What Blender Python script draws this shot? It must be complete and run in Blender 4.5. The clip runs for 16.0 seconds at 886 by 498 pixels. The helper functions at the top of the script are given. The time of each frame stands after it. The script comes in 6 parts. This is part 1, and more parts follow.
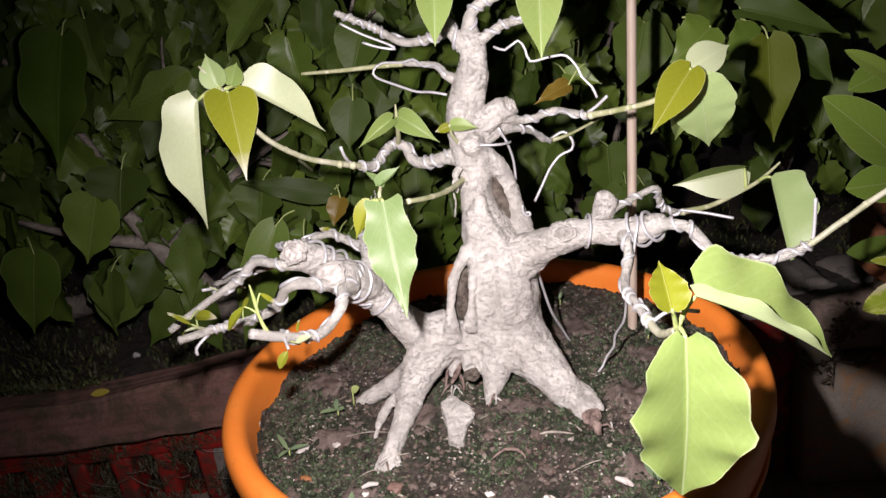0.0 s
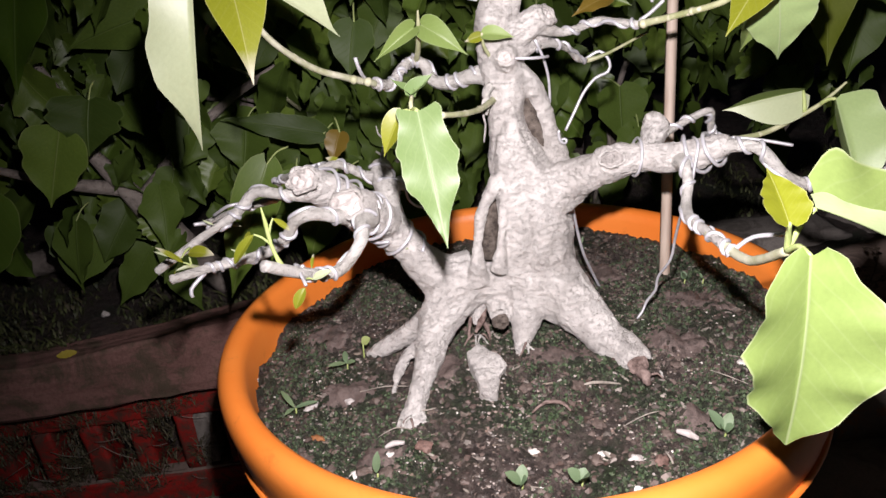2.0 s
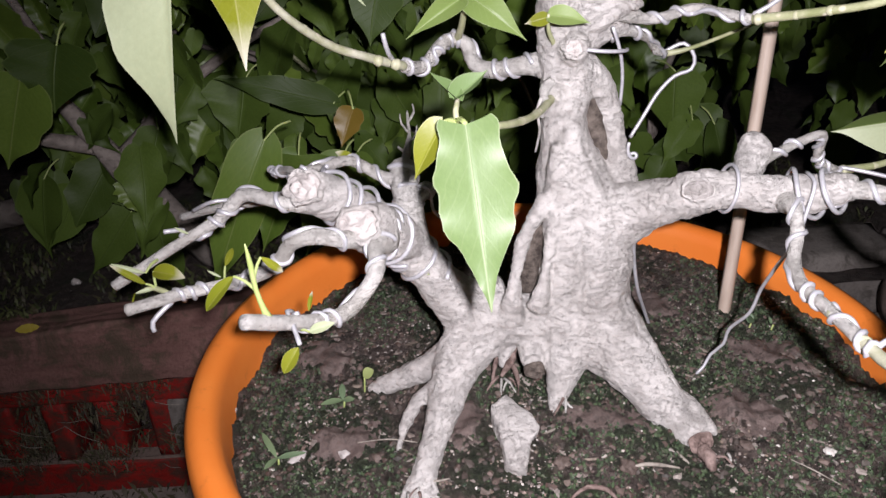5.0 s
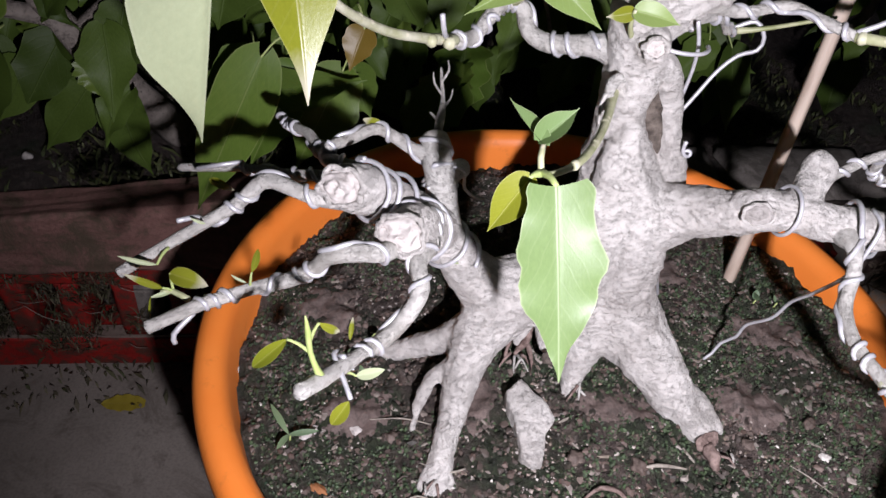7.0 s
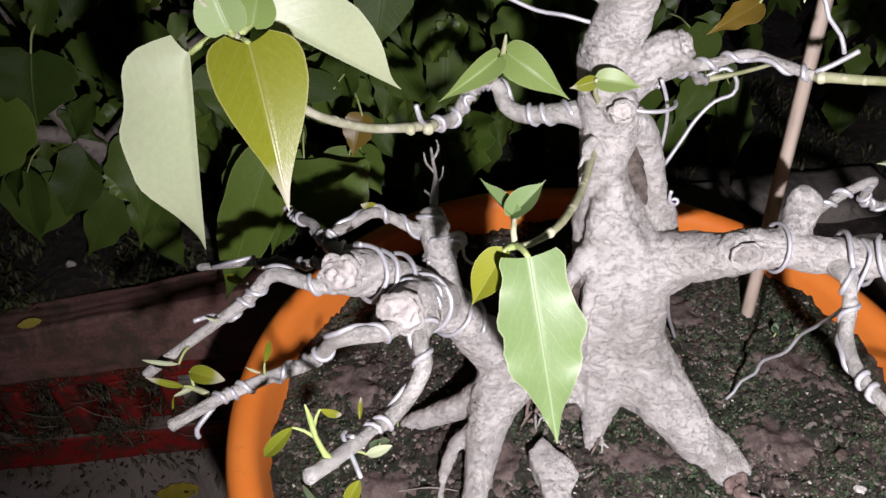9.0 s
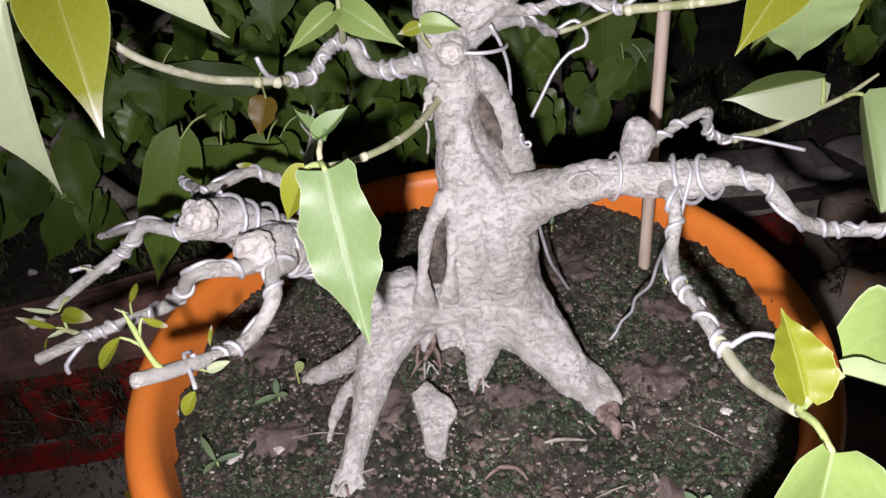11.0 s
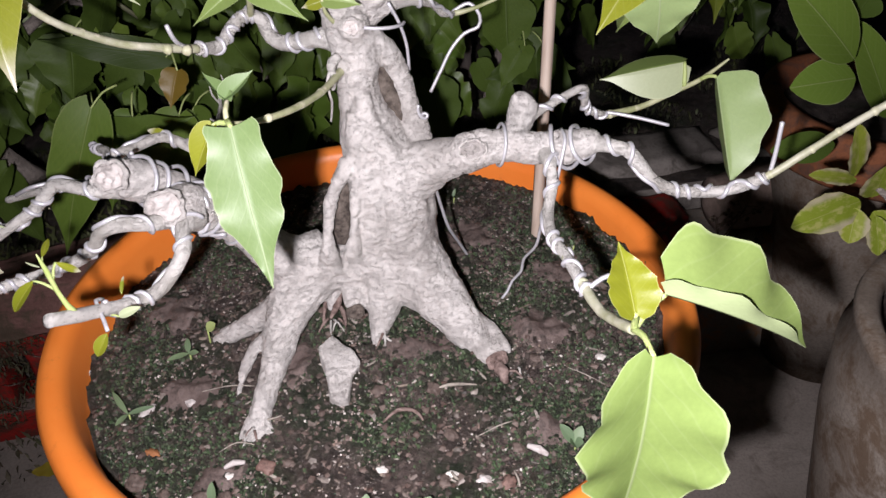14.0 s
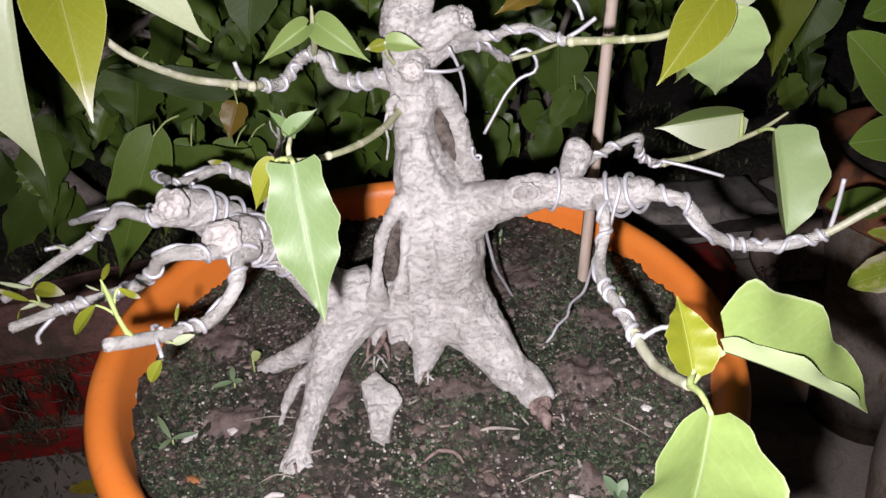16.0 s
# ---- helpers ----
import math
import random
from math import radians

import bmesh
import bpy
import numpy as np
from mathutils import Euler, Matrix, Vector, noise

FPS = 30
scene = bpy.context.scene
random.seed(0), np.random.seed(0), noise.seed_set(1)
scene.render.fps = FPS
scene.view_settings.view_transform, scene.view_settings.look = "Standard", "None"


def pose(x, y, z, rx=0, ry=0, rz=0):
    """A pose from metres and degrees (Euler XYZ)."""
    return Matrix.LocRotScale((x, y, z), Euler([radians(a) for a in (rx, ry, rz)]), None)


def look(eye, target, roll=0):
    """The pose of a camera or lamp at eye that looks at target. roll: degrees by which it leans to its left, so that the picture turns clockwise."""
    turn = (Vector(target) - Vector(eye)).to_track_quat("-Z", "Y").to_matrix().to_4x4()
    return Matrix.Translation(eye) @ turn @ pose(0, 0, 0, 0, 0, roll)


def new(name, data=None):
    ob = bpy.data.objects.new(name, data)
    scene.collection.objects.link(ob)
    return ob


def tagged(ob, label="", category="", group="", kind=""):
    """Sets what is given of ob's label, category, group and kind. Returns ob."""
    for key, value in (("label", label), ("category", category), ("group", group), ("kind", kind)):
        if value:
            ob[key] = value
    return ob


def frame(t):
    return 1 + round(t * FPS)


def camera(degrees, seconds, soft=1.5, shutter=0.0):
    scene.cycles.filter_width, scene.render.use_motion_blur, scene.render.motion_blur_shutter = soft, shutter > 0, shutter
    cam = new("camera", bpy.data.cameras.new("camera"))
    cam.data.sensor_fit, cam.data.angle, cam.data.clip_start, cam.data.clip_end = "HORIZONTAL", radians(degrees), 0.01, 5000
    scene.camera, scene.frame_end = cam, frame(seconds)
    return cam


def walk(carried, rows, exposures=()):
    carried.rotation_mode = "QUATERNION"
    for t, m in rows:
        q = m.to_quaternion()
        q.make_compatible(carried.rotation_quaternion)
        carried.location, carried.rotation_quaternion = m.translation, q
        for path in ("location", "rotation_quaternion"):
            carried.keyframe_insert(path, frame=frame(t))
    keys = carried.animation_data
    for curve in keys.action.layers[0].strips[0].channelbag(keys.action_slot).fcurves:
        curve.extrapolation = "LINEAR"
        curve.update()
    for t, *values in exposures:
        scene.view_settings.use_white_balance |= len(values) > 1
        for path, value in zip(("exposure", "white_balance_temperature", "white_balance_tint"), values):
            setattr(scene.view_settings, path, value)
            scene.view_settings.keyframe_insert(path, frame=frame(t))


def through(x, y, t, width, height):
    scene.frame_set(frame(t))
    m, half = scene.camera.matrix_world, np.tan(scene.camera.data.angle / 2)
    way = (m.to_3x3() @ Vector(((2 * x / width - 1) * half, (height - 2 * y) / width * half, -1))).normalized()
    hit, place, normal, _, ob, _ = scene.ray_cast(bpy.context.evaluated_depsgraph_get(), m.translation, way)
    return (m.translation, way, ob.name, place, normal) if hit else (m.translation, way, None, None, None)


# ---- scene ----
cam = camera(63.3, 16.0)
PATH = [
    (0, (0.0101, -0.5418, 0.5191), (-0.0494, 0.3885, 0.1573), -7.34),
    (0.5, (0.0001, -0.5315, 0.5144), (-0.0583, 0.3941, 0.1404), -7.13),
    (1, (-0.0072, -0.5246, 0.4994), (-0.0491, 0.4012, 0.1236), -6.75),
    (1.5, (-0.0260, -0.5103, 0.4845), (-0.0591, 0.4094, 0.0933), -6.53),
    (2, (-0.0433, -0.4890, 0.4717), (-0.0545, 0.4262, 0.0688), -6.27),
    (2.5, (-0.0486, -0.4623, 0.4548), (-0.0529, 0.4491, 0.0432), -6.79),
    (3, (-0.0503, -0.4322, 0.4376), (-0.0638, 0.4778, 0.0232), -6.81),
    (3.5, (-0.0502, -0.4022, 0.4282), (-0.0484, 0.5103, 0.0191), -5.43),
    (4, (-0.0505, -0.3826, 0.4320), (-0.0357, 0.5240, 0.0104), -4.48),
    (4.5, (-0.0525, -0.3831, 0.4526), (-0.0638, 0.5189, 0.0210), -3.14),
    (7, (-0.1142, -0.2984, 0.5359), (-0.0363, 0.4405, -0.1334), 6.43),
    (7.5, (-0.1190, -0.2896, 0.5469), (-0.0526, 0.4369, -0.1371), 5.24),
    (8, (-0.1233, -0.2922, 0.5522), (-0.0590, 0.4224, -0.1444), 5.27),
    (8.5, (-0.1160, -0.2964, 0.5592), (-0.0787, 0.4637, -0.0895), 2.60),
    (9, (-0.0906, -0.3064, 0.5550), (-0.0756, 0.4834, -0.0580), -2.91),
    (11.5, (0.0078, -0.3682, 0.5218), (-0.0023, 0.4538, -0.0476), -7.00),
    (12, (0.0173, -0.3713, 0.5335), (0.0435, 0.4537, -0.0309), -4.49),
    (12.5, (0.0204, -0.3816, 0.5380), (0.0881, 0.4409, -0.0268), -2.77),
    (13, (0.0157, -0.3957, 0.5371), (0.1078, 0.4124, -0.0447), -2.62),
    (13.5, (0.0036, -0.3991, 0.5312), (0.0996, 0.4005, -0.0616), -2.51),
    (14, (0.0049, -0.4043, 0.5292), (0.1001, 0.3963, -0.0623), -2.58),
    (14.5, (0.0104, -0.4093, 0.5263), (0.0862, 0.3870, -0.0739), -2.00),
    (15, (-0.0006, -0.4052, 0.5260), (0.0524, 0.4120, -0.0480), -2.37),
    (15.5, (-0.0021, -0.4022, 0.5291), (0.0503, 0.4245, -0.0311), -2.09),
    (16, (-0.0032, -0.4022, 0.5330), (0.0470, 0.4314, -0.0171), -1.85),
]
walk(cam, [(t, look(eye, target, roll)) for t, eye, target, roll in PATH],
     exposures=((0.0, 0.1, 6850, 10), (1.5, 0.1, 6750, 10), (3.0, 0.2, 6500, 10), (3.5, 0.2, 6500, 10), (4.5, 0.03, 6400, 10), (7.0, 0.05, 6150, 10), (8.0, 0.05, 6150, 10), (9.0, -0.08, 6350, 10),
                (11.5, -0.15, 6350, 10), (13.0, -0.05, 6400, 10), (16.0, -0.05, 6350, 10)))


# ---- light: a phone's flash lamp at night, and a trace of sky ----
import functools

world = bpy.data.worlds.new("night")
scene.world = world
world.use_nodes = True
world.node_tree.nodes["Background"].inputs[0].default_value = (0.5, 0.6, 0.9, 1)
world.node_tree.nodes["Background"].inputs[1].default_value = 0.007
flash = bpy.data.lights.new("flash", "SPOT")
flash.energy, flash.shadow_soft_size, flash.spot_size, flash.spot_blend = 21.5, 0.007, radians(122), 1.0
flash.color = (1.0, 0.932, 0.99)
lamp = new("flash_lamp", flash)
lamp.matrix_world = look((-0.034, -0.424, 0.515), (0.09, 0.035, 0.225))

# ---- materials ----


class Mat:
    """A node material and short ways to add nodes to it."""

    def __init__(self, name, rough=0.6, metal=0.0, spec=0.5):
        self.m = bpy.data.materials.new(name)
        self.m.use_nodes = True
        self.t = self.m.node_tree
        self.b = self.t.nodes["Principled BSDF"]
        self.b.inputs["Roughness"].default_value = rough
        self.b.inputs["Metallic"].default_value = metal
        self.b.inputs["Specular IOR Level"].default_value = spec
        self.co = self.t.nodes.new("ShaderNodeTexCoord")

    def link(self, a, b):
        self.t.links.new(a, b)

    def noise(self, scale, detail=4, rough=0.6, kind="Object", stretch=None, dist=0.0):
        n = self.t.nodes.new("ShaderNodeTexNoise")
        n.inputs["Scale"].default_value, n.inputs["Detail"].default_value = scale, detail
        n.inputs["Roughness"].default_value, n.inputs["Distortion"].default_value = rough, dist
        self.place(n, kind, stretch)
        return n.outputs["Fac"]

    def place(self, n, kind, stretch):
        if stretch:
            p = self.t.nodes.new("ShaderNodeMapping")
            p.inputs["Scale"].default_value = stretch
            self.link(self.co.outputs[kind], p.inputs[0])
            self.link(p.outputs[0], n.inputs["Vector"])
        else:
            self.link(self.co.outputs[kind], n.inputs["Vector"])

    def cells(self, scale, feature="F1", kind="Object", stretch=None):
        n = self.t.nodes.new("ShaderNodeTexVoronoi")
        n.feature = feature
        n.inputs["Scale"].default_value = scale
        self.place(n, kind, stretch)
        return n.outputs["Distance"]

    def ramp(self, fac, *stops):
        n = self.t.nodes.new("ShaderNodeValToRGB")
        e = n.color_ramp.elements
        while len(e) < len(stops):
            e.new(0.5)
        for k, (pos, col) in zip(e, stops):
            k.position = pos
            k.color = (*col, 1) if isinstance(col, tuple) else (col, col, col, 1)
        self.link(fac, n.inputs[0])
        return n.outputs[0]

    def mix(self, fac, a, b, kind="MIX"):
        n = self.t.nodes.new("ShaderNodeMix")
        n.data_type, n.blend_type = "RGBA", kind
        for sock, v in ((n.inputs[0], fac), (n.inputs[6], a), (n.inputs[7], b)):
            if isinstance(v, (int, float)):
                sock.default_value = v if sock is n.inputs[0] else (v, v, v, 1)
            elif isinstance(v, tuple):
                sock.default_value = (*v, 1)
            else:
                self.link(v, sock)
        return n.outputs[2]

    def math(self, op, a, b=0.0, c=0.0):
        n = self.t.nodes.new("ShaderNodeMath")
        n.operation = op
        for sock, v in zip(n.inputs, (a, b, c)):
            if isinstance(v, (int, float)):
                sock.default_value = v
            else:
                self.link(v, sock)
        return n.outputs[0]

    def bump(self, height, dist=0.002, strength=0.6):
        n = self.t.nodes.new("ShaderNodeBump")
        n.inputs["Strength"].default_value, n.inputs["Distance"].default_value = strength, dist
        self.link(height, n.inputs["Height"])
        self.link(n.outputs[0], self.b.inputs["Normal"])
        return self

    def colour(self, c):
        if isinstance(c, tuple):
            self.b.inputs["Base Color"].default_value = (*c, 1)
        else:
            self.link(c, self.b.inputs["Base Color"])
        return self

    def rough(self, v):
        self.link(v, self.b.inputs["Roughness"])
        return self

    def random(self):
        return self.t.nodes.new("ShaderNodeObjectInfo").outputs["Random"]


def bark_material(name, light, dark, spots=True, scale=1.0):
    m = Mat(name, 0.8, spec=0.25)
    big = m.noise(30 * scale, 6, 0.65)
    fine = m.noise(380 * scale, 6, 0.75)
    rings = m.noise(85 * scale, 6, 0.75, stretch=(0.8, 0.8, 1.6), dist=0.8)
    c = m.ramp(big, (0.34, dark), (0.56, light))
    crack = m.math("ABSOLUTE", m.math("SUBTRACT", m.noise(75 * scale, 8, 0.78, stretch=(0.8, 0.8, 1.6), dist=0.6), 0.5))
    c = m.mix(m.ramp(crack, (0.002, 0.15), (0.010, 0.0)), c, tuple(v * 0.62 for v in dark))
    c = m.mix(m.ramp(rings, (0.34, 0.25), (0.46, 0.0)), c, tuple(v * 0.8 for v in dark))
    blotch = m.noise(120 * scale, 4, 0.6, dist=0.5)
    c = m.mix(m.ramp(blotch, (0.30, 0.18), (0.42, 0.0)), c, tuple(v * 0.7 for v in dark))
    c = m.mix(m.ramp(blotch, (0.58, 0.0), (0.70, 0.3)), c, tuple(min(0.8, v * 1.2) for v in light))
    c = m.mix(m.ramp(fine, (0.36, 0.6), (0.43, 0.0)), c, tuple(v * 0.55 for v in dark))
    c = m.mix(m.ramp(fine, (0.56, 0.0), (0.68, 0.6)), c, tuple(min(0.8, v * 1.15) for v in light))
    if spots:
        pits = m.math("ADD", m.cells(240 * scale), m.math("MULTIPLY", m.noise(40 * scale, 3), 0.5))
        c = m.mix(m.ramp(pits, (0.26, 0.5), (0.33, 0.0)), c, tuple(v * 0.45 for v in dark))
    m.colour(c)
    h = m.math("ADD", m.math("MULTIPLY", fine, 0.85), m.math("ADD", m.math("ADD", m.math("MULTIPLY", rings, 1.0), m.ramp(crack, (0.0, 0.0), (0.012, 0.2))), m.math("MULTIPLY", big, 0.6)))
    return m.bump(h, 0.0026, 0.85).m


BARK = bark_material("pale_grey_bark", (0.56, 0.532, 0.500), (0.41, 0.382, 0.355))
TWIG_BARK = bark_material("twig_bark", (0.53, 0.51, 0.475), (0.36, 0.34, 0.305))
SHRUB_BARK = bark_material("shrub_bark", (0.33, 0.285, 0.25), (0.19, 0.16, 0.14), scale=0.7)


def scar_material():
    m = Mat("cut_wood", 0.8, spec=0.2)
    r = m.noise(140, 5, 0.7, dist=1.0)
    m.colour(m.ramp(r, (0.3, (0.24, 0.205, 0.185)), (0.44, (0.42, 0.385, 0.36)), (0.7, (0.53, 0.495, 0.47))))
    return m.bump(r, 0.0015, 0.9).m


SCAR = scar_material()


# Bark with the hollows' shade put into its colour; also colours the root stub.
def shade_and_stub_material():
    m = Mat("hollow_shade_and_stub_bark", 0.9, spec=0.1)
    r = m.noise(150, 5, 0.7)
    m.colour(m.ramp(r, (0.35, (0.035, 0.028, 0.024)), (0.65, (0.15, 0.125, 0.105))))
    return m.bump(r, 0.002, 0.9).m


SHADE_AND_STUB = shade_and_stub_material()


def knot_material():
    m = Mat("weathered_knot", 0.9, spec=0.15)
    r = m.noise(170, 5, 0.7)
    m.colour(m.ramp(r, (0.35, (0.20, 0.185, 0.17)), (0.65, (0.37, 0.345, 0.325))))
    return m.bump(r, 0.002, 0.9).m


KNOT = knot_material()


def rust_material():
    m = Mat("reddish_root_wood", 0.9, spec=0.2)
    r = m.noise(160, 5, 0.7)
    m.colour(m.ramp(r, (0.35, (0.07, 0.045, 0.038)), (0.65, (0.27, 0.20, 0.175))))
    return m.bump(r, 0.002, 0.9).m


RUST = rust_material()


def wire_material():
    m = Mat("aluminium_wire", 0.48, 0.35)
    n = m.noise(160, 5, 0.7)
    m.colour(m.ramp(n, (0.35, (0.42, 0.415, 0.435)), (0.65, (0.60, 0.595, 0.615))))
    return m.rough(m.ramp(n, (0.3, 0.5), (0.7, 0.35))).m


WIRE = wire_material()


def plastic_material():
    m = Mat("orange_plastic", 0.38)
    big, fine = m.noise(9, 5, 0.6), m.noise(160, 4, 0.6)
    c = m.ramp(big, (0.3, (0.80, 0.20, 0.026)), (0.7, (0.87, 0.265, 0.048)))
    c = m.mix(m.ramp(m.noise(45, 6, 0.75), (0.58, 0.0), (0.72, 0.45)), c, (0.42, 0.12, 0.025))
    c = m.mix(m.ramp(m.cells(30), (0.03, 0.9), (0.06, 0.0)), c, (0.12, 0.05, 0.02))
    m.colour(c)
    m.rough(m.ramp(big, (0.3, 0.48), (0.7, 0.32)))
    return m.bump(m.math("ADD", m.math("MULTIPLY", fine, 0.3), big), 0.001, 0.3).m


ORANGE = plastic_material()


def soil_material(name="potting_soil", moss=0.5, light=1.0):
    m = Mat(name, 0.55, spec=0.4)
    grit, clod = m.noise(420, 6, 0.8), m.noise(95, 6, 0.75)
    patch, tint = m.noise(13, 5, 0.65), m.noise(34, 5, 0.7, dist=0.5)
    c = m.ramp(clod, (0.33, (0.016 * light, 0.012 * light, 0.010 * light)), (0.52, (0.082 * light, 0.062 * light, 0.053 * light)), (0.70, (0.21 * light, 0.165 * light, 0.142 * light)))
    c = m.mix(m.ramp(tint, (0.52, 0.0), (0.68, 0.45)), c, (0.12 * light, 0.083 * light, 0.071 * light))
    green = m.ramp(m.noise(260, 5, 0.75), (0.35, (0.008, 0.016, 0.007)), (0.62, (0.034, 0.056, 0.024)), (0.78, (0.085, 0.115, 0.058)))
    c = m.mix(m.ramp(patch, (0.56 - 0.1 * moss, 0.0), (0.68 - 0.1 * moss, 0.75)), c, green)
    c = m.mix(m.ramp(grit, (0.60, 0.0), (0.70, 0.8)), c, (0.36 * light, 0.31 * light, 0.275 * light))
    c = m.mix(m.ramp(grit, (0.3, 0.75), (0.42, 0.0)), c, (0.009, 0.0075, 0.006))
    m.colour(c)
    m.rough(m.ramp(tint, (0.35, 0.38), (0.65, 0.75)))
    return m.bump(m.math("ADD", m.math("MULTIPLY", grit, 0.8), m.math("MULTIPLY", clod, 1.5)), 0.006, 1.0).m


SOIL = soil_material("potting_soil", 1.35, 1.08)
BED_SOIL = soil_material("garden_soil", 0.2, 0.75)


def grit_material(name, *cols):
    m = Mat(name, 0.62, spec=0.35)
    r = m.t.nodes.new("ShaderNodeNewGeometry").outputs["Random Per Island"]
    c = m.ramp(r, *[(k / (len(cols) - 1), v) for k, v in enumerate(cols)])
    m.colour(m.mix(m.ramp(m.noise(300, 4), (0.3, 0.6), (0.6, 0.0)), c, (0.06, 0.05, 0.04)))
    return m.m


GRIT = grit_material("grit", (0.05, 0.04, 0.035), (0.13, 0.10, 0.08), (0.22, 0.17, 0.13), (0.10, 0.09, 0.08), (0.48, 0.43, 0.39), (0.2, 0.13, 0.10), (0.68, 0.64, 0.58))
CLODS = grit_material("clods", (0.025, 0.019, 0.017), (0.062, 0.047, 0.04), (0.095, 0.067, 0.056), (0.034, 0.03, 0.025), (0.146, 0.106, 0.09), (0.067, 0.039, 0.031), (0.179, 0.14, 0.118))
MOSS = grit_material("moss", (0.017, 0.031, 0.013), (0.036, 0.065, 0.026), (0.07, 0.103, 0.048), (0.022, 0.043, 0.023))
PEBBLES = grit_material("mixed_pebbles", (0.067, 0.054, 0.046), (0.134, 0.106, 0.09), (0.19, 0.155, 0.132), (0.095, 0.085, 0.074), (0.37, 0.325, 0.286), (0.146, 0.099, 0.082), (0.235, 0.202, 0.174))
FLAKES = grit_material("bark_flakes", (0.22, 0.185, 0.16), (0.34, 0.30, 0.265), (0.14, 0.105, 0.088), (0.42, 0.38, 0.34), (0.19, 0.13, 0.105))
STRAW = grit_material("dry_litter", (0.18, 0.15, 0.12), (0.32, 0.285, 0.24), (0.11, 0.085, 0.07), (0.25, 0.205, 0.16))


def leaf_material(name, low, high, vein, rough=0.34, blotch=None, through=0.2, edge=None, relief=0.25, spec=0.4, tip=None):
    """A leaf with a pale midrib and side veins, laid out by its UV map."""
    m = Mat(name, rough, spec=spec)
    s = m.t.nodes.new("ShaderNodeSeparateXYZ")
    m.link(m.co.outputs["UV"], s.inputs[0])
    u, v = s.outputs[0], s.outputs[1]
    a = m.math("ABSOLUTE", m.math("SUBTRACT", u, 0.5))
    mid = m.ramp(a, (0.003, 1.0), (0.014, 0.0))
    q = m.math("FRACT", m.math("MULTIPLY", m.math("SUBTRACT", v, m.math("MULTIPLY", a, 0.75)), 8.0))
    side = m.ramp(m.math("ABSOLUTE", m.math("SUBTRACT", q, 0.5)), (0.0, 0.5), (0.09, 0.0))
    net = m.noise(26, 4, 0.7, "UV")
    c = m.mix(m.random(), low, high)
    c = m.mix(m.ramp(net, (0.3, 0.35), (0.7, 0.0)), c, tuple(x * 0.7 for x in low))
    if blotch:
        spot = m.noise(4.5, 3, 0.6, "UV")
        c = m.mix(m.ramp(spot, (0.5, 0.0), (0.6, 0.8)), c, blotch)
    if edge:
        c = m.mix(m.ramp(m.math("ADD", a, m.math("MULTIPLY", net, 0.12)), (0.33, 0.0), (0.45, 0.9)), c, edge)
    c = m.mix(m.math("MAXIMUM", m.math("MULTIPLY", mid, 0.5), m.math("MULTIPLY", side, 0.17)), c, vein)
    if tip:
        c = m.mix(m.ramp(m.math("ADD", v, m.math("MULTIPLY", net, 0.1)), (0.74, 0.0), (0.93, 0.85)), c, tip)
    margin = m.t.nodes.new("ShaderNodeUVMap")
    margin.uv_map = "rim"
    across = m.t.nodes.new("ShaderNodeSeparateXYZ")
    m.link(margin.outputs[0], across.inputs[0])
    c = m.mix(m.ramp(across.outputs[0], (0.955, 0.0), (0.985, 0.55)), c, vein)
    m.colour(c)
    m.bump(m.math("ADD", m.math("MULTIPLY", net, 0.3), m.math("ADD", mid, m.math("MULTIPLY", side, 0.12 if relief < 0.4 else 0.3))), 0.0010, relief)
    glow = m.t.nodes.new("ShaderNodeBsdfTranslucent")
    m.link(c, glow.inputs[0])
    both = m.t.nodes.new("ShaderNodeMixShader")
    both.inputs[0].default_value = through
    m.link(m.b.outputs[0], both.inputs[1])
    m.link(glow.outputs[0], both.inputs[2])
    m.link(both.outputs[0], m.t.nodes["Material Output"].inputs[0])
    return m.m


LEAF_FRESH = leaf_material("fresh_green_leaf", (0.200, 0.280, 0.078), (0.232, 0.312, 0.092), (0.40, 0.46, 0.26), 0.4)
LEAF_PALE = leaf_material("pale_green_leaf", (0.40, 0.45, 0.27), (0.45, 0.50, 0.31), (0.48, 0.52, 0.34), 0.4)
LEAF_LIGHT = leaf_material("light_green_leaf", (0.138, 0.210, 0.073), (0.158, 0.230, 0.086), (0.35, 0.40, 0.24), 0.46)
LEAF_OLIVE = leaf_material("olive_young_leaf", (0.17, 0.19, 0.012), (0.215, 0.23, 0.02), (0.36, 0.35, 0.14), 0.34, tip=(0.42, 0.40, 0.30))
LEAF_YELLOW = leaf_material("yellow_green_young_leaf", (0.165, 0.185, 0.013), (0.205, 0.218, 0.018), (0.38, 0.38, 0.15), 0.34)
LEAF_HEDGE = leaf_material("dark_green_leaf", (0.040, 0.068, 0.011), (0.110, 0.170, 0.030), (0.105, 0.15, 0.04), 0.5, relief=0.45, spec=0.24)
LEAF_HEDGE_YOUNG = leaf_material("mid_green_leaf", (0.075, 0.13, 0.018), (0.15, 0.215, 0.036), (0.2, 0.24, 0.08), 0.4)
LEAF_BROWN = leaf_material("bronze_young_leaf", (0.15, 0.10, 0.015), (0.20, 0.135, 0.02), (0.28, 0.2, 0.08), 0.4)
LEAF_BRONZE = leaf_material("bronze_olive_leaf", (0.070, 0.092, 0.006), (0.090, 0.110, 0.009), (0.14, 0.16, 0.04), 0.55)
LEAF_DEEP = leaf_material("deep_green_leaf", (0.045, 0.088, 0.008), (0.055, 0.10, 0.010), (0.10, 0.15, 0.04), 0.42)
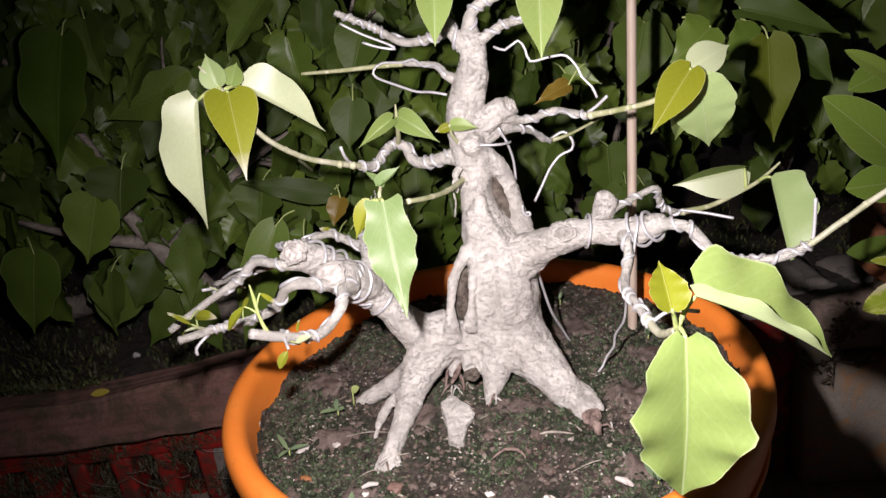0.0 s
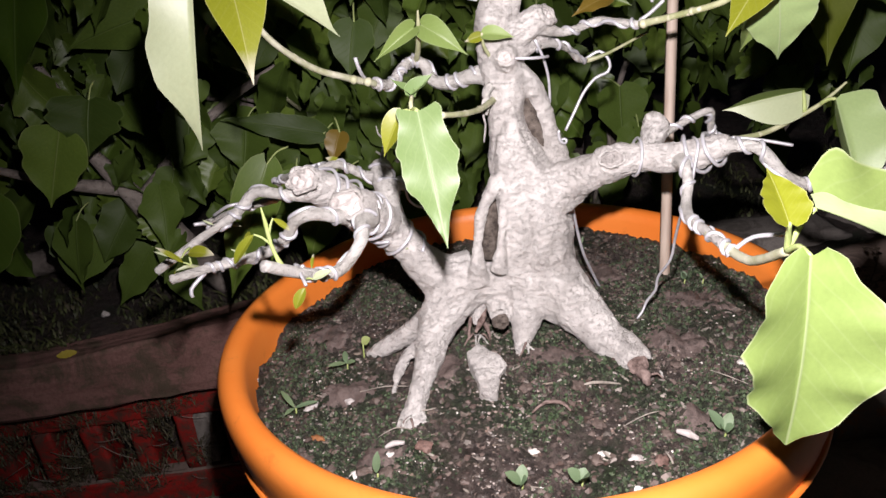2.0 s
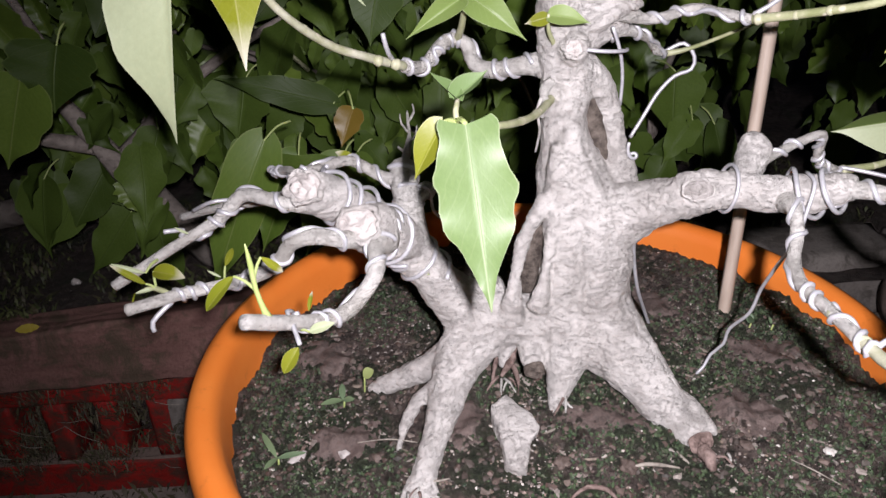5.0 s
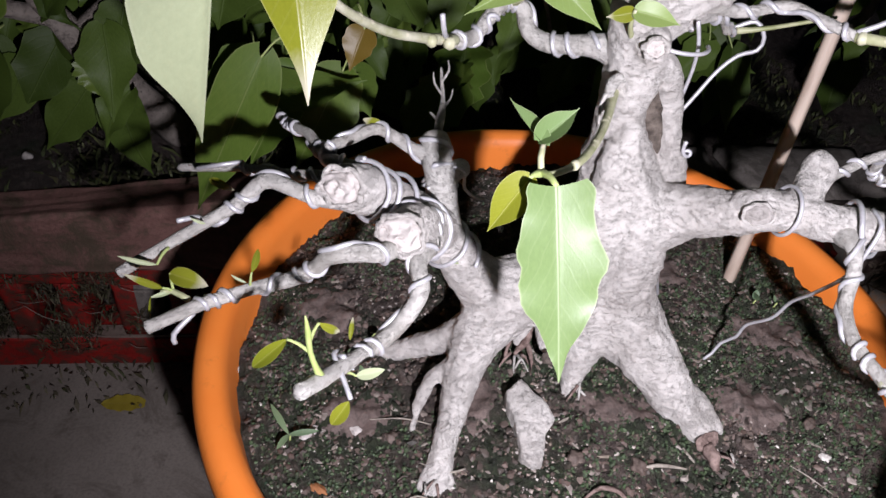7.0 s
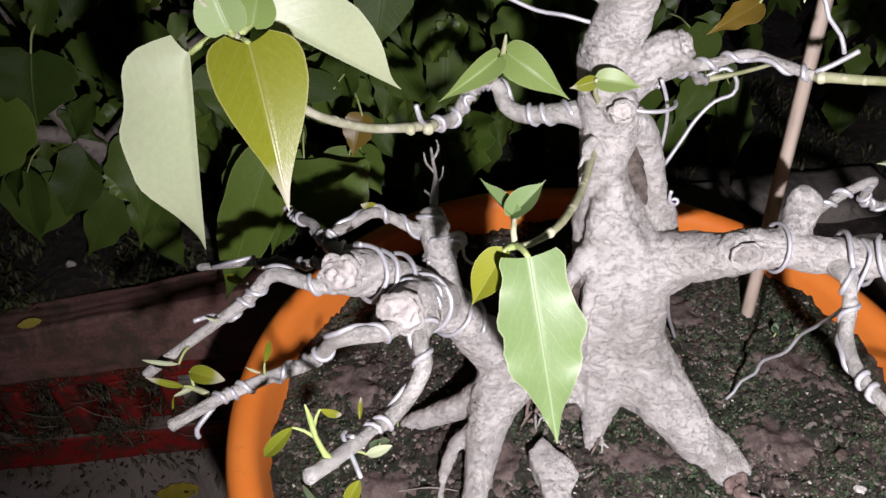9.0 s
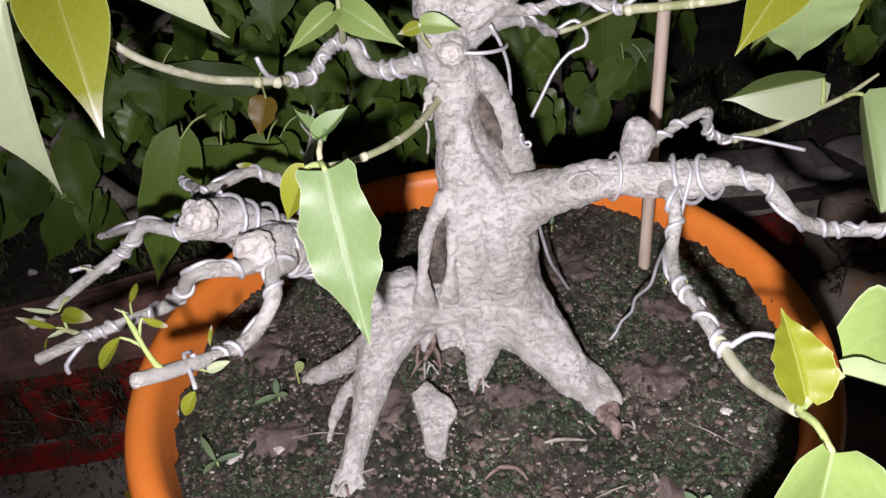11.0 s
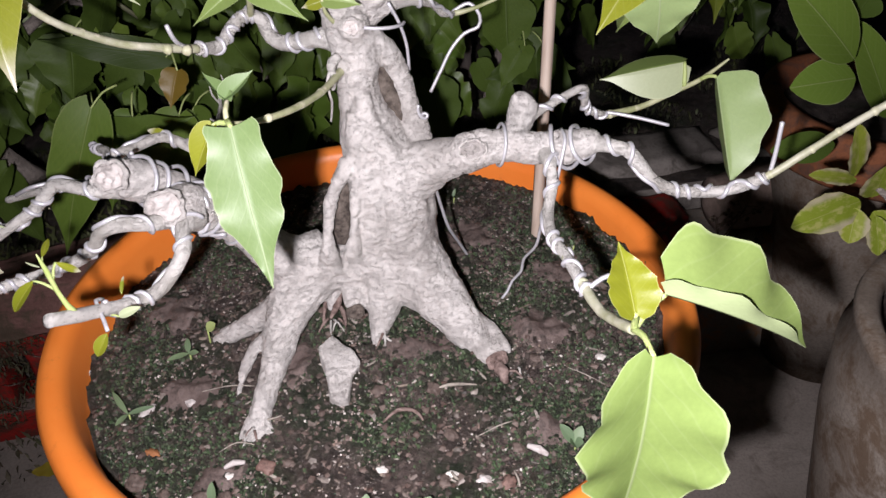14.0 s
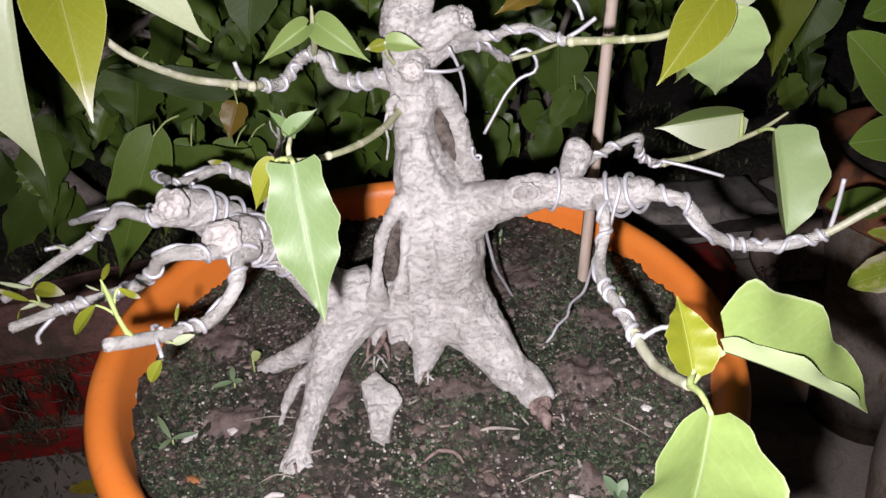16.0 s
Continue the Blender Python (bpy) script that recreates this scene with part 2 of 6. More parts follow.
LEAF_VARIEGATED = leaf_material("variegated_leaf", (0.20, 0.26, 0.025), (0.28, 0.32, 0.04), (0.4, 0.4, 0.14), 0.42, (0.36, 0.36, 0.11), 0.2, (0.42, 0.37, 0.25))
LEAF_GLOSSY = leaf_material("glossy_green_leaf", (0.12, 0.19, 0.03), (0.17, 0.24, 0.045), (0.28, 0.32, 0.14), 0.26)


def stem_material(name, low, high):
    m = Mat(name, 0.5)
    n = m.noise(70, 5, 0.7)
    c = m.ramp(n, (0.35, low), (0.65, high))
    c = m.mix(m.ramp(m.cells(110), (0.12, 0.8), (0.22, 0.0)), c, (0.6, 0.55, 0.42))
    m.colour(c)
    return m.bump(n, 0.001, 0.5).m


STEM = stem_material("green_stem", (0.23, 0.25, 0.115), (0.40, 0.40, 0.25))
PETIOLE = stem_material("petiole_green", (0.30, 0.38, 0.11), (0.40, 0.46, 0.19))


def stick_material():
    m = Mat("bamboo", 0.6)
    n = m.noise(120, 5, 0.6, stretch=(1, 1, 0.06))
    m.colour(m.ramp(n, (0.3, (0.36, 0.28, 0.22)), (0.7, (0.52, 0.43, 0.35))))
    return m.bump(n, 0.0006, 0.6).m


SHOOT = stem_material("greenish_grey_shoot", (0.27, 0.275, 0.16), (0.45, 0.44, 0.34))
BAMBOO = stick_material()


def plain_material(name, low, high, scale, rough=0.85, stain=None, bump=0.002, fine=300, worn=0.0):
    m = Mat(name, rough, spec=0.25)
    big, tiny = m.noise(scale, 6, 0.65), m.noise(fine, 5, 0.7)
    c = m.ramp(big, (0.3, low), (0.7, high))
    c = m.mix(m.ramp(tiny, (0.35, 0.4), (0.55, 0.0)), c, tuple(v * 0.55 for v in low))
    if stain:
        c = m.mix(m.ramp(m.noise(scale * 2.7, 6, 0.75, dist=0.6), (0.5 - worn, 0.0), (0.63 - worn, 0.85)), c, stain)
    m.colour(c)
    return m.bump(m.math("ADD", big, m.math("MULTIPLY", tiny, 0.5)), bump, 0.7).m


CONCRETE = plain_material("worn_concrete", (0.19, 0.163, 0.14), (0.30, 0.262, 0.23), 6, 0.8, (0.13, 0.108, 0.09), 0.001)
STAINED = plain_material("rust_stained_cement", (0.19, 0.165, 0.14), (0.28, 0.245, 0.21), 9, 0.8, (0.30, 0.15, 0.06), 0.003)
RED_PAINT = plain_material("red_oxide_paint", (0.19, 0.010, 0.008), (0.33, 0.018, 0.014), 14, 0.6, (0.05, 0.034, 0.024), 0.003, worn=0.06)
MAROON = plain_material("maroon_plaster", (0.15, 0.074, 0.062), (0.25, 0.135, 0.115), 8, 0.8, (0.078, 0.062, 0.04), 0.004, worn=0.04)
GREY_BLOCK = plain_material("grey_cement", (0.16, 0.14, 0.125), (0.26, 0.235, 0.21), 9, 0.85, (0.08, 0.07, 0.06), 0.003)
TERRACOTTA = plain_material("terracotta", (0.20, 0.07, 0.032), (0.30, 0.115, 0.05), 11, 0.8, (0.10, 0.06, 0.045), 0.002)
LIME_POT = plain_material("lime_stained_cement", (0.14, 0.11, 0.085), (0.33, 0.29, 0.245), 7, 0.85, (0.12, 0.078, 0.048), 0.0012, worn=0.03)
CLAY = plain_material("grey_clay", (0.16, 0.115, 0.095), (0.25, 0.19, 0.16), 10, 0.85, (0.10, 0.075, 0.06), 0.002)

MUD = plain_material("damp_mud", (0.088, 0.063, 0.055), (0.185, 0.142, 0.126), 55, 0.62, (0.05, 0.04, 0.034), 0.003, 520)
CHALK = plain_material("chalky_grit", (0.52, 0.48, 0.43), (0.78, 0.74, 0.69), 300, 0.9, None, 0.001, 900)
BROWN_STONE = plain_material("brown_pebble", (0.085, 0.062, 0.052), (0.165, 0.128, 0.108), 160, 0.6, (0.06, 0.044, 0.036), 0.0008, 900)
PINK_STONE = plain_material("pinkish_pebble", (0.14, 0.082, 0.067), (0.225, 0.145, 0.12), 160, 0.6, (0.085, 0.056, 0.046), 0.0008, 900)
ORANGE_CHIP = plain_material("orange_flake", (0.22, 0.085, 0.03), (0.36, 0.16, 0.07), 200, 0.7, None, 0.0006, 900)

# ---- helpers for shapes ----
RNG = random.Random(7)


def link_mesh(name, bm, mat, smooth=True):
    me = bpy.data.meshes.new(name)
    bm.to_mesh(me)
    bm.free()
    me.materials.append(mat)
    if smooth:
        for p in me.polygons:
            p.use_smooth = True
    return me


def part(name, bm, mat, parent=None, label=""):
    ob = new(name, bm if isinstance(bm, bpy.types.Mesh) else link_mesh(name, bm, mat))
    if parent is not None:
        ob.parent = parent
        if parent.type == "EMPTY":
            ob.matrix_parent_inverse = parent.matrix_basis.inverted()
    if label:
        ob["label"] = label
    return ob


def thing(name, label, category, at=(0, 0, 0), group="", kind=""):
    ob = new(name)
    ob.location = at
    ob.empty_display_size = 0.02
    return tagged(ob, label, category, group, kind)


def smooth_path(pts, step=0.004):
    """Points along a smooth curve through pts, about step apart; keeps extra columns (radii)."""
    p = np.array(pts, float)
    out = []
    for k in range(len(p) - 1):
        a, b, c, d = p[max(k - 1, 0)], p[k], p[k + 1], p[min(k + 2, len(p) - 1)]
        n = max(2, int(np.linalg.norm(c[:3] - b[:3]) / step))
        for s in np.arange(n) / n:
            out.append(0.5 * (2 * b + (c - a) * s + (2 * a - 5 * b + 4 * c - d) * s * s + (3 * b - a - 3 * c + d) * s ** 3))
    out.append(p[-1])
    return np.array(out)


def frames_along(path):
    """Tangents and two cross axes carried along a path."""
    t = np.gradient(path[:, :3], axis=0)
    t /= np.linalg.norm(t, axis=1)[:, None] + 1e-12
    ref = np.array((0.0, 0.0, 1.0)) if abs(t[0][2]) < 0.9 else np.array((1.0, 0.0, 0.0))
    u = np.cross(t[0], ref)
    us = []
    for k in range(len(t)):
        u = u - t[k] * (u @ t[k])
        u /= np.linalg.norm(u) + 1e-12
        us.append(u)
    us = np.array(us)
    return t, us, np.cross(t, us)


def add_tube(bm, pts, seg=10, rough=0.0, step=0.004, seed=0.0, flat=1.0):
    """Adds a closed tube to bm through rows of x, y, z, radius; rough: lumps as a share of the radius."""
    path = smooth_path(pts, step)
    t, u, w = frames_along(path)
    rings = []
    for k, row in enumerate(path):
        ring = []
        for j in range(seg):
            a = 2 * math.pi * j / seg
            d = math.cos(a) * u[k] + math.sin(a) * flat * w[k]
            r = max(row[3], 0.0002)
            if rough:
                q = Vector(row[:3] + d * r) * 90 + Vector((seed, 0, 0))
                r *= 1 + rough * (noise.noise(q) + 0.5 * noise.noise(q * 2.7))
            ring.append(bm.verts.new(row[:3] + d * r))
        rings.append(ring)
    for a, b in zip(rings, rings[1:]):
        for j in range(seg):
            bm.faces.new((a[j], a[(j + 1) % seg], b[(j + 1) % seg], b[j]))
    for ring, k, s in ((rings[0], 0, -1), (rings[-1], -1, 1)):
        tip = bm.verts.new(path[k][:3] + s * t[k] * max(path[k][3], 0.0002) * 0.35)
        for j in range(seg):
            f = (ring[j], ring[(j + 1) % seg], tip)
            bm.faces.new(f if s > 0 else f[::-1])
    return bm


def tube(pts, seg=10, rough=0.0, step=0.004, seed=0.0, flat=1.0):
    return add_tube(bmesh.new(), pts, seg, rough, step, seed, flat)


def coil(pts, pitch, wire=0.0013, phase=0.0, start=0.0, end=1.0, tail=(), gap=0.3):
    """A wire wound round a branch given as rows of x, y, z, radius, with straight ends."""
    path = smooth_path(pts, 0.0015)
    t, u, w = frames_along(path)
    n = len(path)
    out = []
    run = 0.0
    for k in range(n):
        if k:
            run += np.linalg.norm(path[k][:3] - path[k - 1][:3])
        if not start * n <= k <= end * n:
            continue
        a = phase + 2 * math.pi * run / (1.38 * pitch * (1 + 0.25 * math.sin(run * 130)))
        r = path[k][3] + wire * gap
        out.append((*(path[k][:3] + r * (math.cos(a) * u[k] + math.sin(a) * w[k])), wire))
    out += [(*p, wire) for p in tail]
    return tube(out, 7, 0.0, 0.003)


def remeshed(bm, name, mat, voxel, lumps=0.0012):
    """Melts overlapping tubes into one skin and roughens it."""
    ob = new(name, link_mesh(name, bm, mat))
    mod = ob.modifiers.new("skin", "REMESH")
    mod.mode, mod.voxel_size = "VOXEL", voxel
    ease = ob.modifiers.new("ease", "SMOOTH")
    ease.iterations, ease.factor = 6, 0.5
    dg = bpy.context.evaluated_depsgraph_get()
    me = bpy.data.meshes.new_from_object(ob.evaluated_get(dg))
    old = ob.data
    bpy.data.objects.remove(ob)
    bpy.data.meshes.remove(old)
    co, no = np.empty(len(me.vertices) * 3), np.empty(len(me.vertices) * 3)
    me.vertices.foreach_get("co", co)
    me.vertices.foreach_get("normal", no)
    co, no = co.reshape(-1, 3), no.reshape(-1, 3)
    for k in range(len(co)):
        q = Vector(co[k])
        h = noise.noise(q * 70) + 0.7 * noise.noise(q * 38 + Vector((5, 2, 1))) + 0.42 * noise.noise(Vector((q.x * 170, q.y * 170, q.z * 340))) + 0.36 * noise.noise(q * 360) - 1.3 * max(0.0, noise.noise(q * 230 + Vector((3, 1, 7))) - 0.36)
        co[k] += no[k] * h * lumps
    me.vertices.foreach_set("co", co.ravel())
    me.name = name
    if not me.materials:
        me.materials.append(mat)
    for p in me.polygons:
        p.use_smooth = True
    me.update()
    return me


HEART = ((0, 0.20), (0.02, 0.50), (0.06, 0.72), (0.14, 0.90), (0.24, 0.99), (0.33, 1.0), (0.45, 0.93), (0.58, 0.77), (0.7, 0.54), (0.8, 0.31), (0.87, 0.16), (0.93, 0.07), (1, 0.012))
LONG = ((0, 0.60), (0.03, 0.72), (0.1, 0.78), (0.2, 0.86), (0.3, 0.95), (0.40, 1.0), (0.47, 0.98), (0.55, 0.86), (0.64, 0.66), (0.72, 0.47), (0.80, 0.30), (0.87, 0.17), (0.94, 0.07), (1, 0.01))
BROAD = ((0, 0.12), (0.012, 0.40), (0.045, 0.64), (0.11, 0.83), (0.22, 0.95), (0.38, 1.0), (0.52, 0.98), (0.64, 0.90), (0.75, 0.76), (0.85, 0.52), (0.93, 0.25), (1, 0.02))
ROLLED = ((0, 0.42), (0.04, 0.74), (0.10, 0.92), (0.2, 1.0), (0.35, 1.0), (0.45, 0.91), (0.54, 0.79), (0.65, 0.68), (0.78, 0.53), (0.86, 0.36), (0.93, 0.16), (1, 0.02))
TRI = ((0, 0.14), (0.02, 0.35), (0.08, 0.55), (0.2, 0.80), (0.33, 0.96), (0.42, 1.0), (0.52, 0.98), (0.63, 0.88), (0.74, 0.69), (0.84, 0.45), (0.91, 0.25), (0.96, 0.11), (1, 0.015))
WEDGE = ((0, 0.45), (0.03, 0.76), (0.08, 0.93), (0.15, 1.0), (0.28, 0.96), (0.42, 0.80), (0.55, 0.60), (0.67, 0.39), (0.78, 0.22), (0.88, 0.10), (1, 0.01))
OVAL = ((0, 0.06), (0.06, 0.34), (0.15, 0.62), (0.3, 0.9), (0.45, 1.0), (0.6, 0.97), (0.75, 0.8), (0.87, 0.55), (0.95, 0.3), (1, 0.05))


@functools.lru_cache(None)
def outline(shape):
    """The half width along a leaf, eased between the given stations."""
    s, w = zip(*shape)
    g = np.linspace(0, 1, 201)
    raw = np.interp(g, s, w)
    wide = np.concatenate((-raw[1:11][::-1] + 2 * raw[0], raw, -raw[-11:-1][::-1] + 2 * raw[-1]))
    k = np.hanning(21)
    return g, np.maximum(0.0, np.convolve(wide, k / k.sum(), "valid"))


def blade(width, fold=15, droop=0.15, wave=0.0, waves=4.0, shape=HEART, lobe=0.07, curl=0.0, phase=0.0, nu=28, nv=12, skew=0.0, half=(1.0, 1.0)):
    """A leaf blade one long from (0, 0, 0) to its tip, with its face to +z. fold: degrees by which the halves rise, or one for each half; droop: how far the tip
    bows down; wave: ruffle of the edge; curl: degrees by which the edges roll back; half: share of the width on each side."""
    s_in, w_in = outline(shape)
    verts, uvs = [], []
    for i in range(nu + 1):
        s = 0.45 * i / nu + 0.55 * (0.5 - 0.5 * math.cos(math.pi * i / nu))
        w = float(np.interp(s, s_in, w_in)) * width / 2
        for j in range(nv + 1):
            q = 2 * j / nv - 1
            x = w * q * half[q > 0]
            y = s - lobe * abs(q) ** 1.6 * max(0.0, 1 - s / 0.25)
            f = fold if not isinstance(fold, tuple) else fold[q > 0]
            z = abs(x) * math.sin(radians(f)) - droop * s * s
            x *= math.cos(radians(f))
            z += 0.55 * wave * q * q * math.sin(2 * math.pi * waves * s + phase + (1.3 if q > 0 else 0.0)) * min(1.0, 6 * (1 - s))
            x *= 1 + 1.7 * wave * (math.sin(2 * math.pi * waves * s * 1.1 + phase + (2.0 if q > 0 else 0.4)) + 0.5 * math.sin(2 * math.pi * waves * s * (2.3 if q > 0 else 1.8) + 3 * phase))
            if curl and q:
                a = radians(curl) * abs(q)
                z -= abs(x) * math.sin(a) * abs(q)
                x *= 1 - (1 - math.cos(a)) * 0.8 * abs(q)
            x += skew * math.sin(math.pi * s) * 0.5
            verts.append((x, y, z))
            uvs.append((float(np.interp(s, s_in, w_in)) * q / 2 + 0.5, s, abs(q)))
    return verts, uvs, nu, nv


def blade_mesh(name, mat, spec):
    verts, uvs, nu, nv = spec
    me = bpy.data.meshes.new(name)
    faces = [(i * (nv + 1) + j, i * (nv + 1) + j + 1, (i + 1) * (nv + 1) + j + 1, (i + 1) * (nv + 1) + j) for i in range(nu) for j in range(nv)]
    me.from_pydata(verts, [], faces)
    for name_uv in ("uv", "rim"):
        me.uv_layers.new(name=name_uv)
    layer, rim = me.uv_layers["uv"], me.uv_layers["rim"]
    for loop in me.loops:
        u, v, q = uvs[loop.vertex_index]
        layer.data[loop.index].uv, rim.data[loop.index].uv = (u, v), (q, v)
    me.materials.append(mat)
    for p in me.polygons:
        p.use_smooth = True
    return me


def leaf_pose(spec_tip, base, tip, face):
    """The transform that lays a blade from base to tip with its face turned towards face."""
    base, tip = Vector(base), Vector(tip)
    d = tip - base
    length = d.length
    t = Vector(spec_tip)
    scale = length / t.length
    yl = t.normalized()
    xl = yl.cross(Vector((0, 0, 1))).normalized()
    zl = xl.cross(yl)
    y = d.normalized()
    z = Vector(face) - y * Vector(face).dot(y)
    z.normalize()
    x = y.cross(z)
    a = Matrix((xl, yl, zl))
    b = Matrix((x, y, z)).transposed()
    return Matrix.Translation(base) @ (b @ a).to_4x4() @ Matrix.Scale(scale, 4)


def leaf(parent, base, tip, width, mat, face=(0, -1, 0.35), turn=0, stalk=None, label="", thick=0.0016, name="leaf", under=None, **shape):
    """One leaf of a plant: a blade with its stalk from the twig as a part of it."""
    base, tip = Vector(base), Vector(tip)
    spec = blade(width / (tip - base).length, **shape)
    n = spec[2] * (spec[3] + 1) + spec[3] // 2
    f = Matrix.Rotation(radians(turn), 3, (tip - base).normalized()) @ Vector(face)
    ob = new(name, blade_mesh(name, mat, spec))
    ob.parent = parent
    ob.matrix_parent_inverse = parent.matrix_basis.inverted()
    ob.matrix_basis = leaf_pose(spec[0][n], base, tip, f)
    if under is not None:
        ob.data.materials.append(under)
        for n, p in enumerate(ob.data.polygons):
            p.material_index = int(n % spec[3] >= spec[3] // 2)
    if label:
        ob["label"] = label
    if stalk is not None:
        s = Vector(stalk)
        mid = (s + base) / 2 + Vector((0, 0, 0.12 * (s - base).length))
        bm = tube([(*s, thick), (*mid, thick * 0.85), (*base, thick * 0.7)], 7)
        bm.transform(ob.matrix_basis.inverted())
        part("stalk", bm, PETIOLE, ob)
    return ob


# ---- the orange pot ----
def lathe(profile, seg=96, wobble=0.0):
    bm = bmesh.new()
    rings = []
    for r, z in profile:
        rings.append([bm.verts.new((r * math.cos(2 * math.pi * k / seg) * (1 + wobble * math.sin(4 * math.pi * k / seg)),
                                    r * math.sin(2 * math.pi * k / seg), z)) for k in range(seg)])
    for a, b in zip(rings, rings[1:]):
        for k in range(seg):
            bm.faces.new((a[k], a[(k + 1) % seg], b[(k + 1) % seg], b[k]))
    return bm



GROUND = -0.19


POT_X, POT_Y = 0.002, 0.008


def orange_pot():
    pot = thing("flower_pot", "round orange plastic pot with a thick rolled rim, standing on concrete", "pot", (POT_X, POT_Y, GROUND))

    def centred(bm):
        bmesh.ops.translate(bm, vec=(POT_X, POT_Y, 0), verts=bm.verts)
        return bm

    bm = lathe(((0.0, GROUND + 0.004), (0.145, GROUND + 0.004), (0.149, GROUND), (0.154, GROUND + 0.006), (0.169, -0.06), (0.190, 0.08), (0.204, 0.148), (0.204, 0.154),
                (0.198, 0.150), (0.185, 0.08), (0.163, -0.06), (0.148, GROUND + 0.012), (0.0, GROUND + 0.012)))
    part("body", centred(bm), ORANGE, pot)
    lip = lathe(((0.204, 0.145), (0.2195, 0.147), (0.2240, 0.1495), (0.2250, 0.156), (0.2278, 0.170), (0.2300, 0.184), (0.2294, 0.1925), (0.2262, 0.1985),
                 (0.2208, 0.2008), (0.2150, 0.1995), (0.2112, 0.1955), (0.2092, 0.189), (0.2072, 0.17), (0.2032, 0.13), (0.198, 0.128), (0.204, 0.145)), 160)
    for v in lip.verts:
        v.co.z += 0.0012 * noise.noise(v.co * 6)
        v.co.xy *= 1 + 0.004 * noise.noise(v.co * 5)
    part("rim", centred(lip), ORANGE, pot, "rolled orange rim with small scuffs")
    bead = lathe([(0.2248 + 0.0024 * math.cos(a), 0.149 + 0.0024 * math.sin(a)) for a in np.linspace(0, 2 * math.pi, 9)], 128)
    part("bead", centred(bead), ORANGE, pot)
    return pot


def soil_height(x, y):
    h = 0.172 + 0.012 * math.exp(-((x - 0.02) ** 2 + (y - 0.0) ** 2) / 0.012) + 0.006 * (x / 0.2)
    h += 0.005 * noise.noise(Vector((x * 22, y * 22, 3))) + 0.0042 * noise.noise(Vector((x * 80, y * 80, 1)))
    h -= 0.006 * math.exp(-((x - 0.080) ** 2 + (y + 0.078) ** 2) / 0.0004)
    edge = max(0.0, (math.hypot(x - POT_X, y - POT_Y) - 0.18) / 0.027)
    return h + 0.004 * edge * noise.noise(Vector((x * 40, y * 40, 9)))


MUD_SPOTS = ((0.112, -0.040, 0.030, 0.020), (0.028, -0.047, 0.030, 0.015), (-0.130, -0.045, 0.022, 0.018), (-0.100, -0.120, 0.018, 0.012), (0.150, 0.020, 0.024, 0.026), (0.075, 0.085, 0.046, 0.028), (-0.150, 0.040, 0.022, 0.024), (0.100, -0.125, 0.016, 0.010), (-0.056, -0.040, 0.012, 0.026))


def mud(x, y):
    """How much bare mud shows, from 0 to 1."""
    m = max(math.exp(-((x - a) / p) ** 2 - ((y - b) / q) ** 2) for a, b, p, q in MUD_SPOTS)
    return max(0.0, min(1.0, 1.15 * m + 0.5 * noise.noise(Vector((x * 50, y * 50, 2))) + 0.4 * noise.noise(Vector((x * 150, y * 150, 5))) - 0.15))


def pot_soil():
    bm = bmesh.new()
    rings, seg, prev = 170, 400, None
    for i in range(1, rings + 1):
        r = 0.2085 * i / rings
        ring = []
        for k in range(seg):
            a = 2 * math.pi * k / seg
            x, y = POT_X + r * math.cos(a), POT_Y + r * math.sin(a)
            z = soil_height(x, y) + 0.0034 * noise.noise(Vector((x * 190, y * 190, 0))) + 0.0026 * noise.noise(Vector((x * 420, y * 420, 4))) + 0.0012 * noise.noise(Vector((x * 900, y * 900, 6)))
            ring.append(bm.verts.new((x, y, z)))
        if prev:
            for k in range(seg):
                bm.faces.new((prev[k], prev[(k + 1) % seg], ring[(k + 1) % seg], ring[k]))
        else:
            c = bm.verts.new((POT_X, POT_Y, soil_height(POT_X, POT_Y)))
            for k in range(seg):
                bm.faces.new((c, ring[k], ring[(k + 1) % seg]))
        prev = ring
    soil = part("soil", bm, SOIL)
    mb, step = bmesh.new(), 0.0018
    made = {}
    for i in range(-112, 113):
        for k in range(-112, 113):
            x, y = POT_X + i * step, POT_Y + k * step
            if math.hypot(i, k) * step < 0.198 and mud(x, y) > 0.12:
                lift = 0.0052 * (mud(x, y) - 0.45) + 0.0012 * noise.noise(Vector((x * 260, y * 260, 3))) + 0.0007 * noise.noise(Vector((x * 600, y * 600, 8)))
                made[i, k] = mb.verts.new((x, y, soil_height(x, y) + lift))
    for (i, k), v in made.items():
        near = [made.get(c) for c in ((i + 1, k), (i + 1, k + 1), (i, k + 1))]
        if all(near):
            mb.faces.new((v, *near))
    part("mud", mb, MUD, soil, "bare pinkish brown mud between the moss")
    return tagged(soil, "dark damp potting soil with moss and grit filling the pot", "soil", kind="stuff")


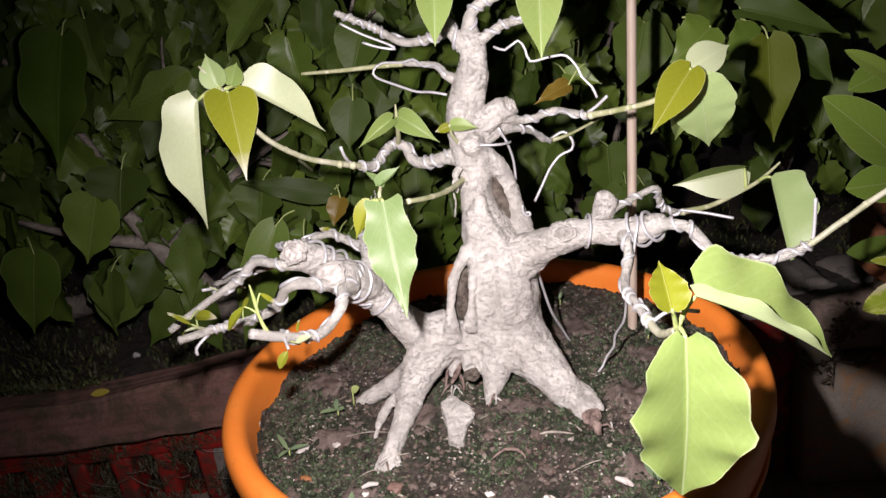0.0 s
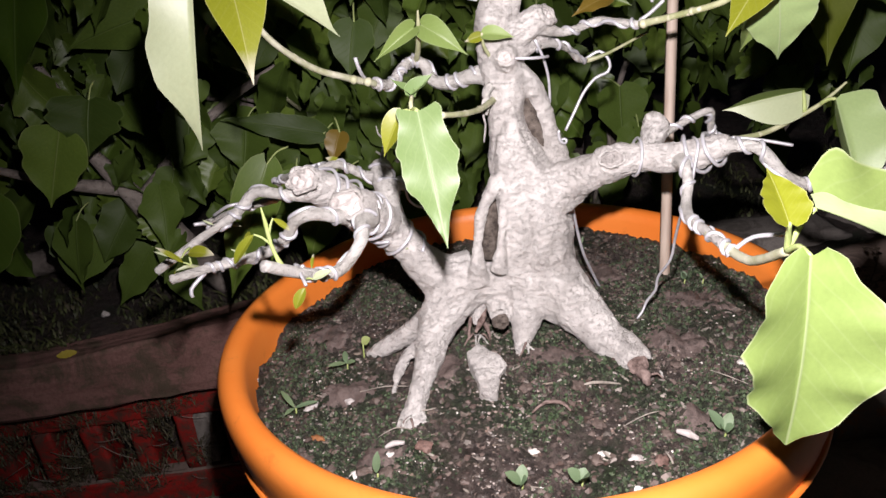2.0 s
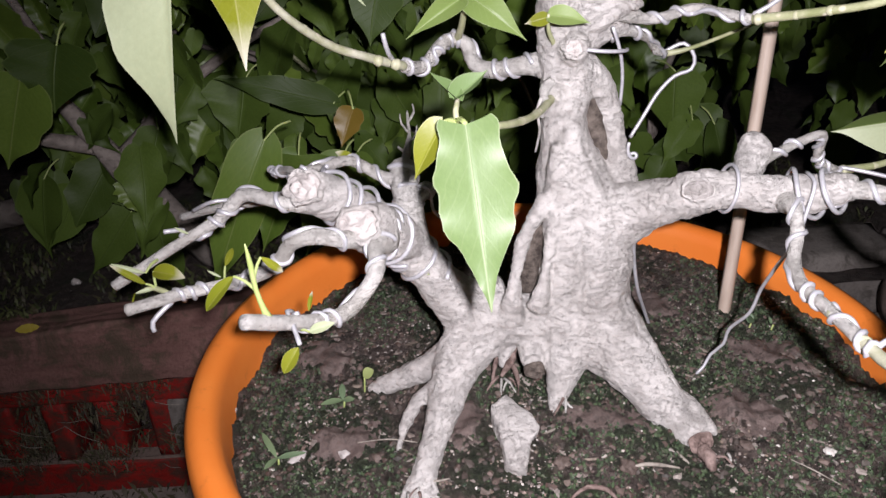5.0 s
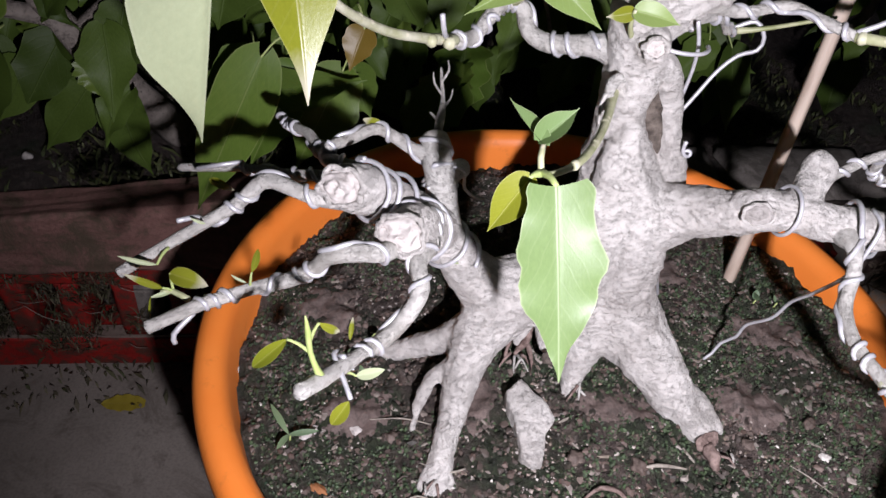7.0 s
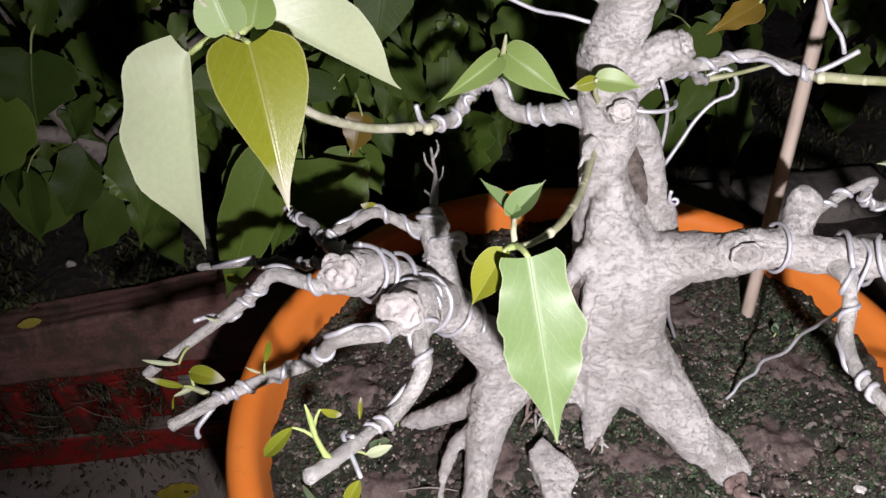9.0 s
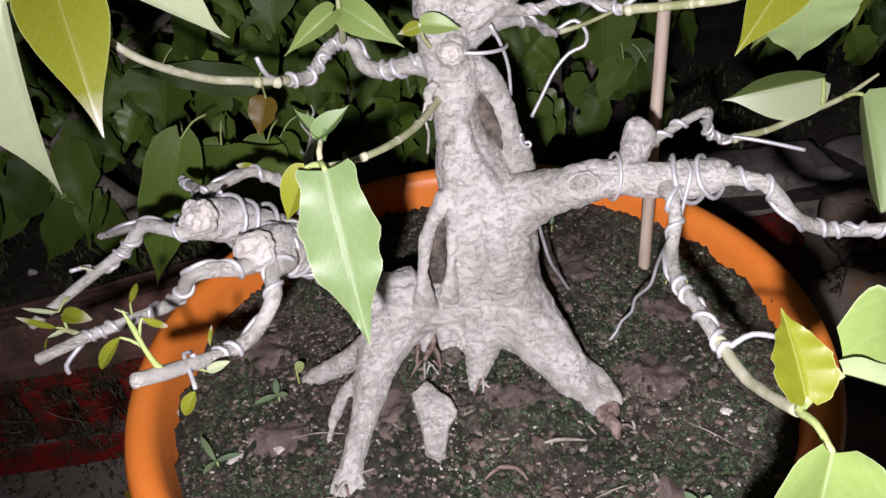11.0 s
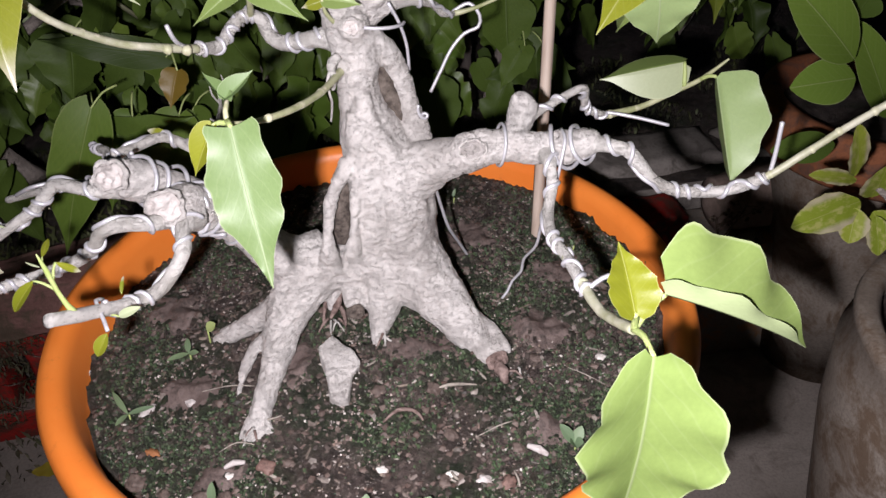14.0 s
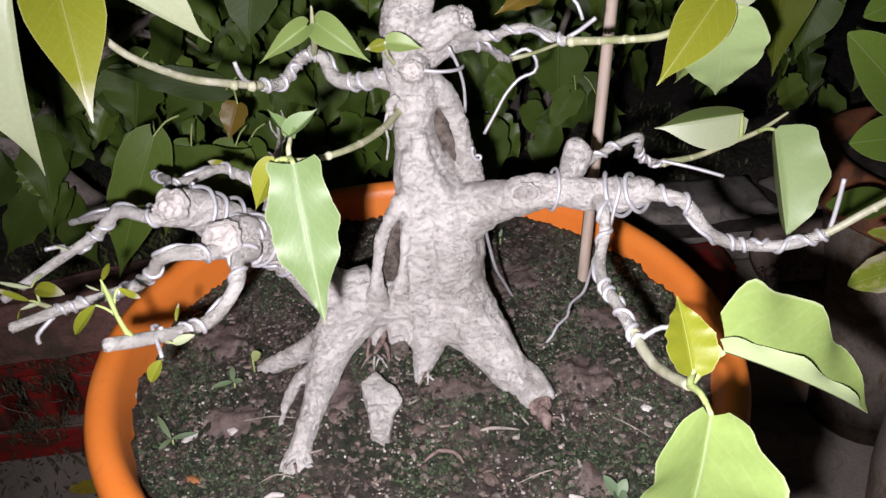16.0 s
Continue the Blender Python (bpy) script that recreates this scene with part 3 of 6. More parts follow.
def scatter(name, mat, count, size, label, category, flat=0.6, spots=None, where=None, height=None, seed=1, long=1.0, rough=0.9):
    """Many small uneven crumbs in one mesh."""
    rng = np.random.default_rng(seed)
    ico = bmesh.new()
    bmesh.ops.create_icosphere(ico, subdivisions=1, radius=1.0)
    base = np.array([v.co for v in ico.verts])
    tris = np.array([[v.index for v in f.verts] for f in ico.faces])
    ico.free()
    verts, faces, n = [], [], 0
    while n < count:
        x, y = where(rng)
        if spots is not None and rng.random() > spots(x, y):
            continue
        s = size * (0.4 + 1.2 * rng.random() ** 2.5)
        a = rng.random() * 6.28
        p = base * (1 + rough * (rng.random(base.shape) - 0.5)) * np.array((s * long, s, s * flat))
        p = p @ np.array(((math.cos(a), math.sin(a), 0), (-math.sin(a), math.cos(a), 0), (0, 0, 1)))
        verts.append(p + (x, y, height(x, y) + 0.2 * s * flat))
        faces.append(tris + 12 * n)
        n += 1
    me = bpy.data.meshes.new(name)
    me.from_pydata(np.concatenate(verts).tolist(), [], np.concatenate(faces).tolist())
    me.materials.append(mat)
    return tagged(new(name, me), label, category, kind="stuff")


def in_pot(rng):
    a, r = rng.random() * 2 * math.pi, 0.204 * math.sqrt(rng.random())
    return POT_X + r * math.cos(a), POT_Y + r * math.sin(a)


def moss_patch(x, y):
    return (1 - 0.85 * mud(x, y)) * max(0.03, min(1.0, 0.5 + 2.6 * noise.noise(Vector((x * 15, y * 15, 5))) + 0.45 * max(-0.4, min(1.0, 10 * x))))


LEAF_MILKY = leaf_material("milky_green_leaf", (0.29, 0.39, 0.16), (0.33, 0.42, 0.18), (0.36, 0.42, 0.25), 0.42)
LEAF_UNDER = leaf_material("pale_leaf_underside", (0.33, 0.40, 0.20), (0.36, 0.43, 0.22), (0.42, 0.48, 0.28), 0.45)
NODE = stem_material("pale_node", (0.36, 0.36, 0.22), (0.46, 0.45, 0.32))


# ---- the bonsai ----
def bonsai():
    tree = thing("bonsai_tree", "pale grey ficus bonsai with wired branches in the orange pot", "tree", (0.01, 0.02, 0.18))
    bm = bmesh.new()

    def limb(rows, seg=12, flat=1.0):
        add_tube(bm, rows, seg, 0.10, 0.006, flat=flat)

    # stem
    limb(((0.012, 0.042, 0.160, 0.031), (0.014, 0.036, 0.195, 0.034), (0.018, 0.025, 0.226, 0.0345), (0.021, 0.022, 0.258, 0.0315),
          (0.020, 0.024, 0.287, 0.0285), (0.0115, 0.027, 0.313, 0.0205), (0.0068, 0.029, 0.339, 0.0140), (0.0072, 0.030, 0.358, 0.0142), (0.0080, 0.031, 0.374, 0.0155),
          (0.004, 0.032, 0.390, 0.0152), (0.0035, 0.033, 0.410, 0.0138), (0.0095, 0.034, 0.425, 0.0138), (0.013, 0.034, 0.438, 0.0132), (0.0165, 0.034, 0.452, 0.0108), (0.0145, 0.034, 0.470, 0.0095)), 16)
    # fused aerial roots that leave hollows beside the stem
    limb(((0.012, 0.030, 0.378, 0.010), (0.0255, 0.035, 0.364, 0.0082), (0.0335, 0.038, 0.346, 0.0074), (0.0390, 0.034, 0.326, 0.0074), (0.0425, 0.025, 0.307, 0.0095), (0.039, 0.016, 0.285, 0.016)))
    limb(((-0.004, 0.006, 0.304, 0.006), (-0.0165, -0.002, 0.288, 0.0043), (-0.0225, -0.008, 0.268, 0.0040), (-0.0250, -0.010, 0.248, 0.0048), (-0.0255, -0.006, 0.230, 0.0095)))
    limb(((0.002, 0.002, 0.296, 0.005), (-0.0040, -0.006, 0.278, 0.0034), (-0.0065, -0.010, 0.258, 0.0034), (-0.010, -0.009, 0.238, 0.007)))
    # low ridges down the face
    limb(((0.009, 0.016, 0.345, 0.005), (0.012, 0.012, 0.322, 0.008), (0.023, 0.006, 0.293, 0.015), (0.027, 0.004, 0.262, 0.019), (0.027, 0.004, 0.235, 0.020)))
    limb(((0.002, 0.014, 0.335, 0.006), (0.006, 0.008, 0.300, 0.012), (0.008, 0.005, 0.262, 0.016), (0.004, 0.004, 0.225, 0.018)))
    limb(((-0.048, 0.008, 0.222, 0.017), (-0.024, 0.006, 0.222, 0.0165), (0.002, 0.004, 0.222, 0.0165), (0.020, 0.004, 0.226, 0.018)))
    # roots
    limb(((-0.030, 0.012, 0.226, 0.023), (-0.046, 0.002, 0.216, 0.0200), (-0.059, -0.014, 0.201, 0.0155), (-0.0675, -0.034, 0.188, 0.0108), (-0.0745, -0.060, 0.180, 0.0080), (-0.080, -0.082, 0.174, 0.0076), (-0.085, -0.096, 0.167, 0.0058)))
    limb(((-0.081, -0.080, 0.174, 0.006), (-0.074, -0.092, 0.170, 0.0032), (-0.070, -0.098, 0.166, 0.002)), 8)
    limb(((-0.083, -0.084, 0.174, 0.006), (-0.092, -0.094, 0.169, 0.003)), 8)
    limb(((-0.082, -0.082, 0.175, 0.006), (-0.081, -0.100, 0.167, 0.0025)), 8)
    limb(((-0.055, -0.002, 0.207, 0.012), (-0.078, -0.003, 0.192, 0.0095), (-0.098, -0.001, 0.180, 0.0075), (-0.117, 0.002, 0.169, 0.005)))
    limb(((-0.068, -0.022, 0.194, 0.007), (-0.084, -0.030, 0.186, 0.0046), (-0.0915, -0.044, 0.179, 0.0036), (-0.0945, -0.058, 0.172, 0.0022)), 8)
    limb(((0.028, 0.005, 0.222, 0.026), (0.045, -0.018, 0.206, 0.020), (0.061, -0.038, 0.191, 0.0145), (0.070, -0.048, 0.184, 0.0118), (0.0755, -0.056, 0.1815, 0.0112), (0.0785, -0.061, 0.180, 0.0095)))
    limb(((0.062, -0.030, 0.193, 0.009), (0.077, -0.043, 0.189, 0.0062), (0.0845, -0.054, 0.1865, 0.0045), (0.0880, -0.0630, 0.1835, 0.0022)), 8)
    limb(((0.010, 0.000, 0.220, 0.018), (0.008, -0.012, 0.203, 0.014), (0.004, -0.024, 0.190, 0.008), (-0.001, -0.034, 0.177, 0.0035)))
    limb(((0.020, -0.004, 0.218, 0.017), (0.030, -0.014, 0.205, 0.012), (0.040, -0.018, 0.196, 0.009)))
    limb(((-0.022, 0.012, 0.220, 0.014), (-0.027, 0.002, 0.206, 0.007), (-0.030, -0.006, 0.192, 0.0035)), 8)
    limb(((-0.010, 0.004, 0.212, 0.011), (-0.0115, -0.016, 0.205, 0.0085), (-0.012, -0.0185, 0.2045, 0.0072)))
    # left limb with its two stubs
    limb(((-0.030, 0.012, 0.226, 0.022), (-0.050, 0.009, 0.228, 0.020), (-0.066, 0.005, 0.246, 0.0145), (-0.078, 0.003, 0.264, 0.0132), (-0.090, -0.002, 0.282, 0.0128), (-0.102, -0.008, 0.298, 0.0115), (-0.116, -0.012, 0.310, 0.0108), (-0.128, -0.016, 0.316, 0.0120)), 14)
    limb(((-0.088, -0.004, 0.284, 0.013), (-0.096, -0.020, 0.297, 0.0145), (-0.104, -0.036, 0.308, 0.0135), (-0.107, -0.041, 0.311, 0.0115)), 14)
    limb(((-0.120, -0.012, 0.312, 0.011), (-0.130, -0.021, 0.322, 0.0125), (-0.134, -0.027, 0.327, 0.0105)), 14)
    # right limb with its knot and stub
    limb(((0.028, 0.010, 0.285, 0.022), (0.048, 0.004, 0.297, 0.0165), (0.060, -0.006, 0.306, 0.0135), (0.073, -0.013, 0.314, 0.0130), (0.086, -0.016, 0.317, 0.0108), (0.098, -0.020, 0.3175, 0.0100), (0.112, -0.026, 0.318, 0.0098), (0.124, -0.033, 0.320, 0.0100), (0.135, -0.041, 0.3255, 0.0088), (0.141, -0.047, 0.328, 0.0066)), 14)
    limb(((0.096, -0.018, 0.318, 0.0095), (0.102, -0.009, 0.325, 0.0092), (0.107, -0.001, 0.332, 0.0090), (0.109, 0.002, 0.3355, 0.0070)))
    limb(((0.104, -0.004, 0.330, 0.008), (0.1125, -0.002, 0.3375, 0.0045)))
    limb(((0.106, -0.002, 0.333, 0.007), (0.1050, 0.000, 0.3420, 0.0048)))
    limb(((0.068, -0.014, 0.316, 0.011), (0.0715, -0.0215, 0.321, 0.0085)), 12)
    # upper stubs and the scar collar on the stem
    limb(((0.008, 0.020, 0.386, 0.010), (0.007, 0.012, 0.3885, 0.0075)), 12)
    limb(((0.008, 0.032, 0.396, 0.012), (0.020, 0.032, 0.402, 0.0105), (0.031, 0.032, 0.408, 0.0098), (0.0375, 0.031, 0.411, 0.0085)), 12)
    limb(((0.010, 0.032, 0.385, 0.011), (0.024, 0.038, 0.392, 0.008), (0.040, 0.045, 0.395, 0.006)), 10)
    trunk = part("trunk", remeshed(bm, "trunk", BARK, 0.0012, 0.0015), BARK, tree)

    def disc(at, face, r, mat, name, label, oval=0.86, callus=0.22, dome=0.16):
        """A cut end: an uneven sunken disc with a ring of callus round it."""
        turn = Vector(face).to_track_quat("Z", "Y").to_matrix().to_4x4()
        place = Matrix.Translation(Vector(at) - Vector(face).normalized() * 0.10 * r) @ turn
        b = bmesh.new()
        bmesh.ops.create_uvsphere(b, u_segments=30, v_segments=26, radius=1.0)
        for v in b.verts:
            ring = math.hypot(v.co.x, v.co.y)
            h = dome + 0.05 * math.cos(ring * 17 + 2.5 * noise.noise(v.co * 2 + Vector(at) * 40)) + 0.30 * noise.noise(v.co * 2.6 + Vector(at) * 60) + 0.12 * noise.noise(v.co * 6)
            edge = 0.96 * (1 + 0.22 * noise.noise(Vector((v.co.x * 1.6, v.co.y * 1.6, at[0] * 90))))
            v.co = Vector((v.co.x * r * edge, v.co.y * r * oval * edge, v.co.z * r * h))
        b.transform(place)
        part(name, b, mat, trunk, label)
        if callus:
            ring = []
            for k in range(27):
                a = 2 * math.pi * k / 26
                wob = 1 + 0.24 * noise.noise(Vector((3 * math.cos(a), 3 * math.sin(a), at[0] * 90)))
                ring.append((*(place @ Vector((r * wob * math.cos(a), r * oval * wob * math.sin(a), 0.02 * r))), r * callus * (1 + 0.7 * noise.noise(Vector((2 * math.cos(a), 2 * math.sin(a), at[0] * 70))))))
            part("callus", tube(ring, 9, 0.2, 0.002), BARK, trunk, "swollen ring of bark round a cut")

    disc((0.0706, -0.0270, 0.3212), (0.05, -0.9, 0.45), 0.0088, KNOT, "knot", "grey oval knot", 0.62, 0.10)
    disc((-0.1085, -0.0475, 0.3160), (-0.25, -0.75, 0.6), 0.0118, SCAR, "cut_scar", "round brown cut scar", 0.8, 0.12, 0.24)
    disc((-0.1365, -0.0335, 0.3320), (-0.35, -0.7, 0.6), 0.0108, SCAR, "cut_scar", "round brown cut scar", 0.8, 0.12, 0.26)
    disc((0.0066, 0.0075, 0.3892), (0.0, -0.95, 0.2), 0.0056, SCAR, "cut_scar", "small round cut scar")
    disc((0.0400, 0.0290, 0.4120), (0.6, -0.5, 0.5), 0.0074, SCAR, "cut_scar", "brown cut scar")
    disc((-0.0121, -0.0262, 0.2045), (0.0, -1.0, 0.15), 0.0070, SHADE_AND_STUB, "knot", "dark root stub", 0.9, 0.0)
    disc((0.0785, -0.0675, 0.1830), (0.30, -0.8, 0.45), 0.0085, RUST, "root_end", "reddish broken root end", 0.8, 0.0)
    part("root_end", tube(((0.0785, -0.069, 0.1815, 0.003), (0.0800, -0.075, 0.1800, 0.0040), (0.0815, -0.082, 0.176, 0.002)), 12, 0.8, 0.0015), RUST, trunk, "pale brown split root end")
    for rows in (((-0.020, 0.004, 0.206, 0.004), (-0.025, -0.006, 0.198, 0.0055), (-0.031, -0.010, 0.188, 0.003)), ((-0.030, 0.004, 0.204, 0.003), (-0.035, -0.004, 0.192, 0.0028), (-0.037, -0.010, 0.182, 0.002)), ((-0.024, 0.0, 0.192, 0.0035), (-0.021, -0.014, 0.187, 0.003), (-0.022, -0.024, 0.180, 0.0015))):
        part("rootlet", tube([(*p[:3], p[3] * 0.42) for p in rows], 10, 0.9, 0.0012), RUST, tree, "reddish brown rootlet")

    rng = random.Random(21)
    for ex, ey, n in ((-0.084, -0.094, 5), (0.088, -0.074, 2), (-0.030, -0.012, 5), (0.002, -0.034, 3), (-0.112, 0.002, 3)):
        for k in range(n):
            a, l = rng.uniform(-2.7, -0.4), rng.uniform(0.006, 0.015)
            x, y = ex + rng.uniform(-0.004, 0.004), ey + rng.uniform(-0.002, 0.006)
            q = (x + l * math.cos(a), y + l * math.sin(a))
            part("root_hair", tube(((x, y, soil_height(x, y) + 0.006, 0.0011), ((x + q[0]) / 2, (y + q[1]) / 2, soil_height(*q) + 0.004, 0.0008), (*q, soil_height(*q) - 0.001, 0.0004)), 6, 0.3), TWIG_BARK if k % 3 else RUST, tree)
    # dark tubes behind the fused roots, coloured as the shade in the gaps
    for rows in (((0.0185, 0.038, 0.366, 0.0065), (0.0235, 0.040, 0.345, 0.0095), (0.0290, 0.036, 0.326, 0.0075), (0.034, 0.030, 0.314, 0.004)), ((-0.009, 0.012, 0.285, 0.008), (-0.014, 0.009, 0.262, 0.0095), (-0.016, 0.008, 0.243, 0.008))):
        part("hollow", tube(rows, 12, 0.15), SHADE_AND_STUB, trunk, "dark filling that stands in for the shade in the gap between fused roots")
    # a loose piece of old root standing in front
    fb = bmesh.new()
    outline = ((-0.0297, -0.0319, 0.192), (-0.0397, -0.0408, 0.1906), (-0.0382, -0.0517, 0.1888), (-0.0356, -0.0614, 0.1873), (-0.0335, -0.0813, 0.1841), (-0.0275, -0.087, 0.1832),
               (-0.0216, -0.0855, 0.1834), (-0.0194, -0.0677, 0.1863), (-0.0124, -0.058, 0.1878), (-0.016, -0.0481, 0.1894), (-0.023, -0.0413, 0.1905))
    top, low = [fb.verts.new(p) for p in outline], [fb.verts.new((p[0] * 1.02, p[1] + 0.003, p[2] - 0.012)) for p in outline]
    ridge, foot = fb.verts.new((-0.027, -0.050, 0.1915)), fb.verts.new((-0.027, -0.05, 0.176))
    for k in range(len(top)):
        n = (k + 1) % len(top)
        fb.faces.new((top[k], low[k], low[n], top[n]))
        fb.faces.new((top[k], top[n], ridge))
        fb.faces.new((low[n], low[k], foot))
    part("root_piece", remeshed(fb, "root_piece", BARK, 0.0011, 0.0011), BARK, tree, "flat pale piece of old root")

    # wired branches: rows of x, y, z, radius
    def thin(rows, share=0.72):
        return [(*q[:3], q[3] * (share if n else 1.0)) for n, q in enumerate(rows)]

    def branch(rows, mat=TWIG_BARK, label="", rough=0.12, name="branch"):
        return part(name, tube(thin(rows), 12, rough, seed=len(rows)), mat, tree, label)

    def wire(rows, *args, share=0.72, **kw):
        return part("wire", coil(thin(rows, share), *args, **kw), WIRE, tree, "silver aluminium training wire")

    def line(rows, r=0.00105):
        return part("wire", tube([(*p, r) for p in rows], 7), WIRE, tree, "silver aluminium training wire")

    a = ((-0.104, -0.030, 0.300, 0.0075), (-0.116, -0.055, 0.3115, 0.0062), (-0.128, -0.062, 0.317, 0.0058), (-0.140, -0.061, 0.313, 0.0055), (-0.148, -0.058, 0.302, 0.0052), (-0.160, -0.057, 0.2935, 0.0048),
         (-0.177, -0.061, 0.2905, 0.0046), (-0.197, -0.074, 0.2925, 0.0042), (-0.2152, -0.0901, 0.2945, 0.0042))
    branch(a)
    wire(a, 0.021, phase=0.6, start=0.05, end=0.86, tail=((-0.207, -0.084, 0.284), (-0.207, -0.085, 0.279)))
    b = ((-0.096, -0.036, 0.302, 0.0085), (-0.0995, -0.056, 0.306, 0.0062), (-0.098, -0.068, 0.302, 0.0058), (-0.1035, -0.077, 0.294, 0.0055), (-0.114, -0.086, 0.287, 0.0054), (-0.127, -0.105, 0.2955, 0.0050), (-0.1435, -0.139, 0.3185, 0.0046))
    branch(b)
    wire(b, 0.020, phase=2.0, start=0.05, end=0.72)
    c = ((-0.122, -0.020, 0.316, 0.0085), (-0.147, -0.028, 0.320, 0.0056), (-0.160, -0.023, 0.321, 0.0054), (-0.1745, -0.017, 0.3205, 0.0054), (-0.1885, -0.021, 0.308, 0.0048), (-0.209, -0.031, 0.299, 0.0042), (-0.2430, -0.044, 0.2810, 0.0040))
    branch(c)
    wire(c, 0.020, phase=1.0, start=0.1, end=0.68, tail=((-0.205, -0.03, 0.307), (-0.213, -0.036, 0.309)))
    d = ((-0.083, 0.002, 0.276, 0.0110), (-0.0852, 0.010, 0.292, 0.0122), (-0.0875, 0.022, 0.302, 0.0120), (-0.0893, 0.032, 0.3085, 0.0118), (-0.0902, 0.0385, 0.3125, 0.0114), (-0.0905, 0.0415, 0.3145, 0.0085), (-0.0906, 0.0425, 0.3152, 0.003))
    branch(d, label="thick upright stub")
    wire(d[:5], 0.0052, wire=0.00155, phase=0.4, start=0.42, end=0.97)
    part("twig", tube(((-0.0890, 0.041, 0.312, 0.0026), (-0.0872, 0.050, 0.320, 0.0021), (-0.086, 0.060, 0.326, 0.0018), (-0.0868, 0.068, 0.331, 0.0012), (-0.0875, 0.076, 0.337, 0.0005)), 8, 0.4, 0.002), TWIG_BARK, tree, "dry forked twig")
    for rows in (((-0.0868, 0.054, 0.3225), (-0.082, 0.059, 0.3265), (-0.081, 0.061, 0.332)), ((-0.0862, 0.062, 0.327), (-0.091, 0.067, 0.3315), (-0.092, 0.070, 0.337)), ((-0.0875, 0.048, 0.318), (-0.093, 0.053, 0.321)), ((-0.0868, 0.069, 0.332), (-0.083, 0.073, 0.337), (-0.084, 0.075, 0.342))):
        part("twig", tube([(*p, 0.0010 - 0.0003 * n) for n, p in enumerate(rows)], 6, 0.2), TWIG_BARK, tree, "dry side twig")
    part("branch", tube(((-0.0855, 0.016, 0.299, 0.0075), (-0.0785, 0.024, 0.3025, 0.0056), (-0.0735, 0.029, 0.3010, 0.0054), (-0.0722, 0.030, 0.3004, 0.0022)), 10, 0.25), TWIG_BARK, tree, "short cut stub")
    line(((-0.0800, 0.020, 0.3080), (-0.0750, 0.021, 0.3062), (-0.0728, 0.024, 0.3000), (-0.0722, 0.026, 0.2920), (-0.0705, 0.028, 0.2862), (-0.0655, 0.028, 0.2818), (-0.0590, 0.028, 0.2800)), 0.0010)
    e = ((-0.0885, 0.028, 0.308, 0.0060), (-0.102, 0.033, 0.3090, 0.0052), (-0.121, 0.036, 0.3190, 0.0046), (-0.136, 0.024, 0.320, 0.0044), (-0.147, 0.012, 0.322, 0.004))
    branch(e)
    wire(e, 0.019, phase=0.4)
    g = ((-0.132, -0.002, 0.317, 0.0065), (-0.145, 0.010, 0.316, 0.0052), (-0.1535, 0.024, 0.314, 0.0046), (-0.1590, 0.036, 0.3135, 0.0040), (-0.168, 0.050, 0.308, 0.0038), (-0.177, 0.066, 0.301, 0.0034), (-0.1805, 0.076, 0.2995, 0.0026), (-0.1830, 0.086, 0.2975, 0.0008))
    branch(g, label="thin wired twig curving upwards")
    wire(g[:7], 0.012, phase=2.0)
    k = ((-0.136, -0.010, 0.316, 0.006), (-0.152, -0.002, 0.314, 0.0042), (-0.172, 0.012, 0.304, 0.0038), (-0.196, 0.026, 0.296, 0.0036), (-0.235, 0.045, 0.280, 0.0034))
    branch(k)
    wire(k, 0.018, phase=0.3, end=0.6, tail=((-0.206, 0.022, 0.300), (-0.221, 0.030, 0.291)))

    # wire turns round the left limb
    lrows = ((-0.066, 0.005, 0.246, 0.0152), (-0.078, 0.003, 0.264, 0.0140), (-0.090, -0.004, 0.283, 0.0152), (-0.098, -0.020, 0.297, 0.0160), (-0.106, -0.038, 0.309, 0.0130))
    wire(lrows, 0.0165, phase=1.2, start=0.12, end=0.95, gap=0.5, share=0.97)
    wire(((-0.100, -0.006, 0.296, 0.014), (-0.116, -0.012, 0.310, 0.0130), (-0.132, -0.023, 0.324, 0.0135)), 0.013, phase=0.2, start=0.1, gap=1.0, share=1.0)

    # right side
    r = ((0.132, -0.039, 0.324, 0.0085), (0.141, -0.048, 0.3285, 0.0066), (0.1535, -0.0595, 0.329, 0.0056), (0.162, -0.0635, 0.320, 0.0054), (0.1685, -0.066, 0.3115, 0.0052), (0.185, -0.070, 0.304, 0.0048), (0.211, -0.0765, 0.3055, 0.0045),
         (0.228, -0.083, 0.316, 0.0044), (0.249, -0.086, 0.333, 0.0042), (0.275, -0.088, 0.352, 0.004), (0.315, -0.090, 0.378, 0.0038))
    branch(r[:8])
    part("branch", tube([(*p[:3], p[3] * 0.5) for p in r[6:]], 10, 0.2), SHOOT, tree, "green shoot with pale nodes")
    wire(r[:8], 0.0175, phase=0.5, start=0.02, end=1.0, tail=((0.232, -0.080, 0.327), (0.2325, -0.078, 0.347)))
    wire(((0.112, -0.026, 0.318, 0.0115), (0.124, -0.033, 0.320, 0.0118), (0.136, -0.042, 0.326, 0.0100)), 0.013, phase=2.4, gap=1.0, share=1.0)
    q = ((0.104, -0.006, 0.327, 0.0065), (0.117, 0.000, 0.3285, 0.0042), (0.132, 0.006, 0.333, 0.0038), (0.147, 0.0105, 0.337, 0.0036), (0.152, 0.014, 0.334, 0.0034), (0.1535, 0.019, 0.324, 0.0034), (0.158, 0.023, 0.315, 0.0034), (0.172, 0.026, 0.3085, 0.0034))
    branch(q)
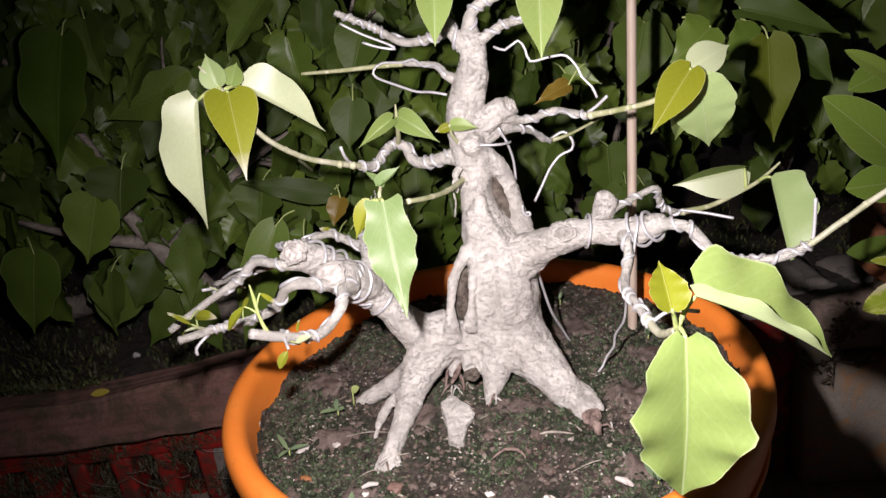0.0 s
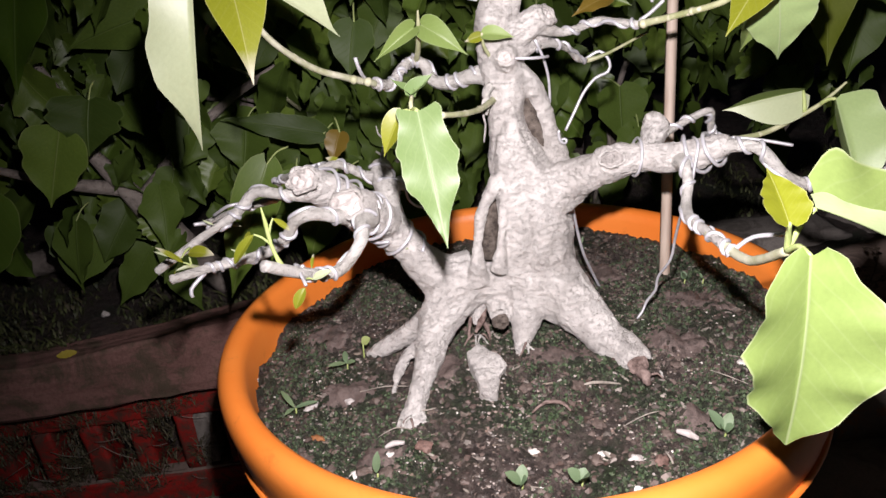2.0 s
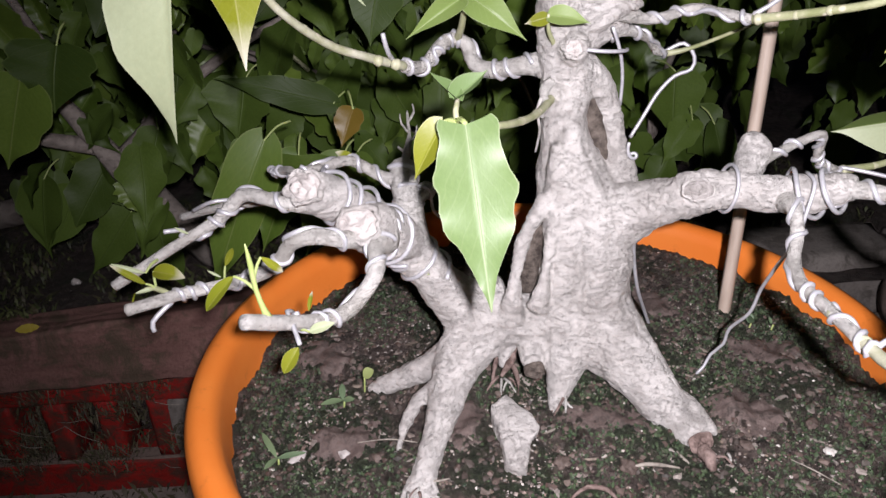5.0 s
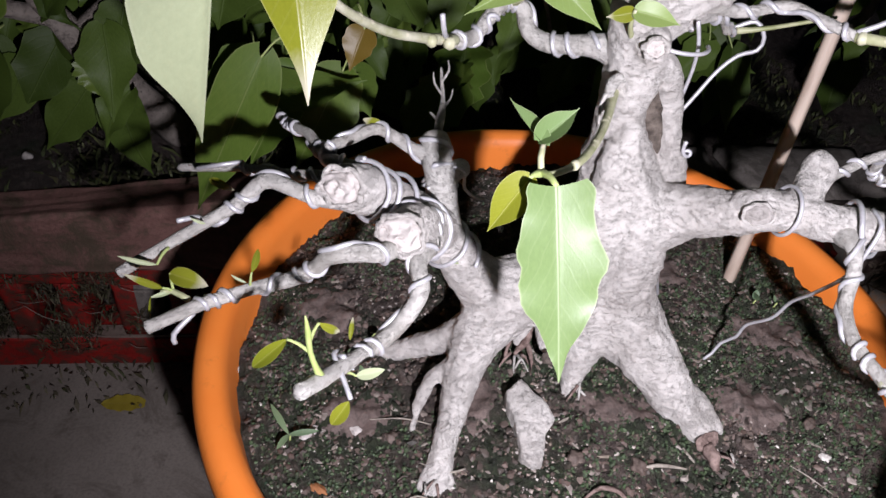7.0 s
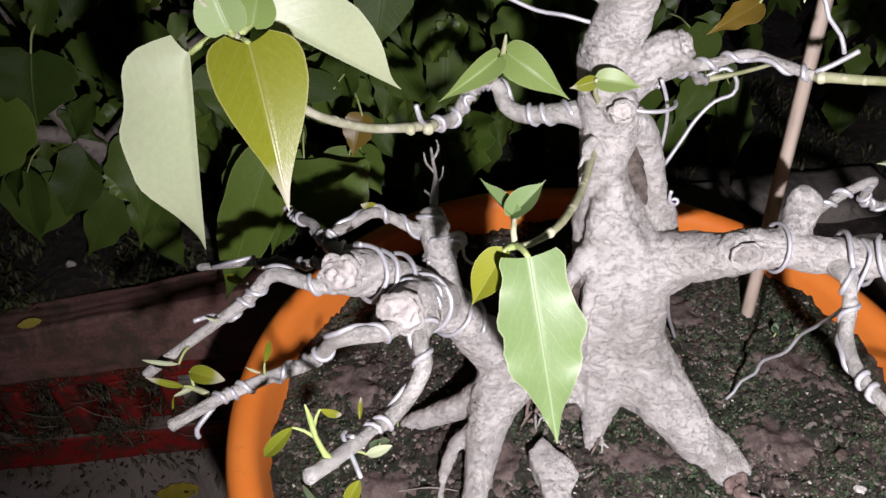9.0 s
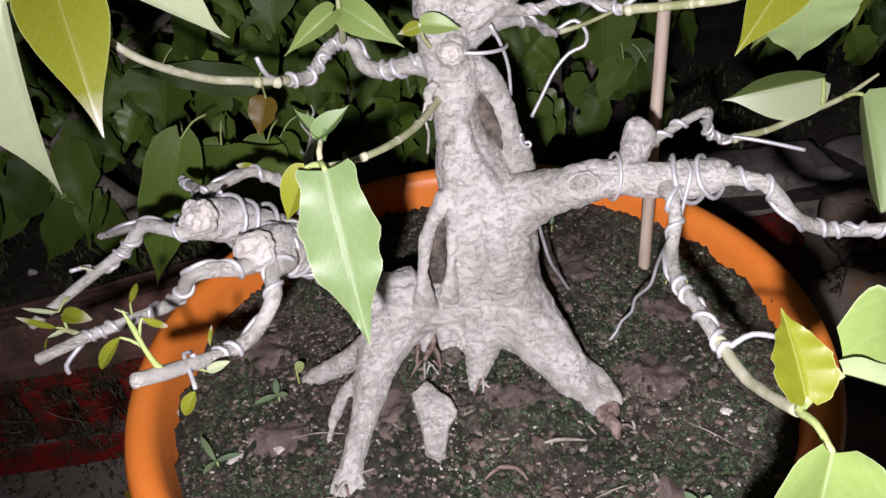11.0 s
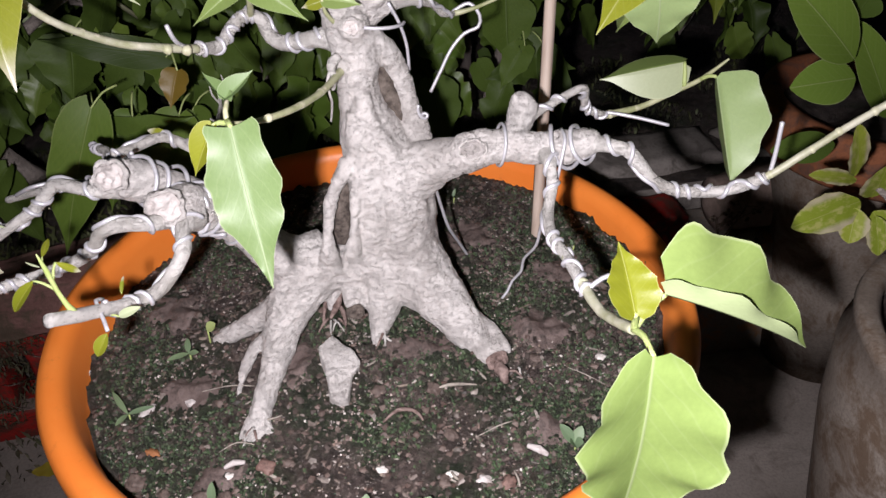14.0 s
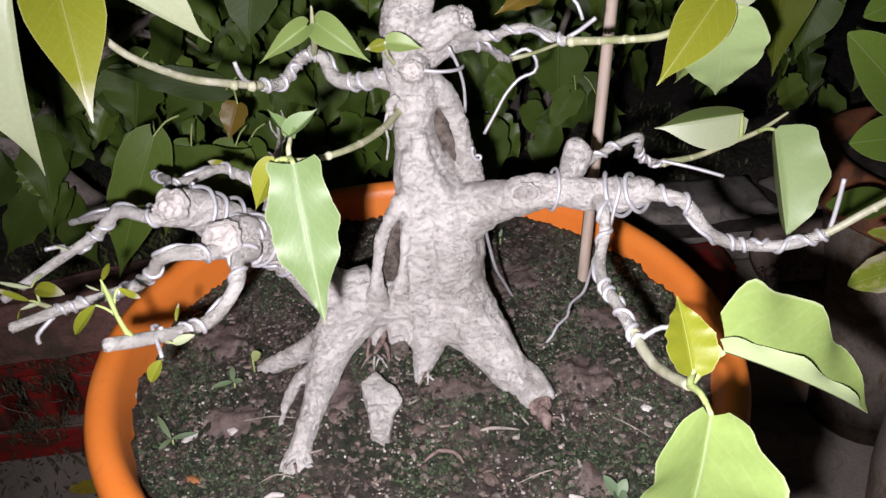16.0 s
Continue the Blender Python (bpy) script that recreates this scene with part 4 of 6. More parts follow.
    part("branch", tube(((*q[-1][:3], 0.0026), (0.198, 0.030, 0.310, 0.0021), (0.221, 0.030, 0.319, 0.0019), (0.2345, 0.022, 0.330, 0.0016), (0.247, 0.014, 0.346, 0.0008)), 10, 0.05), STEM, tree, "green shoot with pale nodes")
    wire(q, 0.016, phase=0.5, start=0.1, tail=((0.190, 0.016, 0.3095), (0.210, 0.008, 0.3055)))
    s = ((0.116, -0.030, 0.316, 0.0080), (0.113, -0.046, 0.318, 0.0062), (0.1125, -0.055, 0.308, 0.0056), (0.107, -0.068, 0.2985, 0.0054), (0.1035, -0.088, 0.297, 0.0052), (0.1055, -0.109, 0.2975, 0.0050), (0.1065, -0.132, 0.2985, 0.0050), (0.107, -0.163, 0.304, 0.0048), (0.1065, -0.199, 0.3255, 0.0042))
    s = [(*p[:3], p[3] * (1.0 if n == 0 else 0.86)) for n, p in enumerate(s)]
    branch(s[:7])
    part("branch", tube([(*p[:3], p[3] * 0.64) for p in s[5:]], 10, 0.16), SHOOT, tree, "greenish shoot with pale nodes")
    wire(s, 0.019, phase=1.5, start=0.05, end=0.66, tail=((0.118, -0.140, 0.306), (0.132, -0.155, 0.312)))
    line(((0.1235, -0.030, 0.331), (0.1225, -0.042, 0.330), (0.119, -0.047, 0.316), (0.117, -0.046, 0.300), (0.115, -0.036, 0.278), (0.1165, -0.022, 0.256), (0.1155, -0.016, 0.236), (0.1100, -0.006, 0.218), (0.1085, -0.005, 0.206), (0.103, -0.002, 0.196), (0.099, -0.004, 0.188), (0.094, -0.005, 0.182)))
    line(((0.046, -0.004, 0.300), (0.050, 0.014, 0.280), (0.056, 0.028, 0.250), (0.062, 0.034, 0.225), (0.071, 0.045, 0.202), (0.080, 0.054, 0.180)), 0.0012)
    # collar of wire on the right limb
    line([(0.0895 + 0.002 * math.sin(t), -0.0165 + 0.0128 * math.cos(t), 0.3172 + 0.0128 * math.sin(t)) for t in np.linspace(0, 6.6, 26)])

    # upper left branch
    ul = ((-0.002, 0.036, 0.374, 0.0100), (-0.014, 0.040, 0.3735, 0.0082), (-0.033, 0.050, 0.3685, 0.0072), (-0.0445, 0.057, 0.3710, 0.0064), (-0.0490, 0.060, 0.3820, 0.0058), (-0.0580, 0.058, 0.3860, 0.0054), (-0.0665, 0.050, 0.3815, 0.0052), (-0.0745, 0.042, 0.3735, 0.0052), (-0.0850, 0.028, 0.3775, 0.0050))
    branch(ul)
    part("branch", tube(((*ul[-1][:3], 0.0027), (-0.105, 0.005, 0.389, 0.0023), (-0.121, -0.010, 0.399, 0.0022), (-0.138, -0.034, 0.420, 0.0020), (-0.150, -0.048, 0.444, 0.0018), (-0.157, -0.053, 0.461, 0.0019), (-0.166, -0.058, 0.478, 0.0008)), 10, 0.12), SHOOT, tree, "green shoot with pale nodes")
    wire(ul, 0.0125, phase=0.9, start=0.08, tail=((-0.092, 0.010, 0.389), (-0.094, 0.006, 0.400)))
    # upper right branch
    ur = ((0.036, 0.034, 0.404, 0.0070), (0.047, 0.036, 0.3985, 0.0048), (0.0575, 0.036, 0.398, 0.0042), (0.0755, 0.034, 0.4035, 0.0038), (0.087, 0.022, 0.4025, 0.0036), (0.0985, 0.008, 0.4015, 0.0034))
    branch(ur)
    part("branch", tube(((*ur[-1][:3], 0.0026), (0.118, -0.014, 0.408, 0.0022), (0.137, -0.036, 0.416, 0.0020), (0.150, -0.044, 0.427, 0.0018), (0.160, -0.046, 0.437, 0.0010)), 10, 0.06), STEM, tree, "green shoot with pale nodes")
    wire(ur, 0.0175, phase=0.2, start=0.1, tail=((0.104, 0.006, 0.408), (0.112, 0.002, 0.416)))
    w = ((0.030, 0.040, 0.392, 0.0065), (0.046, 0.050, 0.389, 0.0045), (0.062, 0.066, 0.380, 0.0036), (0.068, 0.072, 0.372, 0.0034), (0.078, 0.082, 0.368, 0.0022), (0.092, 0.078, 0.372, 0.0014), (0.120, 0.062, 0.388, 0.0010))
    branch(w[:5])
    part("branch", tube(w[4:], 8, 0.05), STEM, tree, "thin green shoot")
    wire(w[:5], 0.019, phase=0.5, tail=((0.088, 0.082, 0.374), (0.095, 0.080, 0.366), (0.094, 0.080, 0.358), (0.084, 0.080, 0.354), (0.074, 0.078, 0.344), (0.066, 0.076, 0.330), (0.058, 0.074, 0.316)))
    line(((0.030, 0.026, 0.396), (0.036, 0.030, 0.382), (0.040, 0.036, 0.366), (0.041, 0.040, 0.348)))
    line([(0.0215 + 0.017 * math.cos(t), 0.026 + 0.016 * math.sin(t), 0.384 + 0.004 * math.sin(t * 0.5)) for t in np.linspace(2.6, 6.2, 18)])
    line([(0.0465 + 0.003 * math.cos(9 * t), 0.024 + 0.006 * t, 0.322 - 0.018 * t + 0.004 * math.sin(9 * t)) for t in np.linspace(-0.4, 1.2, 26)])
    # aerial rootlets
    part("rootlet", tube(((-0.006, 0.016, 0.367, 0.0014), (-0.0115, 0.011, 0.356, 0.0009), (-0.0100, 0.009, 0.345, 0.0008), (-0.0122, 0.008, 0.332, 0.0006)), 7), TWIG_BARK, tree, "thin hanging rootlet")
    part("rootlet", tube(((-0.003, 0.016, 0.370, 0.0030), (-0.0075, 0.014, 0.365, 0.0032), (-0.0070, 0.013, 0.357, 0.0022), (-0.0085, 0.014, 0.350, 0.0010)), 8, 0.7, 0.0015), TWIG_BARK, tree, "ragged knob of aerial root")

    def leaf_scars(rows, gap=0.013):
        """Pale rings where old leaves stood along a green shoot."""
        path = smooth_path(rows, 0.0015)
        t = frames_along(path)[0]
        k = 3
        while k < len(path) - 4:
            p, d, r, g = path[k][:3], t[k], path[k][3], RNG.random()
            part("node", tube([(*(p - d * 0.0016), r * 0.9), (*(p - d * 0.0005), r * (1.05 + 0.12 * g)), (*(p + d * 0.0008), r * (1.03 + 0.1 * g)), (*(p + d * (0.0016 + 0.001 * g)), r * 0.9)], 10, 0.45, 0.001), NODE, tree)
            k += max(2, int(gap * (0.7 + 0.9 * RNG.random()) / 0.0015))

    leaf_scars(((-0.086, 0.018, 0.380, 0.0027), (-0.105, 0.005, 0.389, 0.0023), (-0.121, -0.010, 0.399, 0.0022), (-0.138, -0.034, 0.420, 0.0020)), 0.016)
    leaf_scars([(*p[:3], p[3] * 0.5) for p in r[7:]], 0.022)
    leaf_scars(((*q[-1][:3], 0.0025), (0.198, 0.030, 0.310, 0.0021), (0.221, 0.030, 0.319, 0.0019)), 0.02)
    leaf_scars([(*p[:3], p[3] * 0.64) for p in s[6:]], 0.026)
    leaf_scars(((*ur[-1][:3], 0.0025), (0.118, -0.014, 0.408, 0.0022), (0.137, -0.036, 0.416, 0.0020)), 0.02)
    leaf_scars(((-0.014, -0.010, 0.360, 0.0020), (-0.024, -0.034, 0.364, 0.0019), (-0.036, -0.057, 0.3695, 0.0018), (-0.048, -0.072, 0.374, 0.0014)), 0.022)
    # front shoot with the drooping leaf
    part("branch", tube(((-0.002, 0.024, 0.358, 0.0028), (-0.013, -0.008, 0.360, 0.0021), (-0.024, -0.034, 0.364, 0.0019), (-0.036, -0.057, 0.3695, 0.0018), (-0.048, -0.072, 0.374, 0.0014), (-0.0575, -0.080, 0.379, 0.0014), (-0.0568, -0.0715, 0.386, 0.0012)), 10, 0.08), STEM, tree, "greenish shoot with a pale node")

    # crown branches at the top
    t1 = ((0.010, 0.034, 0.462, 0.0085), (0.002, 0.034, 0.472, 0.0070), (-0.004, 0.036, 0.484, 0.0065), (-0.008, 0.036, 0.498, 0.006))
    t2 = ((0.015, 0.034, 0.468, 0.0085), (0.016, 0.030, 0.482, 0.0068), (0.026, 0.028, 0.492, 0.0062), (0.042, 0.026, 0.497, 0.0058), (0.056, 0.026, 0.508, 0.005))
    t3 = ((0.016, 0.034, 0.462, 0.0080), (0.028, 0.030, 0.467, 0.0052), (0.040, 0.028, 0.474, 0.0045), (0.058, 0.022, 0.477, 0.004), (0.075, 0.012, 0.484, 0.0035))
    t4 = ((0.004, 0.036, 0.434, 0.0058), (-0.008, 0.038, 0.441, 0.0046), (-0.014, 0.042, 0.448, 0.0040), (-0.041, 0.052, 0.4515, 0.0026), (-0.062, 0.058, 0.451, 0.0021), (-0.092, 0.064, 0.4505, 0.0018), (-0.128, 0.070, 0.451, 0.0014))
    t5 = ((0.004, 0.036, 0.476, 0.0060), (-0.020, 0.050, 0.468, 0.0050), (-0.040, 0.056, 0.468, 0.0046), (-0.062, 0.058, 0.482, 0.004), (-0.090, 0.060, 0.496, 0.0036))
    for rows, ph in ((t1, 0.3), (t2, 1.0), (t3, 0.5), (t5, 1.4)):
        branch(rows)
        wire(rows, 0.013, phase=ph, start=0.1)
    branch(t4[:4])
    part("branch", tube(t4[3:], 8, 0.05), STEM, tree, "thin green shoot")
    line(((-0.007, 0.030, 0.441), (-0.014, 0.036, 0.449), (-0.023, 0.040, 0.4485), (-0.032, 0.046, 0.4545), (-0.041, 0.050, 0.4525), (-0.058, 0.054, 0.4535), (-0.0655, 0.054, 0.4485), (-0.064, 0.052, 0.443), (-0.047, 0.046, 0.4355), (-0.032, 0.040, 0.4298), (-0.020, 0.034, 0.4290), (-0.008, 0.030, 0.4262)))
    line(((0.032, 0.024, 0.459), (0.040, 0.020, 0.456), (0.050, 0.018, 0.462), (0.055, 0.018, 0.455), (0.058, 0.016, 0.446), (0.072, 0.012, 0.448), (0.084, 0.008, 0.448), (0.092, 0.006, 0.438), (0.094, 0.004, 0.432), (0.101, 0.002, 0.424), (0.104, 0.000, 0.416)))
    line(((-0.086, 0.05, 0.488), (-0.070, 0.05, 0.478), (-0.050, 0.048, 0.468), (-0.045, 0.046, 0.464), (-0.058, 0.046, 0.467), (-0.07, 0.046, 0.472)))

    # leaves
    lf = functools.partial(leaf, tree)
    lf((-0.054, -0.092, 0.382), (-0.045, -0.127, 0.3125), 0.0345, LEAF_LIGHT, (0.05, -1, 0.45), stalk=(-0.0575, -0.080, 0.379), wave=0.042, waves=3.1, phase=0.25, fold=(10, 20), droop=0.10, shape=LONG, lobe=0.03, nv=14, label="large fresh green leaf with a wavy edge", turn=4)
    lf((-0.063, -0.087, 0.381), (-0.076, -0.090, 0.357), 0.016, LEAF_YELLOW, (-0.5, -1, 0.5), stalk=(-0.058, -0.081, 0.379), fold=25, label="small reddish yellow young leaf")
    lf((-0.0563, -0.0715, 0.3855), (-0.0690, -0.0530, 0.3945), 0.0115, LEAF_LIGHT, (0.5, -0.6, 1), fold=46, droop=-0.2, label="small cupped green leaf")
    lf((-0.0585, -0.0700, 0.3862), (-0.0430, -0.0612, 0.3965), 0.0145, LEAF_LIGHT, (-0.25, -0.75, 1), fold=42, droop=-0.25, label="small cupped green leaf")
    lf((-0.151, -0.057, 0.459), (-0.143, -0.083, 0.404), 0.037, LEAF_OLIVE, (0.42, -0.88, 0.36), stalk=(-0.155, -0.052, 0.458), fold=18, droop=0.16, shape=WEDGE, lobe=0.05, label="olive young leaf with a pale shiny tip")
    lf((-0.173, -0.055, 0.456), (-0.192, -0.046, 0.361), 0.058, LEAF_PALE, (0.3, -1, 0.35), stalk=(-0.157, -0.053, 0.461), fold=(-105, 3), droop=0.34, wave=0.04, waves=1.6, label="pale green hanging leaf folded along its rib")
    lf((-0.148, -0.034, 0.458), (-0.100, -0.011, 0.4165), 0.050, LEAF_PALE, (0.0, -1, 0.4), stalk=(-0.155, -0.050, 0.460), fold=(3, -105), droop=0.36, wave=0.04, waves=1.6, label="pale green pointed leaf")
    lf((-0.157, -0.056, 0.464), (-0.162, -0.052, 0.485), 0.020, LEAF_MILKY, (0.1, -1, 0.1), stalk=(-0.157, -0.054, 0.461), fold=25, droop=0.2, label="pale green leaf standing upright")
    lf((-0.150, -0.050, 0.463), (-0.146, -0.040, 0.476), 0.016, LEAF_FRESH, (0.2, -1, 0.2), fold=20, label="small green leaf")
    tw = ((-0.055, 0.060, 0.384, 0.0024), (-0.052, 0.044, 0.396, 0.002), (-0.050, 0.030, 0.412, 0.0016), (-0.049, 0.026, 0.424, 0.0006))
    part("twig", tube(tw, 7), STEM, tree)
    lf((-0.053, 0.026, 0.413), (-0.083, 0.021, 0.3935), 0.022, LEAF_FRESH, (-0.1, -1, 0.25), fold=48, droop=0.55, label="small bent green leaf")
    lf((-0.048, 0.028, 0.414), (-0.0175, 0.019, 0.3915), 0.024, LEAF_FRESH, (0.1, -1, 0.25), fold=24, droop=0.6, label="small green leaf")
    part("twig", tube(((-0.002, 0.020, 0.388, 0.0015), (-0.007, 0.012, 0.398, 0.0012), (-0.008, 0.008, 0.407, 0.0008)), 7), STEM, tree)
    lf((-0.007, 0.009, 0.406), (0.014, 0.006, 0.402), 0.013, LEAF_FRESH, (0, -1, 0.8), fold=20, droop=0.3, label="tiny green leaf")
    lf((-0.008, 0.010, 0.405), (-0.020, 0.010, 0.402), 0.008, LEAF_OLIVE, (0, -1, 0.3), fold=20, label="tiny olive leaf")
    lf((0.159, -0.047, 0.437), (0.1275, -0.064, 0.3995), 0.030, LEAF_YELLOW, (-0.4, -1, 0.5), stalk=(0.155, -0.045, 0.432), fold=(26, 20), droop=0.16, turn=-10, label="yellow green young leaf with a shiny tip")
    lf((0.163, -0.046, 0.430), (0.181, -0.018, 0.374), 0.046, LEAF_MILKY, (-0.1, -1, 0.5), stalk=(0.155, -0.045, 0.432), fold=(26, -14), droop=0.25, turn=8, wave=0.02, label="pale green broad leaf folded along its rib")
    lf((0.160, -0.044, 0.437), (0.190, -0.030, 0.447), 0.026, LEAF_PALE, (0.0, -1, 0.5), stalk=(0.155, -0.045, 0.432), fold=24, droop=0.2, label="pale green leaf")
    lf((0.158, -0.040, 0.424), (0.158, -0.012, 0.380), 0.028, LEAF_FRESH, (0.2, -1, 0.4), fold=20, droop=0.15, label="green leaf behind the others")
    lf((0.227, 0.034, 0.338), (0.171, 0.042, 0.3275), 0.044, LEAF_PALE, (-0.1, -1, 0.62), stalk=(0.226, 0.027, 0.324), fold=(-8, -62), under=LEAF_FRESH, droop=0.2, label="pale green leaf folded downwards along its rib")
    lf((0.2395, 0.0120, 0.3353), (0.2400, -0.0306, 0.2798), 0.058, LEAF_MILKY, (-0.5, -0.85, 0.45), stalk=(0.2345, 0.022, 0.330), shape=BROAD, lobe=0.03, fold=(12, -84), droop=0.2, wave=0.035, waves=2.2, label="fresh green hanging leaf folded along its rib")
    lf((0.1010, -0.2095, 0.3435), (0.1010, -0.1845, 0.3605), 0.0225, LEAF_YELLOW, (0.1, -0.6, 1), stalk=(0.1065, -0.199, 0.3255), fold=20, droop=0.12, wave=0.03, label="yellow green young leaf")
    lf((0.1145, -0.2040, 0.3470), (0.1905, -0.1965, 0.2980), 0.066, LEAF_FRESH, (0.42, -0.73, 0.54), stalk=(0.1065, -0.199, 0.3255), under=LEAF_UNDER, shape=ROLLED, lobe=0.06, half=(1.0, 0.265), fold=(4, 148), droop=0.25, wave=0.045, waves=2.6, label="large fresh green leaf with its edge rolled over", nv=18)
    lf((0.1040, -0.2235, 0.3345), (0.1020, -0.2245, 0.2380), 0.062, LEAF_FRESH, (0.10, -1, 0.42), stalk=(0.1065, -0.199, 0.3255), fold=(42, 14), half=(1.08, 0.98), droop=0.10, wave=0.046, waves=3.4, phase=2.2, lobe=0.05, skew=-0.02, shape=TRI, label="large fresh green heart-shaped leaf with a wavy edge", nv=18)
    # shoots on the left ends
    tiny = functools.partial(leaf, tree, fold=30, droop=0.25, nu=10, nv=6, shape=OVAL, lobe=0.0, label="tiny young leaf on a twig")
    part("twig", tube(((-0.2030, -0.0690, 0.2905, 0.0016), (-0.2107, -0.0650, 0.2915, 0.0014), (-0.2160, -0.0660, 0.2920, 0.0008)), 7), STEM, tree)
    tiny((-0.2118, -0.0611, 0.2992), (-0.1934, -0.0681, 0.2988), 0.0105, LEAF_OLIVE, (0.1, -0.8, 1), stalk=(-0.2107, -0.0646, 0.2911), thick=0.0008)
    tiny((-0.2143, -0.067, 0.2954), (-0.226, -0.074, 0.3104), 0.0040, LEAF_OLIVE, (0, -1, 1), stalk=(-0.2107, -0.0650, 0.2915), thick=0.0008)
    tiny((-0.2107, -0.0646, 0.2911), (-0.2199, -0.0692, 0.2911), 0.0026, LEAF_PALE, (0, -1, 1))
    tiny((-0.2195, -0.0690, 0.2915), (-0.2176, -0.0797, 0.2880), 0.0014, LEAF_OLIVE, (0, -1, 0.4))
    tiny((-0.1753, -0.0602, 0.3008), (-0.1739, -0.0485, 0.3047), 0.0042, LEAF_YELLOW, (0.4, -1, 0.6), stalk=(-0.1765, -0.0612, 0.2935), thick=0.0007)
    tiny((-0.1780, -0.0612, 0.2950), (-0.1850, -0.0600, 0.2985), 0.0016, LEAF_PALE, (0, -1, 0.6))
    tiny((-0.2227, -0.0470, 0.2905), (-0.2384, -0.0500, 0.2981), 0.0030, LEAF_PALE, (0, -1, 0.6), stalk=(-0.2190, -0.0380, 0.2935), thick=0.0009)
    tiny((-0.2004, -0.0350, 0.3070), (-0.2064, -0.0370, 0.3120), 0.0018, LEAF_PALE, (0, -1, 0.6))
    # green side shoot near the cut end
    part("twig", tube(((-0.1375, -0.1265, 0.3120, 0.0020), (-0.1388, -0.1272, 0.3175, 0.0013), (-0.1409, -0.1262, 0.3262, 0.0011), (-0.1411, -0.1270, 0.3380, 0.0012), (-0.1414, -0.1284, 0.3479, 0.0003)), 8), PETIOLE, tree, "short green side shoot")
    tiny((-0.1491, -0.1255, 0.3318), (-0.1627, -0.1264, 0.3161), 0.0072, LEAF_YELLOW, (-0.1, -1, 0.8), stalk=(-0.1409, -0.1262, 0.3255), thick=0.0008)
    tiny((-0.1374, -0.1238, 0.3394), (-0.1306, -0.1194, 0.3298), 0.0040, LEAF_OLIVE, (0, -1, 0.9), stalk=(-0.1409, -0.1255, 0.3310), thick=0.0008)
    tiny((-0.1267, -0.1276, 0.2977), (-0.1334, -0.1316, 0.2873), 0.0078, LEAF_YELLOW, (0, -1, 0.8))
    tiny((-0.1245, -0.1138, 0.2961), (-0.1130, -0.1131, 0.3001), 0.0056, LEAF_PALE, (0, -1, 0.9), stalk=(-0.1285, -0.1120, 0.2960), thick=0.0007)
    tiny((-0.1286, -0.0922, 0.2930), (-0.1277, -0.0838, 0.2990), 0.0026, LEAF_OLIVE, (0, -1, 0.9))
    line(((-0.1330, -0.1040, 0.3005), (-0.1341, -0.1096, 0.3044), (-0.1310, -0.1160, 0.3030), (-0.1259, -0.1277, 0.2993)))
    tiny((-0.120, 0.040, 0.317), (-0.130, 0.036, 0.325), 0.008, LEAF_OLIVE, (0, -1, 0.9))
    tiny((-0.082, 0.002, 0.262), (-0.074, -0.010, 0.264), 0.006, LEAF_PALE, (0, -1, 0.4))
    tiny((-0.215, 0.030, 0.284), (-0.200, 0.022, 0.283), 0.006, LEAF_OLIVE, (0, -1, 0.9))
    # leaves hanging from above
    lf((-0.006, -0.02, 0.515), (-0.010, -0.035, 0.470), 0.028, LEAF_FRESH, (0.1, -1, 0.3), stalk=(-0.006, 0.03, 0.512), fold=22, droop=0.1, label="fresh green hanging leaf")
    lf((0.066, -0.01, 0.512), (0.062, -0.03, 0.452), 0.036, LEAF_FRESH, (-0.1, -1, 0.3), stalk=(0.066, 0.02, 0.505), fold=22, droop=0.1, label="fresh green hanging leaf")
    return tree


# ---- the stake ----
def stake():
    rows = [(0.1408, 0.0750, 0.150, 0.0048), (0.1494, 0.0995, 0.30, 0.0047), (0.1580, 0.1241, 0.45, 0.0046), (0.1677, 0.1520, 0.62, 0.0045)]
    ob = part("bamboo_stake", tube(rows, 6, 0.03, 0.03), BAMBOO)
    return tagged(ob, "thin upright bamboo stake stuck in the pot's soil", "stake")


# ---- the ground, edging and bed ----
def sheet(x0, x1, y0, y1, nx, ny, height):
    bm = bmesh.new()
    grid = [[bm.verts.new((x0 + (x1 - x0) * i / nx, y0 + (y1 - y0) * j / ny, height(x0 + (x1 - x0) * i / nx, y0 + (y1 - y0) * j / ny))) for i in range(nx + 1)] for j in range(ny + 1)]
    for j in range(ny):
        for i in range(nx):
            bm.faces.new((grid[j][i], grid[j][i + 1], grid[j + 1][i + 1], grid[j + 1][i]))
    return bm


def block(x0, x1, y0, y1, z0, z1, soft=0.004, cuts=5, lumps=0.0015, turn=0.0):
    bm = bmesh.new()
    bmesh.ops.create_cube(bm, size=1.0)
    bmesh.ops.scale(bm, vec=(x1 - x0, y1 - y0, z1 - z0), verts=bm.verts)
    bmesh.ops.subdivide_edges(bm, edges=bm.edges, cuts=cuts, use_grid_fill=True)
    bmesh.ops.translate(bm, vec=((x0 + x1) / 2, (y0 + y1) / 2, (z0 + z1) / 2), verts=bm.verts)
    lo, hi = Vector((x0, y0, z0)), Vector((x1, y1, z1))
    for v in bm.verts:
        near = sorted(min(v.co[k] - lo[k], hi[k] - v.co[k]) for k in range(3))
        if near[1] < 1e-4:
            v.co += ((lo + hi) / 2 - v.co).normalized() * soft
        v.co += v.normal * lumps * (noise.noise(v.co * 40) + 0.5 * noise.noise(v.co * 110))
    return bm



KERB = math.atan(0.05)


